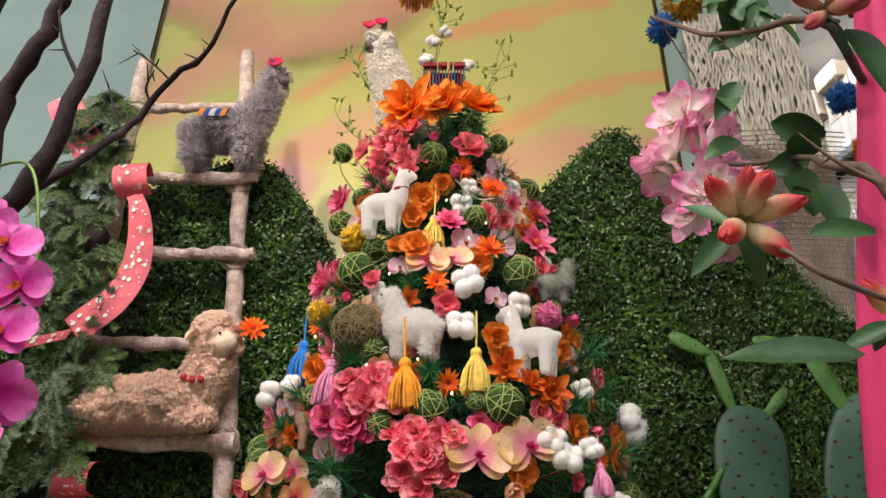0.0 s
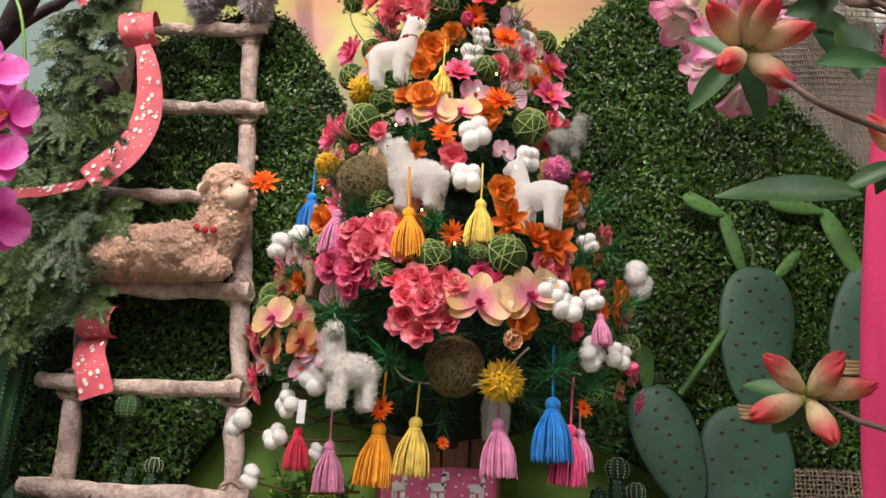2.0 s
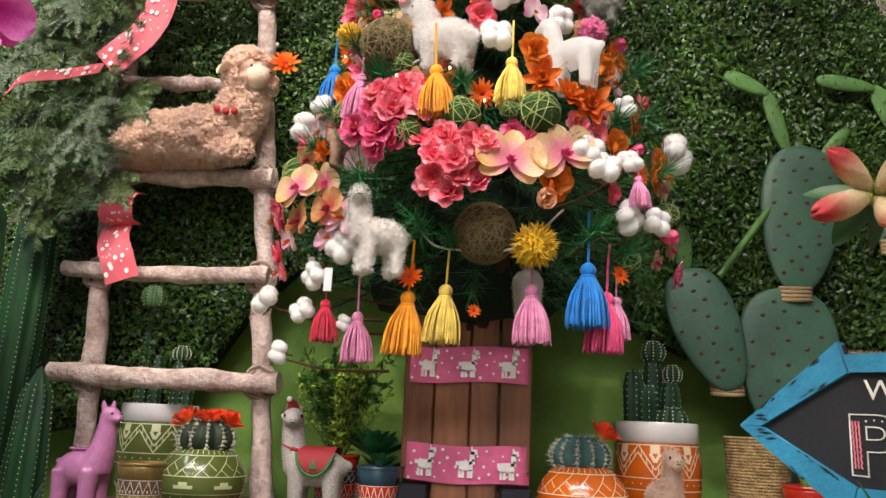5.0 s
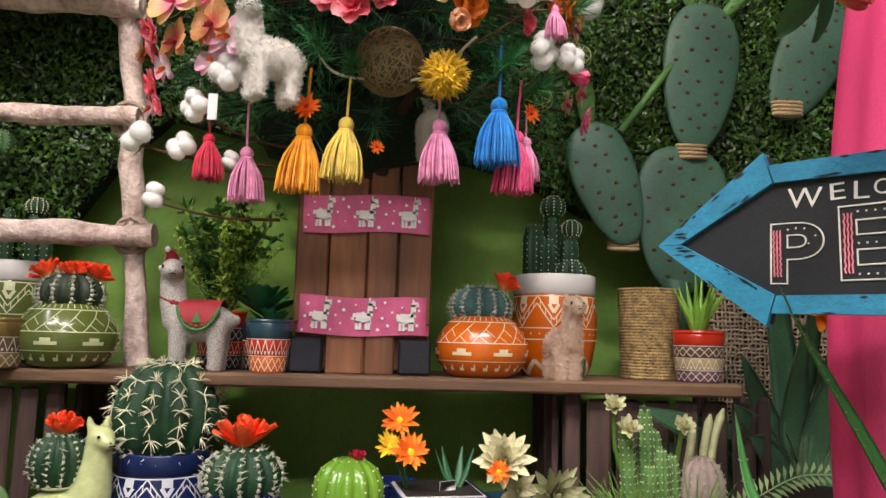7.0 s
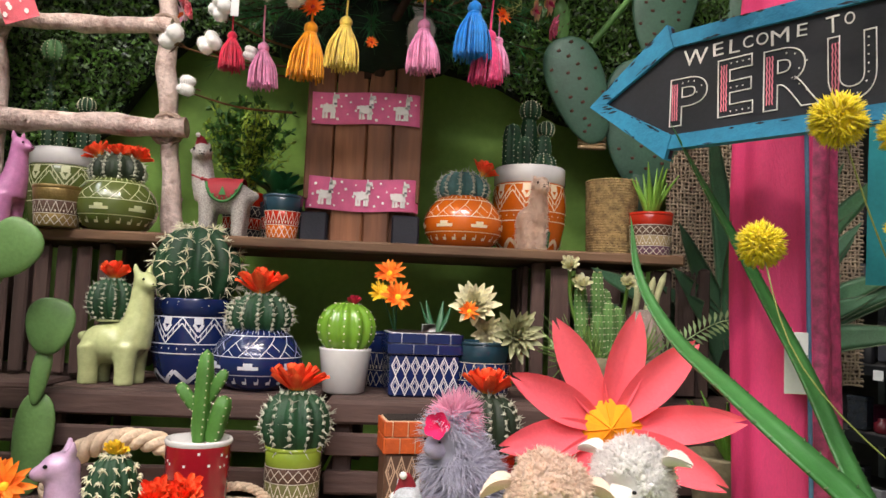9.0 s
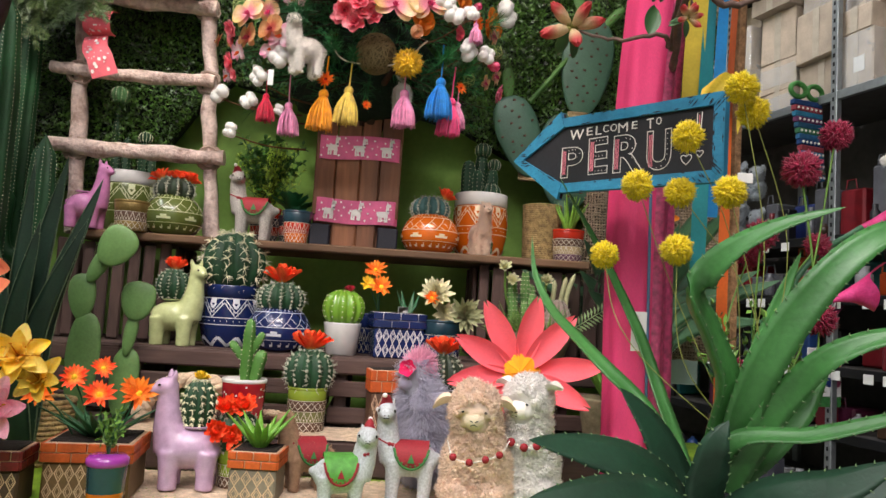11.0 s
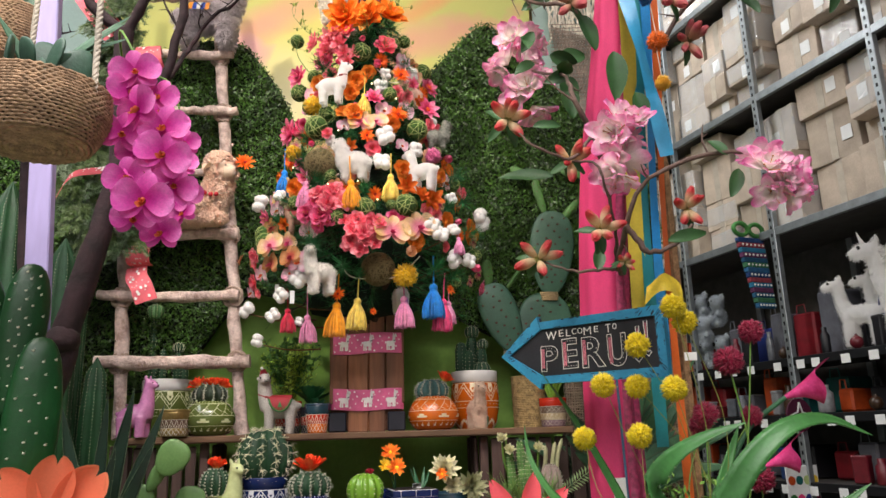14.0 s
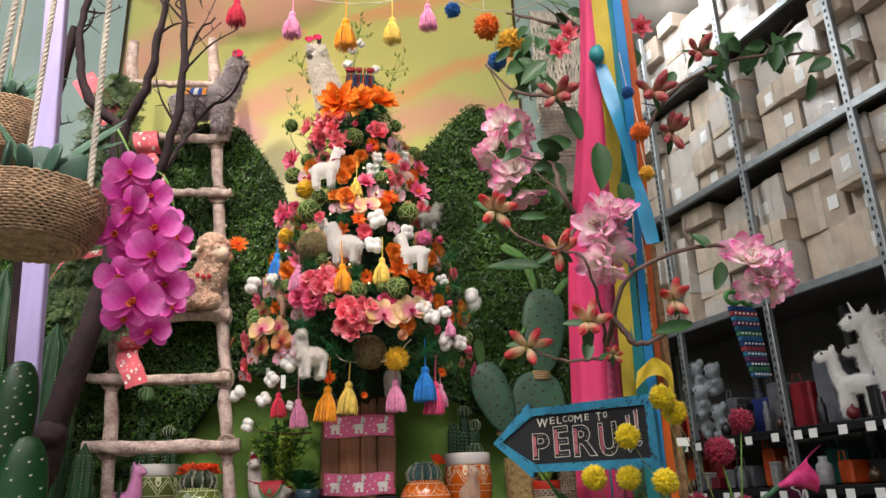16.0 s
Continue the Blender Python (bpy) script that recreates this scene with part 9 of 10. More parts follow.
for q in rails:
    q = np.array(q)
    for _ in range(26):
        i = rs.integers(len(q))
        a, b = q[i], q[(i + 1) % len(q)]
        if np.linalg.norm(b - a) < 0.03:
            continue
        d = (b - a) / np.linalg.norm(b - a)
        c = a + (b - a) * rs.uniform(0.05, 0.95)
        c = c + (np.mean(q, 0) - c) * rs.uniform(0.05, 0.35)
        l, w = rs.uniform(0.003, 0.012), rs.uniform(0.0006, 0.0018)
        pn = np.array((-d[1], d[0]))
        v = [c - d * l, c + pn * w, c + d * l, c - pn * w]
        ch.add([(x, y, 0.0164) for x, y in v], [(0, 1, 2, 3)])
part("worn_paint", ch, BOARD, sign, "black chips in the blue paint", m=SL, smooth=False, kind="stuff")


def letter(chx, x0, x1, y0, y1, outline=0.0, bold=0.0, slant=0.0):
    """One character as a chalk mesh of its own, drawn to the given width and height on the board."""
    cu = bpy.data.curves.new("letter", "FONT")
    cu.body, cu.size, cu.offset = chx, 0.1, bold
    if outline:
        cu.fill_mode, cu.bevel_depth, cu.bevel_resolution = "NONE", outline, 1
    else:
        cu.extrude = 0.0006
    o = new("letter", cu)
    me = bpy.data.meshes.new_from_object(o.evaluated_get(bpy.context.evaluated_depsgraph_get()))
    bpy.data.objects.remove(o)
    xs, ys = [v.co.x for v in me.vertices], [v.co.y for v in me.vertices]
    kx, ky = (x1 - x0) / max(1e-6, max(xs) - min(xs)), (y1 - y0) / (max(ys) - min(ys))
    for v in me.vertices:
        v.co.x, v.co.y = (v.co.x - min(xs)) * kx, (v.co.y - min(ys)) * ky
    me.materials.clear()
    me.materials.append(CHALK)
    g = new("letter", me)
    g.parent = sign
    g.matrix_basis = SL @ turn(0, 0, slant, (x0, y0, 0.0112))
    tagged(g, "white chalk letter")


for chx, x0, x1, y0, y1, sl in (("W", 0.153, 0.188, 0.031, 0.052, -3), ("E", 0.197, 0.211, 0.035, 0.052, 2), ("L", 0.219, 0.233, 0.034, 0.052, -2), ("C", 0.238, 0.251, 0.036, 0.051, 3), ("O", 0.255, 0.270, 0.036, 0.051, 0),
                                ("M", 0.274, 0.296, 0.031, 0.050, 2), ("E", 0.305, 0.317, 0.035, 0.050, -2), ("T", 0.339, 0.354, 0.030, 0.050, 2), ("O", 0.359, 0.370, 0.036, 0.050, 0)):
    letter(chx, x0, x1, y0, y1, 0.0, -0.0006, sl)
BIG = (("P", 0.133, 0.189, -0.050, 0.016), ("E", 0.204, 0.252, -0.049, 0.028), ("R", 0.264, 0.334, -0.051, 0.026), ("U", 0.341, 0.394, -0.054, 0.025))
for chx, x0, x1, y0, y1 in BIG:
    letter(chx, x0, x1, y0, y1, 0.0009, 0.0030, rs.uniform(-1.5, 1.5))
    for j in (0, 1, 2):
        yy = np.linspace(y0 + 0.008, y1 - 0.008, 16)
        part("letter_stripe", Mesh().tube(np.c_[x0 + 0.0050 + 0.0034 * j + 0.0007 * np.sin(yy * 900 + j), yy, np.full(16, 0.0114)], 0.0009, 5), PINKCH, sign, "pink chalk stripe", m=SL)
for x0, y0, y1, hx, hy, hs in ((0.4487, -0.0125, 0.046, 0.451, -0.030, 0.00045), (0.426, -0.020, 0.035, 0.4245, -0.038, 0.00068)):
    part("exclamation_stroke", Mesh().tube([(x0 - 0.0022, y0, 0.0112), (x0 - 0.0048, y1, 0.0112), (x0 + 0.0048, y1 + 0.001, 0.0112), (x0 + 0.0024, y0, 0.0112), (x0 - 0.0022, y0, 0.0112)], 0.0009, 5), CHALK, sign, "white chalk exclamation stroke", m=SL)
    part("stroke_filling", Mesh().tube([(x0, y0 + 0.004, 0.0112), (x0, y1 - 0.004, 0.0112)], 0.0009, 5), PINKCH, sign, "pink chalk stripe", m=SL)
    t_ = np.linspace(0, 2 * np.pi, 25)
    part("chalk_heart", Mesh().tube(np.c_[hx + hs * 16 * np.sin(t_) ** 3, hy + hs * (13 * np.cos(t_) - 5 * np.cos(2 * t_) - 2 * np.cos(3 * t_)), np.full(25, 0.0112)], 0.0009, 4, cap=False), CHALK, sign, "white chalk heart", m=SL)
dots_ = Mesh()
for row in ([(0.153 + 0.0085 * k, 0.008 + 0.001 * (k % 2)) for k in range(3)], [(0.181, 0.0), (0.174, -0.008), (0.164, -0.011)], [(0.222 + 0.008 * k, 0.021) for k in range(4)], [(0.222 + 0.008 * k, -0.011) for k in range(3)],
            [(0.222 + 0.008 * k, -0.042) for k in range(4)], [(0.293 + 0.010 * k, 0.018 - 0.003 * k) for k in range(3)], [(0.317, 0.004), (0.308, -0.004)], [(0.300 + 0.0085 * k, -0.014 - 0.009 * k) for k in range(4)],
            [(0.3845 - 0.002 * (k > 4), 0.016 - 0.010 * k) for k in range(6)], [(0.373, -0.046), (0.363, -0.049)]):
    for x_, y_ in row:
        dots_.ball((x_, y_, 0.0114), (0.0012, 0.0012, 0.0006), 6)
part("chalk_dotting", dots_, CHALK, sign, m=SL, kind="stuff")
part("bracket", Mesh().box((0.33, 0, -0.012), (0.04, 0.06, 0.024)), CRATE, sign, m=SL, smooth=False)
arm_end = SM.inverted() @ Vector((0.655, 1.11, 1.345))
part("arm", Mesh().tube([(0.33, 0, -0.01), tuple(arm_end)], 0.009, 8), CRATE, sign, "dark wooden arm that fixes the sign to the post", m=SL)


# ---- the big aloe in front, with broad agave leaves round its foot ----
ALOE = mat("fresh_aloe_skin", "3d7039", rough=0.42, var=0.22, scale=9, bump=0.15, fine=120)
BROADAG = mat("broad_agave_skin", "1d3a29", rough=0.5, var=0.25, scale=10, bump=0.2, fine=120)
TOOTH = mat("pale_tooth", "566f48", rough=0.6)
al = thing("aloe_plant", "large green aloe with arching toothed leaves", "aloe")
for k, (pts, w) in enumerate((
        ([(0.56, 0.62, 0.78), (0.534, 0.76, 0.876), (0.489, 0.784, 0.92), (0.455, 0.85, 0.966), (0.414, 0.935, 1.029), (0.393, 0.98, 1.094), (0.388, 1.0, 1.17)], 0.034),
        ([(0.66, 0.80, 0.72), (0.655, 0.96, 0.86), (0.627, 1.02, 0.981), (0.594, 1.045, 1.062), (0.551, 1.052, 1.145), (0.50, 1.045, 1.225), (0.441, 1.01, 1.298)], 0.032),
        ([(0.553, 0.52, 0.78), (0.558, 0.47, 0.936), (0.520, 0.44, 0.998), (0.486, 0.41, 1.049), (0.510, 0.38, 1.093), (0.554, 0.35, 1.126), (0.623, 0.32, 1.152)], 0.054),
        ([(0.57, 0.52, 0.78), (0.606, 0.46, 0.965), (0.649, 0.44, 1.044), (0.696, 0.43, 1.102), (0.753, 0.43, 1.141), (0.829, 0.44, 1.155), (0.936, 0.46, 1.123)], 0.054),
        ([(0.58, 0.51, 0.78), (0.637, 0.46, 0.92), (0.673, 0.42, 0.975), (0.728, 0.39, 1.004), (0.779, 0.36, 1.010), (0.836, 0.34, 1.048)], 0.042),
        ([(0.56, 0.50, 0.80), (0.571, 0.48, 0.848), (0.652, 0.42, 0.874), (0.729, 0.37, 0.908), (0.80, 0.33, 0.941)], 0.028),
        ([(0.60, 0.60, 0.80), (0.706, 0.68, 0.947), (0.78, 0.75, 1.049), (0.849, 0.8, 1.151)], 0.045),
        ([(0.60, 0.52, 0.79), (0.683, 0.50, 0.899), (0.719, 0.52, 0.948), (0.75, 0.53, 1.0)], 0.036))):
    blade(pts, w, 0.40, ALOE, 34, al, teeth=0.02, seed=k, up=(0.15, -0.75, 0.65), toothmat=TOOTH)
ag2 = thing("agave_plant", "broad dark green agave leaves round the aloe's foot", "agave")
for k, (pts, w) in enumerate((
        ([(0.55, 0.55, 0.74), (0.44, 0.5, 0.812), (0.36, 0.48, 0.833), (0.292, 0.46, 0.845)], 0.085), ([(0.54, 0.5, 0.74), (0.43, 0.45, 0.782), (0.352, 0.42, 0.787), (0.28, 0.4, 0.784)], 0.075),
        ([(0.56, 0.6, 0.74), (0.502, 0.6, 0.852), (0.473, 0.6, 0.886), (0.455, 0.6, 0.905)], 0.07), ([(0.53, 0.47, 0.72), (0.512, 0.42, 0.823), (0.515, 0.4, 0.867), (0.528, 0.4, 0.89)], 0.075),
        ([(0.55, 0.48, 0.72), (0.606, 0.4, 0.80), (0.652, 0.36, 0.825), (0.70, 0.33, 0.862)], 0.08), ([(0.52, 0.5, 0.70), (0.46, 0.42, 0.74), (0.42, 0.38, 0.75), (0.37, 0.35, 0.74)], 0.085),
        ([(0.60, 0.52, 0.72), (0.70, 0.48, 0.77), (0.78, 0.46, 0.80), (0.84, 0.45, 0.83)], 0.08))):
    blade(pts, w, 0.12, BROADAG, 18, ag2, teeth=0.02, seed=k + 9, up=(0, -0.7, 0.7), toothmat=TOOTH)
pl = thing("floor_planter", "dark round planter that holds the aloe", "planter", turn(0, 0, 0, (0.56, 0.53, 0)))
part("planter_body", Mesh().lathe([(0.10, 0), (0.12, 0.02), (0.14, 0.68), (0.145, 0.70), (0.13, 0.70), (0.125, 0.66), (0.001, 0.66)], 28), CRATE, pl)
part("soil", Mesh().lathe([(0.124, 0.66), (0.05, 0.735), (0.001, 0.80)], 18), SOIL, pl)


# ---- billy buttons, callas and red blooms on stems ----
YB = pom("billy_button", "round yellow button flower on a thin stem", yarn("mustard_bloom", "f6d414"), 760, 5, "flower")
rows = [(0.672, 0.684, 1.408), (0.710, 0.718, 1.378), (0.600, 0.730, 1.329), (0.527, 0.769, 1.245), (0.512, 0.90, 1.130), (0.592, 0.744, 1.133), (0.659, 0.691, 1.230), (0.613, 0.79, 1.242)]
for i, (x, y, z) in enumerate(rows):
    mm = facing((x, y, z), (0.1, -1, 0.3), 0.026, i)
    o = dup(YB, mm)
    tagged(o, group="billy buttons")
    s = mm.inverted() @ Vector((0.70 + 0.01 * i, 0.75, 0.78))
    part("stem", Mesh().tube(curve([(0, 0, 0), s * 0.35 + Vector((1.5, -2.5, 0)), s], 16), 0.036, 5), leafy("button_stem", "7a8040") if "button_stem" not in bpy.data.materials else bpy.data.materials["button_stem"], o)
YB.matrix_world = facing((0.76, 0.80, 0.90), (0.1, -1, 0.3), 0.02)
gv = thing("stem_vase", "slim dark vase that holds the button flowers", "vase", turn(0, 0, 0, (0.735, 0.75, 0)))
part("vase_body", Mesh().lathe([(0.06, 0), (0.065, 0.02), (0.05, 0.6), (0.055, 0.79), (0.05, 0.79), (0.001, 0.7)], 20), BRACKET, gv)
bush(gv, 0.11, 0.82, 420, HERB, 55, 0.016, 26)
RB = pom("red_ball_flower", "fluffy dark pink ball flower on a stem", yarn("raspberry_bloom", "9c1c42"), 420, 6, "flower")
for i, (x, y, z, r) in enumerate(((0.88, 0.75, 1.359, 0.027), (0.817, 0.75, 1.292, 0.032), (0.885, 0.8, 1.03, 0.030), (0.772, 0.8, 1.176, 0.028), (0.91, 0.85, 1.17, 0.024), (0.80, 0.9, 1.15, 0.026))):
    mm = facing((x, y, z), (0.1, -1, 0.3), r, i)
    o = dup(RB, mm)
    tagged(o, group="red ball flowers")
    s = mm.inverted() @ Vector((0.74, 0.76, 0.78))
    part("stem", Mesh().tube(curve([(0, 0, 0), s * 0.4 + Vector((0, -2, 0)), s], 16), 0.07, 5), HERB, o)
RB.matrix_world = facing((0.74, 0.82, 0.93), (0.1, -1, 0.3), 0.022)
CALLA = silk("magenta_calla", "b01a5a", "d04080")
for x, y, z, rz, s in ((0.998, 0.85, 1.212, 12, 1.25), (0.856, 0.72, 1.061, 12, 1.0)):
    t = thing("calla_lily", "magenta calla lily on a thick green stem", "calla lily", turn(0, 0, 0, (x, y, z)), "calla lilies")
    th = np.linspace(0, 2 * np.pi, 36)
    rowsz = []
    for u in np.linspace(0, 1, 14):
        r = (0.004 + 0.010 * u + 0.022 * u ** 3) * s
        lip = np.clip(np.cos(th - 0.5), 0, 1) ** 2
        rowsz.append(np.stack([(0.062 * u + 0.004 * np.sin(3 * th) * u ** 3 + 0.05 * u ** 3 * lip) * s, r * np.sin(th), r * np.cos(th) * (1.05 - 0.3 * lip * u) + 0.010 * s * u ** 2 * lip], -1))
    part("spathe", Mesh().sheet(np.array(rowsz)), CALLA, t, m=turn(8, -20, -rz))
    part("spadix", Mesh().tube([(0.01 * s, 0, 0), (0.06 * s, 0, 0.002)], [0.004 * s, 0.003 * s], 8), GOLD, t, m=turn(8, -20, -rz))
    part("stem", Mesh().tube(curve([(0, 0, 0), (-0.10, 0, -0.07), (-0.2, -0.02, -0.30), Vector((0.735, 0.75, 0.78)) - Vector((x, y, z))], 20), 0.006, 7), DARKLEAF, t)


# ---- flowering branches round the post ----
TWIG = mat("grey_brown_twig", "5f4c44", rough=0.85, bump=0.6, fine=120, var=0.3)
BUDM = (silk_u("cream_red_bud", "b8262e", "d8565a", heart="d6bf96", reach=(0.55, 1.2)), leafy("bud_calyx", "8f8a4c"))
BUDP = (silk_u("dusky_pink_bud", "a03a48", "c06a64", heart="b4866e", reach=(0.5, 1.1)), leafy("brown_bud_calyx", "6e5a3c"))
BLOSSOM = silk_u("pink_blossom_petal", "f070b4", "fbb0d8", heart="fffaf2", reach=(0.45, 1.3))
OVATE = leafy("magnolia_leaf", "33552f", var=0.25, scale=12, isl=0.2)
BLO = bloom("pink_blossom", "pink and white fabric blossom on a branch", [(6, 1.25, 0.74, 34, 1.25, -0.04, 0.2, 0.5, 0.14), (5, 1.05, 0.6, 58, 1.2, 0.0, 0.26, 0.5, 0.14)], BLOSSOM, GOLD, 4, 21)


def branch(pts, r, label="grey-brown flowering branch by the pink post", material=None, n=20, side=0, seed=0, name="flowering_branch", twigs=0.08):
    rnd = np.random.default_rng(seed)
    t = thing(name, label, "branch")
    line = curve(pts, n) + rnd.normal(0, 0.0015, (n, 3))
    rad = np.linspace(r, r * 0.45, n) * (1 + 0.15 * rnd.uniform(-1, 1, n))
    part("bough", Mesh().tube(line, rad, 8, wob=0.06, rnd=rnd), material or TWIG, t)
    for k in range(side):
        i = rnd.integers(n // 4, n)
        e = line[i] + rnd.normal(0, twigs, 3) * (1, 0.5, 1) + (0, 0, twigs * 0.7)
        tw = curve([line[i], (line[i] + e) / 2 + rnd.normal(0, twigs * 0.1, 3), e], 8)
        part("twig", Mesh().tube(tw, np.linspace(rad[i] * 0.55, 0.0012, 8), 5, wob=0.08, rnd=rnd).tube([tw[4], tw[4] + rnd.normal(0, twigs * 0.3, 3)], [0.0018, 0.0006], 4), material or TWIG, t)
    return t


def ovate(parent, p, way, ln, w, seed=0, nrm=(0, -1, 0.3)):
    rnd = np.random.default_rng(seed)
    x = Vector(way).normalized()
    z = (Vector(nrm) - x * x.dot(Vector(nrm))).normalized()
    m = Matrix((x, z.cross(x), z)).transposed().to_4x4()
    m.translation = p
    return part("leaf", Mesh().petal(ln, w, tip=0.85, cup=0.18, bend=-0.2, nu=9, nv=5, twist=0.1), OVATE, parent, m=m)


def closed_bud(rnd):
    """A closed bud: one skin of six folded petals that overlap towards a parted tip."""
    th = np.linspace(0, 2 * np.pi, 48, endpoint=False)
    lean, spin, fat = rnd.normal(0, 0.06, 2), rnd.uniform(0.2, 0.5), rnd.uniform(0.23, 0.28)
    rows = []
    for u in np.linspace(0.0, 1.0, 16):
        prof = fat * np.interp(u, (0, 0.12, 0.35, 0.6, 0.82, 0.94, 1.0), (0.25, 0.55, 0.92, 1.0, 0.78, 0.46, 0.16))
        saw = ((th * 3 / np.pi + spin * u * 6) % 2) / 2
        r = prof * (1 + (0.10 + 0.22 * u * u) * (saw ** 1.5 - 0.45))
        z = 1.30 * u + 0.05 * u ** 4 * np.cos(3 * th + 1)
        rows.append(np.stack([r * np.cos(th) + lean[0] * u * u, r * np.sin(th) + lean[1] * u * u, z], -1))
    rows.append(np.stack([0.02 * np.cos(th) + lean[0], 0.02 * np.sin(th) + lean[1], 1.18 + 0 * th], -1))
    return Mesh().sheet(np.array(rows), 0, True)


def bud_cluster(parent, p, r, material, n=6, seed=0):
    rnd = np.random.default_rng(seed)
    for k in range(n):
        a = 2 * math.pi * k / (n - 1) + rnd.uniform(-0.25, 0.25)
        w = Vector((math.cos(a) + rnd.normal(0, 0.25), -rnd.uniform(0.3, 1.3), math.sin(a) * 0.95 + rnd.normal(0, 0.25))) if k else Vector((0.2, -1, 0.35))
        mm = facing(Vector(p) + Vector(w).normalized() * r * 0.12, w, r * rnd.uniform(0.9, 1.2), rnd.uniform(0, 6))
        bud = part("bud", closed_bud(rnd), material[0], parent, m=mm)
        part("calyx", Mesh().lathe([(0.03, -0.06), (0.12, 0.02), (0.17, 0.14), (0.16, 0.24)], 10, ribs=5, depth=0.2), material[1], bud)
    for k in range(3):
        ovate(parent, Vector(p) + Vector((0, 0.012, 0)), (rnd.normal(0, 1), 0.4, rnd.normal(-0.2, 0.8)), r * 1.4, r * 0.55, seed + k)


def blossoms(rows, n, spread, r, seed=0):
    rnd = np.random.default_rng(seed)
    for x, y, z in rows:
        for k in range(n):
            d = rnd.normal(0, 1, 3)
            d /= np.linalg.norm(d)
            d[1] = -abs(d[1])
            c = np.array((x, y, z)) + d * spread * rnd.uniform(0.6, 1.0)
            tagged(dup(BLO, facing(c, d + rnd.normal(0, 0.25, 3), r * rnd.uniform(0.8, 1.2), rnd.uniform(0, 6))), group="pink blossoms")


b1 = branch([(0.70, 1.07, 1.57), (0.62, 0.85, 1.53), (0.552, 0.6, 1.572), (0.575, 0.55, 1.646), (0.63, 0.52, 1.675), (0.70, 0.5, 1.695), (0.79, 0.48, 1.69)], 0.0085, seed=1, side=3, twigs=0.03)
b2 = branch([(0.61, 0.85, 1.53), (0.53, 0.72, 1.50), (0.486, 0.78, 1.51), (0.425, 0.87, 1.555)], 0.005, seed=2)
b2b = branch([(0.552, 0.6, 1.572), (0.60, 0.60, 1.51), (0.65, 0.6, 1.525), (0.71, 0.62, 1.575)], 0.0075, seed=22)
b3 = branch([(0.70, 1.09, 1.75), (0.56, 0.80, 1.86), (0.506, 0.75, 1.93), (0.535, 0.87, 2.03), (0.553, 0.97, 2.114), (0.52, 1.10, 2.19), (0.48, 1.22, 2.27)], 0.008, seed=3, side=4, twigs=0.04)
b4 = branch([(0.56, 0.80, 1.86), (0.43, 0.66, 1.75), (0.372, 0.65, 1.772), (0.325, 0.70, 1.85)], 0.005, seed=4)
b4b = branch([(0.61, 0.85, 1.53), (0.54, 0.65, 1.62), (0.50, 0.60, 1.70), (0.488, 0.74, 1.77)], 0.005, seed=24)
b5 = branch([(0.745, 1.08, 2.10), (0.807, 0.9, 2.17), (0.867, 0.85, 2.27), (0.952, 0.8, 2.314), (1.099, 0.78, 2.36), (1.305, 0.78, 2.376)], 0.008, seed=5, side=6, twigs=0.06)
b6 = branch([(0.745, 1.08, 2.25), (0.62, 0.9, 2.2), (0.54, 0.82, 2.23), (0.46, 0.95, 2.33), (0.40, 1.1, 2.52)], 0.007, seed=6, side=5, twigs=0.05)
b7 = branch([(0.76, 1.08, 2.5), (0.68, 0.95, 2.55), (0.58, 0.98, 2.60), (0.48, 1.1, 2.72)], 0.008, seed=7, side=6, twigs=0.06)
for (p, r, mt, tb), k in zip((((0.324, 0.7, 1.855), 0.046, BUDM, b4), ((0.485, 0.75, 1.772), 0.040, BUDM, b4b), ((0.42, 0.87, 1.560), 0.044, BUDM, b2), ((0.484, 0.57, 1.552), 0.036, BUDM, b1), ((0.708, 0.64, 1.62), 0.036, BUDM, b2b),
                              ((0.533, 0.8, 2.232), 0.045, BUDP, b6), ((0.758, 0.7, 2.187), 0.040, BUDP, b5), ((0.812, 0.75, 2.1), 0.040, BUDP, b5), ((0.9, 0.7, 2.315), 0.036, BUDP, b5), ((0.548, 0.62, 1.495), 0.020, BUDM, b2b)), range(20)):
    bud_cluster(tb, p, r, mt, 6, k)
blossoms([(0.465, 1.22, 2.26), (0.505, 1.22, 2.18), (0.49, 1.22, 2.34)], 4, 0.045, 0.056, 1)
blossoms([(0.566, 0.65, 1.80), (0.564, 0.65, 1.72), (0.60, 0.64, 1.79), (0.575, 0.645, 1.76)], 3, 0.030, 0.046, 2)
blossoms([(0.828, 0.475, 1.636), (0.802, 0.48, 1.640), (0.852, 0.48, 1.652), (0.832, 0.478, 1.610)], 3, 0.028, 0.042, 3)
BLO.matrix_world = facing((0.83, 0.45, 1.62), (0, -1, 0.1), 0.028)
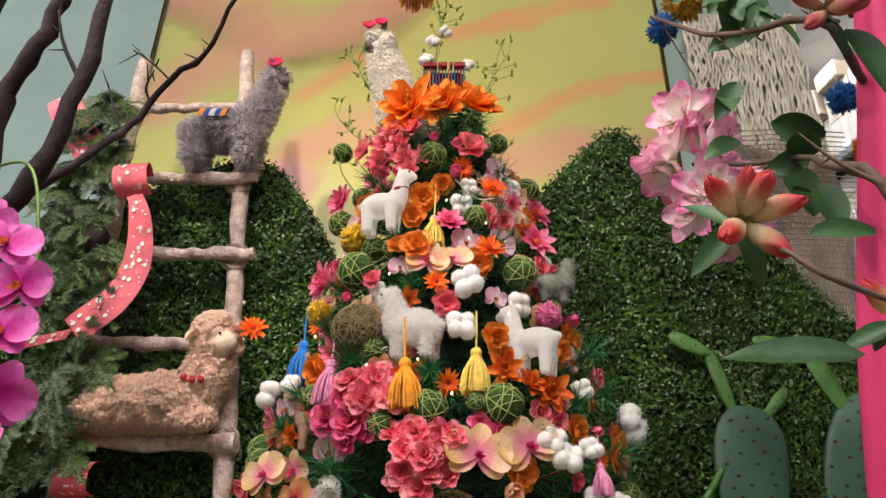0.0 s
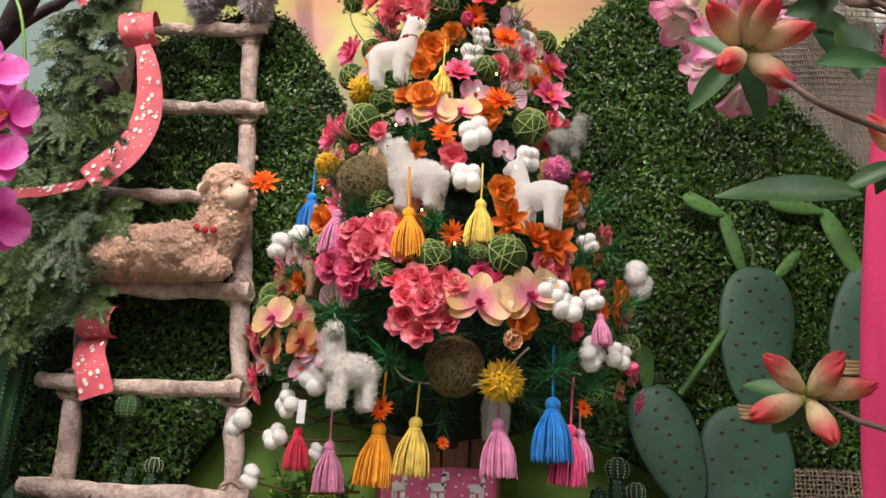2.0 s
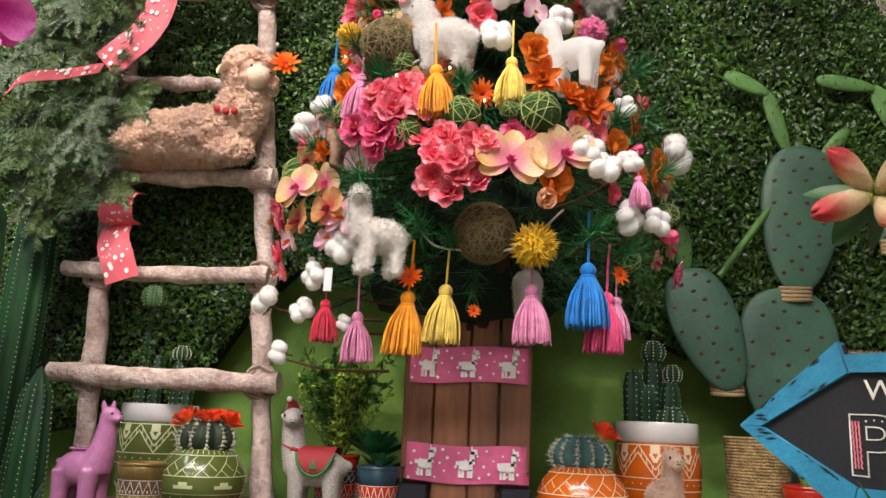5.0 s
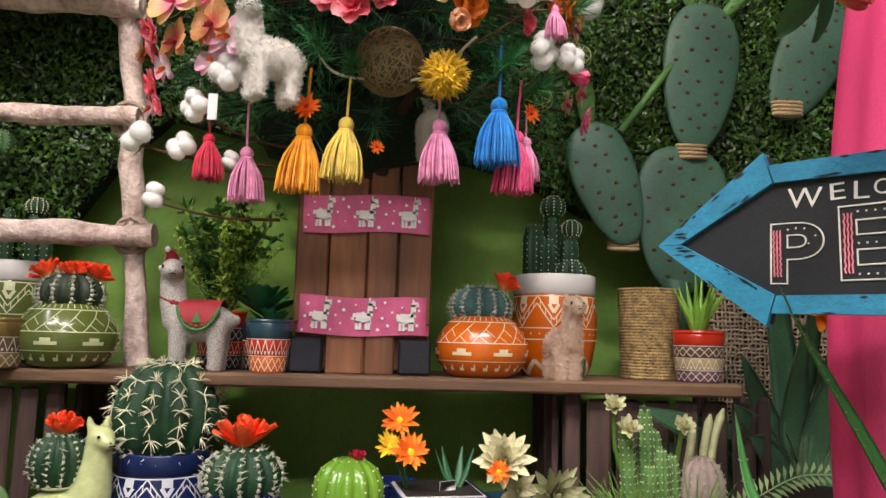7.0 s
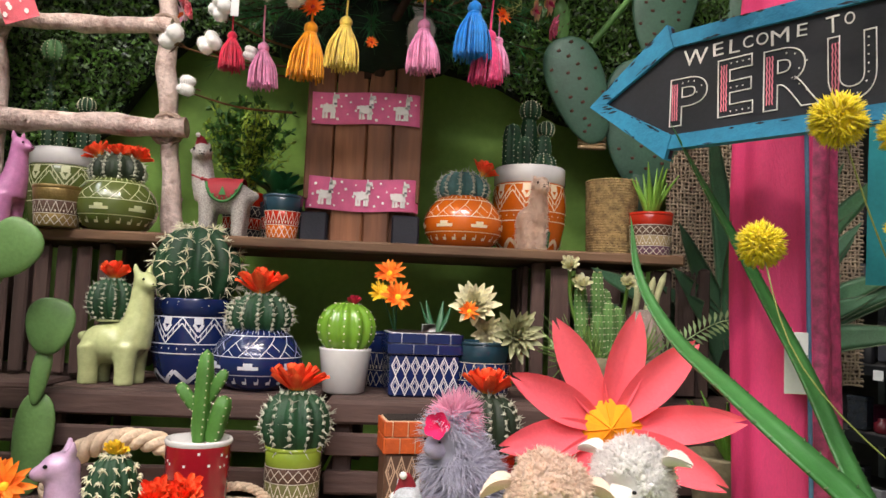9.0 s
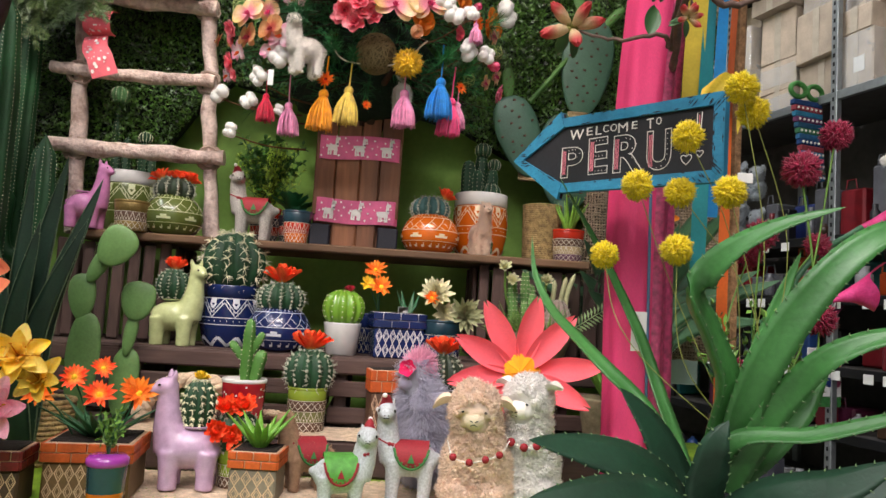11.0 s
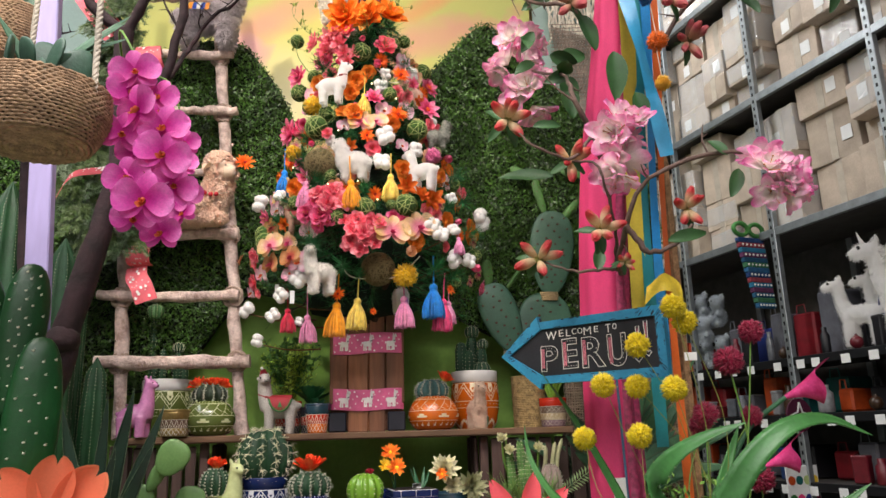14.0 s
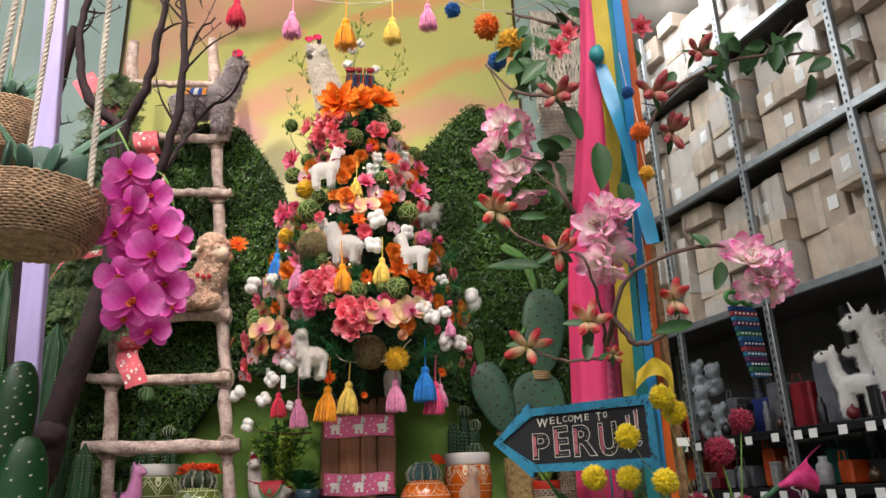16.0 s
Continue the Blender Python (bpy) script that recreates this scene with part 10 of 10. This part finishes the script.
for tb, p, w, ln, wd in ((b5, (0.61, 0.735, 2.06), (0.05, 0, -1), 0.12, 0.055), (b4, (0.44, 0.75, 1.735), (-1, 0, 0.08), 0.13, 0.035), (b1, (0.76, 0.49, 1.66), (-0.3, 0, -1), 0.06, 0.03), (b1, (0.74, 0.49, 1.69), (-0.5, 0, 0.5), 0.05, 0.03), (b2b, (0.64, 0.6, 1.535), (1, 0, 0.3), 0.10, 0.03),
                         (b5, (0.655, 0.735, 1.95), (0.3, 0, -1), 0.08, 0.045), (b6, (0.53, 0.86, 2.38), (-0.7, 0, -0.6), 0.10, 0.05), (b6, (0.55, 0.8, 2.2), (0.5, 0, -0.9), 0.10, 0.045), (b3, (0.57, 1.08, 2.17), (0.6, 0, -1), 0.09, 0.06), (b3, (0.56, 1.05, 2.2), (0.7, 0, 0.3), 0.09, 0.06),
                         (b4, (0.38, 0.68, 1.83), (1, 0, 0.2), 0.07, 0.025), (b2, (0.52, 0.72, 1.5), (0.2, 0, 1), 0.06, 0.03)):
    ovate(tb, p, w, ln, wd)
rv = np.random.default_rng(61)
for tb, c0, sx, sz, n in ((b5, (1.12, 0.78, 2.36), 0.16, 0.05, 26), (b7, (0.62, 0.98, 2.58), 0.10, 0.06, 18), (b6, (0.5, 0.95, 2.42), 0.06, 0.08, 12), (b3, (0.53, 1.0, 2.15), 0.03, 0.05, 6)):
    for k in range(n):
        p_ = (c0[0] + rv.normal(0, sx), c0[1] + rv.normal(0, 0.03), c0[2] + rv.normal(0, sz))
        ovate(tb, p_, (rv.normal(0, 0.7), rv.normal(0, 0.3), -rv.uniform(0.2, 1)), rv.uniform(0.05, 0.085), rv.uniform(0.03, 0.05), k, (rv.normal(0, 0.4), -1, rv.normal(0.2, 0.4)))

# garland of yarn tassels and pompoms strung above
g = thing("tassel_garland", "white string of a yarn garland above the tree", "garland")
part("string", Mesh().tube(curve([(-0.75, 1.1, 2.86), (-0.385, 1.1, 2.80), (-0.211, 1.1, 2.755), (-0.043, 1.1, 2.735), (0.105, 1.1, 2.75), (0.221, 1.1, 2.80), (0.42, 1.2, 2.80), (0.55, 1.15, 2.78), (0.72, 1.1, 2.85)], 60), 0.002, 5), STRING, g)
for x, z, c in ((-0.385, 2.795, "red"), (-0.211, 2.755, "pink"), (-0.043, 2.735, "orange"), (0.105, 2.745, "yellow"), (0.221, 2.80, "pink")):
    tagged(dup(TAS[c], turn(0, 0, 30, (x, 1.1, z - 0.06), 0.105 if c == "orange" else 0.09)), c + " yarn tassel hanging on the string garland", group="garland tassels")
PO = {k: pom(k + "_pompom", k + " yarn pompom on the garland", yarn(k + "_pom_yarn", c), 420, 7) for k, c in (("orange", "e8700c"), ("yellow", "e8b030"), ("blue", "1560a8"))}
for i, (k, x, y, z, r) in enumerate((("orange", 0.432, 1.2, 2.735, 0.040), ("yellow", 0.515, 1.21, 2.68, 0.042), ("blue", 0.471, 1.25, 2.632, 0.030), ("orange", 0.719, 0.72, 2.082, 0.023), ("yellow", 0.722, 0.72, 1.968, 0.017), ("blue", 0.70, 0.72, 2.199, 0.015), ("blue", 1.10, 1.72, 2.82, 0.04), ("blue", 0.31, 1.15, 2.76, 0.024), ("orange", 1.12, 1.70, 2.64, 0.04))):
    tagged(dup(PO[k], facing((x, y, z), (0.2 * i - 0.6, -1, 0.3), r * 1.1)), group="garland pompoms")
    part("thread", Mesh().tube([(x, y, z), (x - 0.01, y, z + 0.12)], 0.0014, 4), STRING, g)
for j, k in enumerate(PO):
    PO[k].matrix_world = facing((-0.62 - 0.05 * j, 1.1, 2.83), (0, -1, 0), 0.022)
for x, y, z, r in ((0.534, 0.75, 2.345, 0.040), (0.566, 0.75, 2.395, 0.036), (0.77, 0.75, 2.42, 0.04)):
    dup(KIND["corallily"], facing((x, y, z), (0, -1, -0.2), r))

# ---- dark trunk with twigs, orchids, hanging baskets and the lavender post ----
tk = thing("dark_branch", "dark purple-brown bare branch with many twigs", "branch")
rk = np.random.default_rng(19)


def limb(pts, r0, r1, n=22, twigs=0, size=0.09):
    line = curve(pts, n) + rk.normal(0, 0.002, (n, 3))
    line = (line - (0, -0.914, 1.176)) * 1.075 + (0, -0.914, 1.176)
    line[:, 2] = np.maximum(line[:, 2], 0.6)
    rad = 1.075 * np.linspace(r0, r1, n) * (1 + 0.12 * rk.uniform(-1, 1, n))
    part("limb", Mesh().tube(line, rad, 10, wob=0.07, rnd=rk), DARKBARK, tk)
    for k in range(twigs):
        i = rk.integers(n // 3, n)
        e = line[i] + rk.normal(0, 1, 3) * (size, size * 0.3, size * 0.5) + (0, 0, size)
        tw = curve([line[i], (line[i] + e) / 2 + rk.normal(0, size * 0.12, 3), e], 10)
        m = Mesh().tube(tw, np.linspace(rad[i] * 0.4, 0.0012, 10), 5, wob=0.1, rnd=rk)
        for j in (4, 6, 8):
            m.tube([tw[j], tw[j] + rk.normal(0, size * 0.2, 3) + (0, 0, size * 0.15)], [0.0018, 0.0006], 4)
        part("twig", m, DARKBARK, tk)


limb([(-0.70, 0.76, 0.62), (-0.68, 0.75, 1.05), (-0.634, 0.75, 1.378), (-0.594, 0.75, 1.571), (-0.556, 0.75, 1.78), (-0.566, 0.75, 1.935), (-0.569, 0.75, 2.091)], 0.034, 0.022, 34)
part("knot", Mesh().ball((-0.688, 0.866, 1.374), (0.040, 0.036, 0.035), 14, lump=0.12), DARKBARK, tk)
limb([(-0.569, 0.75, 2.091), (-0.645, 0.74, 2.154), (-0.686, 0.74, 2.28), (-0.665, 0.74, 2.6)], 0.013, 0.006, twigs=7)
limb([(-0.569, 0.75, 2.08), (-0.511, 0.72, 2.192), (-0.49, 0.7, 2.324), (-0.465, 0.68, 2.55)], 0.013, 0.006, twigs=4)
limb([(-0.56, 0.75, 1.86), (-0.49, 0.73, 1.92), (-0.43, 0.7, 2.075), (-0.418, 0.68, 2.233), (-0.446, 0.66, 2.5)], 0.014, 0.006, twigs=8)
limb([(-0.49, 0.73, 1.92), (-0.459, 0.795, 2.023), (-0.435, 0.853, 2.134), (-0.391, 0.837, 2.193), (-0.326, 0.80, 2.213), (-0.28, 0.76, 2.28)], 0.007, 0.003, twigs=4, size=0.06)
limb([(-0.418, 0.68, 2.2), (-0.385, 0.66, 2.3), (-0.344, 0.64, 2.335)], 0.005, 0.002, 10, 3, 0.05)
limb([(-0.72, 0.95, 0.62), (-0.82, 0.97, 1.5), (-0.86, 0.97, 2.0), (-0.80, 0.95, 2.5)], 0.028, 0.014, 24, 3)

MAGO = orchid("magenta_orchid", "large magenta fabric orchid hanging on the dark branch", silk_u("magenta_orchid_petal", "e24cb4", "f286d0", heart="c01c8c", reach=(0.15, 1.0)), silk_u("magenta_orchid_lip", "c2603a"), 31)
SPR = [(-0.396, 0.522, 1.690, 0.066), (-0.423, 0.512, 1.593, 0.065), (-0.402, 0.570, 1.545, 0.050), (-0.444, 0.508, 1.779, 0.062), (-0.462, 0.525, 1.868, 0.060), (-0.398, 0.525, 1.747, 0.060), (-0.380, 0.55, 1.635, 0.056), (-0.430, 0.545, 1.655, 0.054), (-0.420, 0.55, 1.825, 0.052), (-0.452, 0.55, 1.715, 0.05), (-0.472, 0.53, 1.825, 0.055), (-0.478, 0.525, 1.735, 0.055), (-0.462, 0.53, 1.645, 0.055), (-0.452, 0.55, 1.57, 0.05)]
SPR += [(x - 0.016, 0.75, z, 0.042) for x, z in ((-0.428, 1.857), (-0.398, 1.808), (-0.460, 1.816), (-0.449, 1.769), (-0.402, 1.755), (-0.425, 1.723), (-0.390, 1.692), (-0.418, 1.667), (-0.394, 1.640), (-0.46, 1.885))]
for i, (x, y, z, r) in enumerate(SPR):
    mm = facing((x, y, z), (rk.normal(0.2, 0.3), -1, rk.normal(-0.1, 0.2)), r * rk.uniform(0.82, 0.96), rk.uniform(-0.4, 0.4))
    tagged(dup(MAGO, mm), group="magenta orchids")
MAGO.matrix_world = facing((-0.41, 0.60, 1.66), (0.4, -1, 0.1), 0.04)
os_ = thing("orchid_spray", "thin green orchid stem with buds on the dark branch", "orchid stem")
part("stem", Mesh().tube(curve([(-0.60, 0.86, 2.03), (-0.52, 0.60, 2.0), (-0.45, 0.56, 1.86), (-0.41, 0.56, 1.69), (-0.40, 0.60, 1.54)], 24), 0.0028, 6), HERB, os_)
part("stem", Mesh().tube(curve([(-0.60, 0.87, 2.03), (-0.47, 0.79, 1.98), (-0.43, 0.79, 1.85), (-0.41, 0.78, 1.68)], 24), 0.002, 6), HERB, os_)
lp = thing("lavender_post", "pale lavender painted wooden post", "post")
part("board", Mesh().box((0, 0, 1.6), (0.052, 0.03, 3.2), bev=0.003), mat("lavender_paint", "a79ccb", rough=0.6, var=0.12, scale=9, bump=0.2, fine=60, stretch=(1, 1, 0.2)), lp, m=turn(0, -3.6, 0, (-0.655, 0.86, 0)), smooth=False)

ROPE = mat("white_twisted_rope", "c9bfae", rough=0.95, bump=0.8, fine=300, var=0.2)


def twisted(a, b, r, turns):
    n = turns * 6
    t = np.linspace(0, 1, n)[:, None]
    a, b = np.array(a), np.array(b)
    line = a + (b - a) * t
    m = Mesh()
    for k in range(3):
        ph = t[:, 0] * turns * 6.283 + k * 2.094
        m.tube(line + np.c_[np.cos(ph), np.sin(ph), 0 * ph] * r * 0.55, r * 0.62, 6)
    return m


def hanging_basket(x, y, z, r, h, label, seed):
    t = thing("hanging_basket", label, "hanging basket", turn(0, 0, 0, (x, y, z)))
    n = 20
    for k in range(n):
        u = (k + 0.5) / n
        rr = r * (0.78 + 0.22 * math.sin(min(1, u * 1.6) * math.pi / 2) - 0.05 * max(0, u - 0.7))
        th = np.linspace(0, 2 * np.pi, 97)
        w = 0.0016 * np.sin(th * 44 + k * 3.1)
        m = Mesh().tube(np.c_[(rr + w) * np.cos(th), (rr + w) * np.sin(th), h * u + 0.0016 * np.sin(th * 44 + k * 3.1 + 1.5)], h / n * 0.60, 6, cap=False)
        part("rope_ring", m, WICKER_D, t)
    for k in range(10):
        rr = r * (0.06 + 0.073 * k)
        m = Mesh().tube(np.c_[rr * np.cos(th), rr * np.sin(th), 0.0015 * np.sin(th * 30 + k) - 0.010 * math.cos(k / 10 * math.pi / 2) + 0.002], r * 0.042, 6, cap=False)
        part("rope_ring", m, WICKER_D, t)
    part("lining", Mesh().lathe([(0.001, 0.006), (r * 0.72, 0.006), (r * 0.9, h * 0.4), (r * 0.95, h * 0.9), (r * 0.6, h * 0.95), (0.001, h * 0.96)], 28), SOIL, t)
    for a in (-0.35, 2.2, 4.3):
        part("rope", twisted((r * 0.97 * math.cos(a), r * 0.97 * math.sin(a), h * 0.8), (r * 0.3 * math.cos(a), r * 0.3 * math.sin(a), 5.0 - z), 0.0058, 90), ROPE, t)
    rnd = np.random.default_rng(seed)
    for k in range(11):
        m = Mesh()
        pad(m, turn(rnd.uniform(-30, 30), rnd.uniform(-50, 50), rnd.uniform(0, 180), (rnd.uniform(-0.5, 0.5) * r, rnd.uniform(-0.6, 0.3) * r, h * 0.9)), rnd.uniform(0.06, 0.10), rnd.uniform(0.05, 0.075), 0.012)
        part("pad", m, PEAR, t)
    for k in range(4):
        a = rnd.uniform(-0.4, 2.5)
        blade([(0, 0, h * 0.85), (0.06 * math.cos(a), -0.02, h + 0.06), (0.16 * math.cos(a), -0.04 * rnd.random(), h + rnd.uniform(0.04, 0.18))], 0.022, 0.15, AGAVE, 10, t, up=(0, -1, 0.3))
    return t


WICKER_D = mat("brown_seagrass", "a08468", rough=0.95, bump=0.8, fine=260, var=0.3, scale=60, obj=0.12)
hanging_basket(-0.615, 0.47, 1.688, 0.126, 0.108, "brown woven seagrass basket hanging on white twisted ropes", 3)
hanging_basket(-0.93, 0.95, 2.10, 0.10, 0.14, "smaller woven seagrass basket hanging further back", 4)

CL = mat("dotted_cactus_green", "123d1d", rough=0.38, var=0.22, scale=8, bump=0.2, fine=120)
lc = thing("opuntia", "large bright green artificial opuntia with white dots", "cactus")
for k, (x, y, z, h, w, lean) in enumerate(((-0.665, 0.675, 0.90, 0.46, 0.112, 2), (-0.705, 0.69, 1.20, 0.315, 0.095, 3), (-0.75, 0.72, 1.10, 0.42, 0.12, -8), (-0.74, 0.66, 0.62, 0.40, 0.14, 8), (-0.80, 0.70, 0.9, 0.5, 0.13, -14))):
    at = turn(0, lean, 25, (x, y, z))
    m = Mesh()
    pad(m, at, h, w, 0.034)
    leaf_pad = part("pad", m, CL, lc)
    a = Mesh()
    areoles(a, at, h, w, 0.034, rk, 34, 0.0023)
    part("areole_pattern", a, WOOL, leaf_pad, kind="stuff")
mn = Mesh().tube([(-0.72, 0.68, 0.60), (-0.71, 0.67, 0.95)], 0.02, 8)
part("stem", mn, CL, lc)

# ---- soft toys, stocking and cards on the rack ----
RW = lambda s, d, z: RACK @ Vector((s, d, z))
figure("plush_llama", "white plush alpaca on the rack shelf", RW(0.44, 0.10, 1.56), 0.42, 118, PLUSH_WHITE, "shag", 1600, 0.022, fat=0.66, seed=41, category="plush toy", look_to=45)
figure("plush_llama", "white plush alpaca on the rack shelf", RW(0.34, 0.22, 1.56), 0.45, 110, PLUSH_WHITE, "shag", 1600, 0.022, fat=0.66, seed=45, category="plush toy", look_to=30)
figure("plush_horse", "large white plush unicorn on the rack shelf", RW(0.17, 0.16, 1.56), 0.60, 120, PLUSH_WHITE, "shag", 2200, 0.022, fat=0.72, leg=1.05, seed=42, category="plush toy", look_to=35,
       extra=lambda m, top: (m.tube([(0.33, 0, top - 0.1), (0.38, 0, top + 0.06)], [0.03, 0.004], 8), strands(m, *(lambda g: (np.c_[0.17 + 0.05 * g[:, 0], 0.04 * g[:, 1], top - 0.15 - 0.25 * np.abs(g[:, 2])], np.tile((-0.8, 0, 0.2), (len(g), 1))))(np.random.default_rng(3).normal(0, 0.6, (900, 3))), 0.12, 0.006, np.random.default_rng(4), 0.6)))
KOALA = felt("pale_grey_plush", "a4abb2", var=0.12, isl=0.06, thin=0.2)


def koala(m, label):
    k = Mesh()
    k.ball((0, 0, 0.32), (0.24, 0.2, 0.3), 14)
    k.ball((0, -0.08, 0.72), (0.26, 0.22, 0.24), 14)
    for x in (-1, 1):
        k.ball((x * 0.27, -0.02, 0.86), (0.13, 0.06, 0.13), 12)
        k.tube([(x * 0.2, -0.08, 0.45), (x * 0.26, -0.2, 0.34)], [0.08, 0.07], 8)
        k.tube([(x * 0.16, -0.05, 0.1), (x * 0.2, -0.24, 0.08)], [0.1, 0.09], 8)
    f = fuse(k, 0.035, 3)
    p, q = surface(f, 2600, np.random.default_rng(8))
    strands(f, p, q, 0.045, 0.004, np.random.default_rng(9), 0.3, 0.4, 30)
    f.ball((0, -0.31, 0.70), (0.05, 0.04, 0.075), 8, 1)
    for x in (-1, 1):
        f.ball((x * 0.11, -0.27, 0.78), 0.025, 8, 1)
    return single("plush_koala", f, [KOALA, EYE], label, "plush toy", m, "plush koalas")


for sd, dd, zz, rz, ry in ((1.73, 0.10, 1.555, -10, 0), (1.60, 0.14, 1.555, 14, 4), (1.69, 0.06, 1.70, 8, -8), (1.80, 0.12, 1.74, -16, 6), (1.72, 0.10, 1.87, 4, 10), (1.62, 0.14, 1.84, 18, -6)):
    koala(RACK @ turn(0, ry, rz, (sd, dd, zz), 0.235), "grey plush koala in a pile on the rack shelf")
CLUT = [mat("clutter_" + n, c, rough=r, var=0.2, scale=30) for n, c, r in (("white", "7e7e80", 0.5), ("red", "5c1420", 0.4), ("black", "141318", 0.5), ("blue", "1c3866", 0.4), ("plum", "4c1a38", 0.5), ("silver", "5a5c62", 0.25), ("amber", "3c2a1c", 0.35), ("dark_glass", "20242a", 0.2))]
rc = np.random.default_rng(90)
for zz in (0.16, 0.5, 0.84, 1.22, 1.55):
    s_ = -0.6
    while s_ < 2.6:
        w = rc.uniform(0.05, 0.11)
        if rc.random() < 0.4:
            s_ += w
            continue
        h = rc.uniform(0.07, 0.19)
        kind = rc.integers(3)
        if kind == 0:
            g = Mesh().lathe([(w * 0.36, 0), (w * 0.4, 0.01), (w * 0.4, h * 0.7), (w * 0.22, h * 0.82), (w * 0.24, h), (0.001, h)], 14)
            nm, lb_ = "glass_jar", "small coloured jar on the rack shelf"
        elif kind == 1:
            g = Mesh().box((0, 0, h / 2), (w * 0.9, w * 0.7, h), bev=0.006).box((0, 0, h * 0.92), (w * 0.96, w * 0.76, h * 0.16), bev=0.006)
            nm, lb_ = "lidded_tin", "small coloured tin with a lid on the rack shelf"
        else:
            g = Mesh().ball((0, 0, w * 0.42), (w * 0.42, w * 0.42, w * 0.42), 12).tube([(0, 0, w * 0.82), (0, 0, w * 0.95)], [w * 0.12, w * 0.1], 8)
            nm, lb_ = "glass_bauble", "shiny coloured bauble on the rack shelf"
        single(nm, g, CLUT[rc.integers(8)], lb_, nm.split("_")[1], RACK @ turn(0, 0, rc.uniform(-20, 20), (s_, rc.uniform(0.03, 0.08), zz)), "goods on the rack", smooth=kind != 1)
        s_ += w + rc.uniform(0.0, 0.05)
sk = thing("stocking", "striped knitted stocking hanging on the rack", "stocking", turn(0, 0, 16, RW(0.99, -0.09, 1.84), 1.22))
cols = ["1c3a66", "8a3a44", "2a6a8a", "5a3050", "1f4a66", "3a6a4c", "2a5a80"]
for k in range(14):
    z = 0.37 - 0.026 * k
    w = 0.085 - 0.002 * k
    part("knit_band", Mesh().box((0.004 * k, 0, z), (w * 2, 0.03, 0.0262), bev=0.004), mat("knit_" + str(k), cols[k % 7], rough=0.95, bump=0.7, fine=200, scale=50) if k < 7 else bpy.data.materials["knit_" + str(k % 7)], sk, smooth=False)
    if k % 2:
        for j in range(6):
            part("knit_dot", Mesh().ball((0.004 * k - w * 0.8 + w * 0.32 * j, -0.016, z), 0.006, 6), WHITE_PRINT, sk)
for sg in (-1, 1):
    th = np.linspace(0, 6.283, 21)
    part("bow_loop", Mesh().tube(np.c_[sg * 0.05 + 0.045 * np.cos(th), 0.0 * th, 0.43 + 0.032 * np.sin(th)], 0.012, 6, cap=False), mat("green_bow", "3f7a3a", rough=0.7) if sg < 0 else bpy.data.materials["green_bow"], sk, "green bow loop")
cd = thing("hanging_card", "round dark card with a white star on the rack", "card", turn(0, 0, 16, RW(0.82, -0.05, 1.21)))
part("card", Mesh().tube([(0, 0, 0), (0, 0.01, 0)], 0.095, 24), GOODS[3], cd)
sx = [(0.07 * (1 if k % 2 == 0 else 0.35) * math.cos(k * math.pi / 4 + 1.57), -0.003, 0.07 * (1 if k % 2 == 0 else 0.35) * math.sin(k * math.pi / 4 + 1.57)) for k in range(8)]
part("star", Mesh().tube([*sx, sx[0]], 0.006, 5), PAPER, cd)
cd = thing("hanging_card", "white card with coloured dots on the rack", "card", turn(0, 0, 16, RW(0.86, -0.06, 0.80)))
part("card", Mesh().box((0, 0, 0), (0.24, 0.008, 0.26), bev=0.003).box((0, 0, -0.15), (0.24, 0.008, 0.06), 1, bev=0.003), [PAPER, GREEN_CLOTH], cd, smooth=False)
for k in range(8):
    part("dot", Mesh().tube([(-0.085 + 0.057 * (k % 4), -0.004, 0.05 - 0.1 * (k // 4)), (-0.085 + 0.057 * (k % 4), -0.008, 0.05 - 0.1 * (k // 4))], 0.025, 14), (GOODS[5], GOODS[4], LIMETWINE, YELLOW, GREEN_CLOTH, PINKC, GOODS[1], SHEER)[k], cd, smooth=False)
# far left: a red cabinet and white wall behind the lavender post
slab("side_panel", (-2.3, 2.2, 1.6), (0.06, 2.4, 3.2), SHOP_WALL, "pale side wall beside the display")
single("red_box", Mesh().box((0, 0, 0.2), (0.3, 0.3, 0.4), bev=0.02), GOODS[0], "red box on the aisle shelf", "box", turn(0, 0, 0, (-1.62, 1.9, 1.9)))
sh = slab("aisle_shelf", (-1.75, 1.9, 1.88), (0.9, 0.5, 0.03), STEEL, "steel aisle shelf", "shelf")
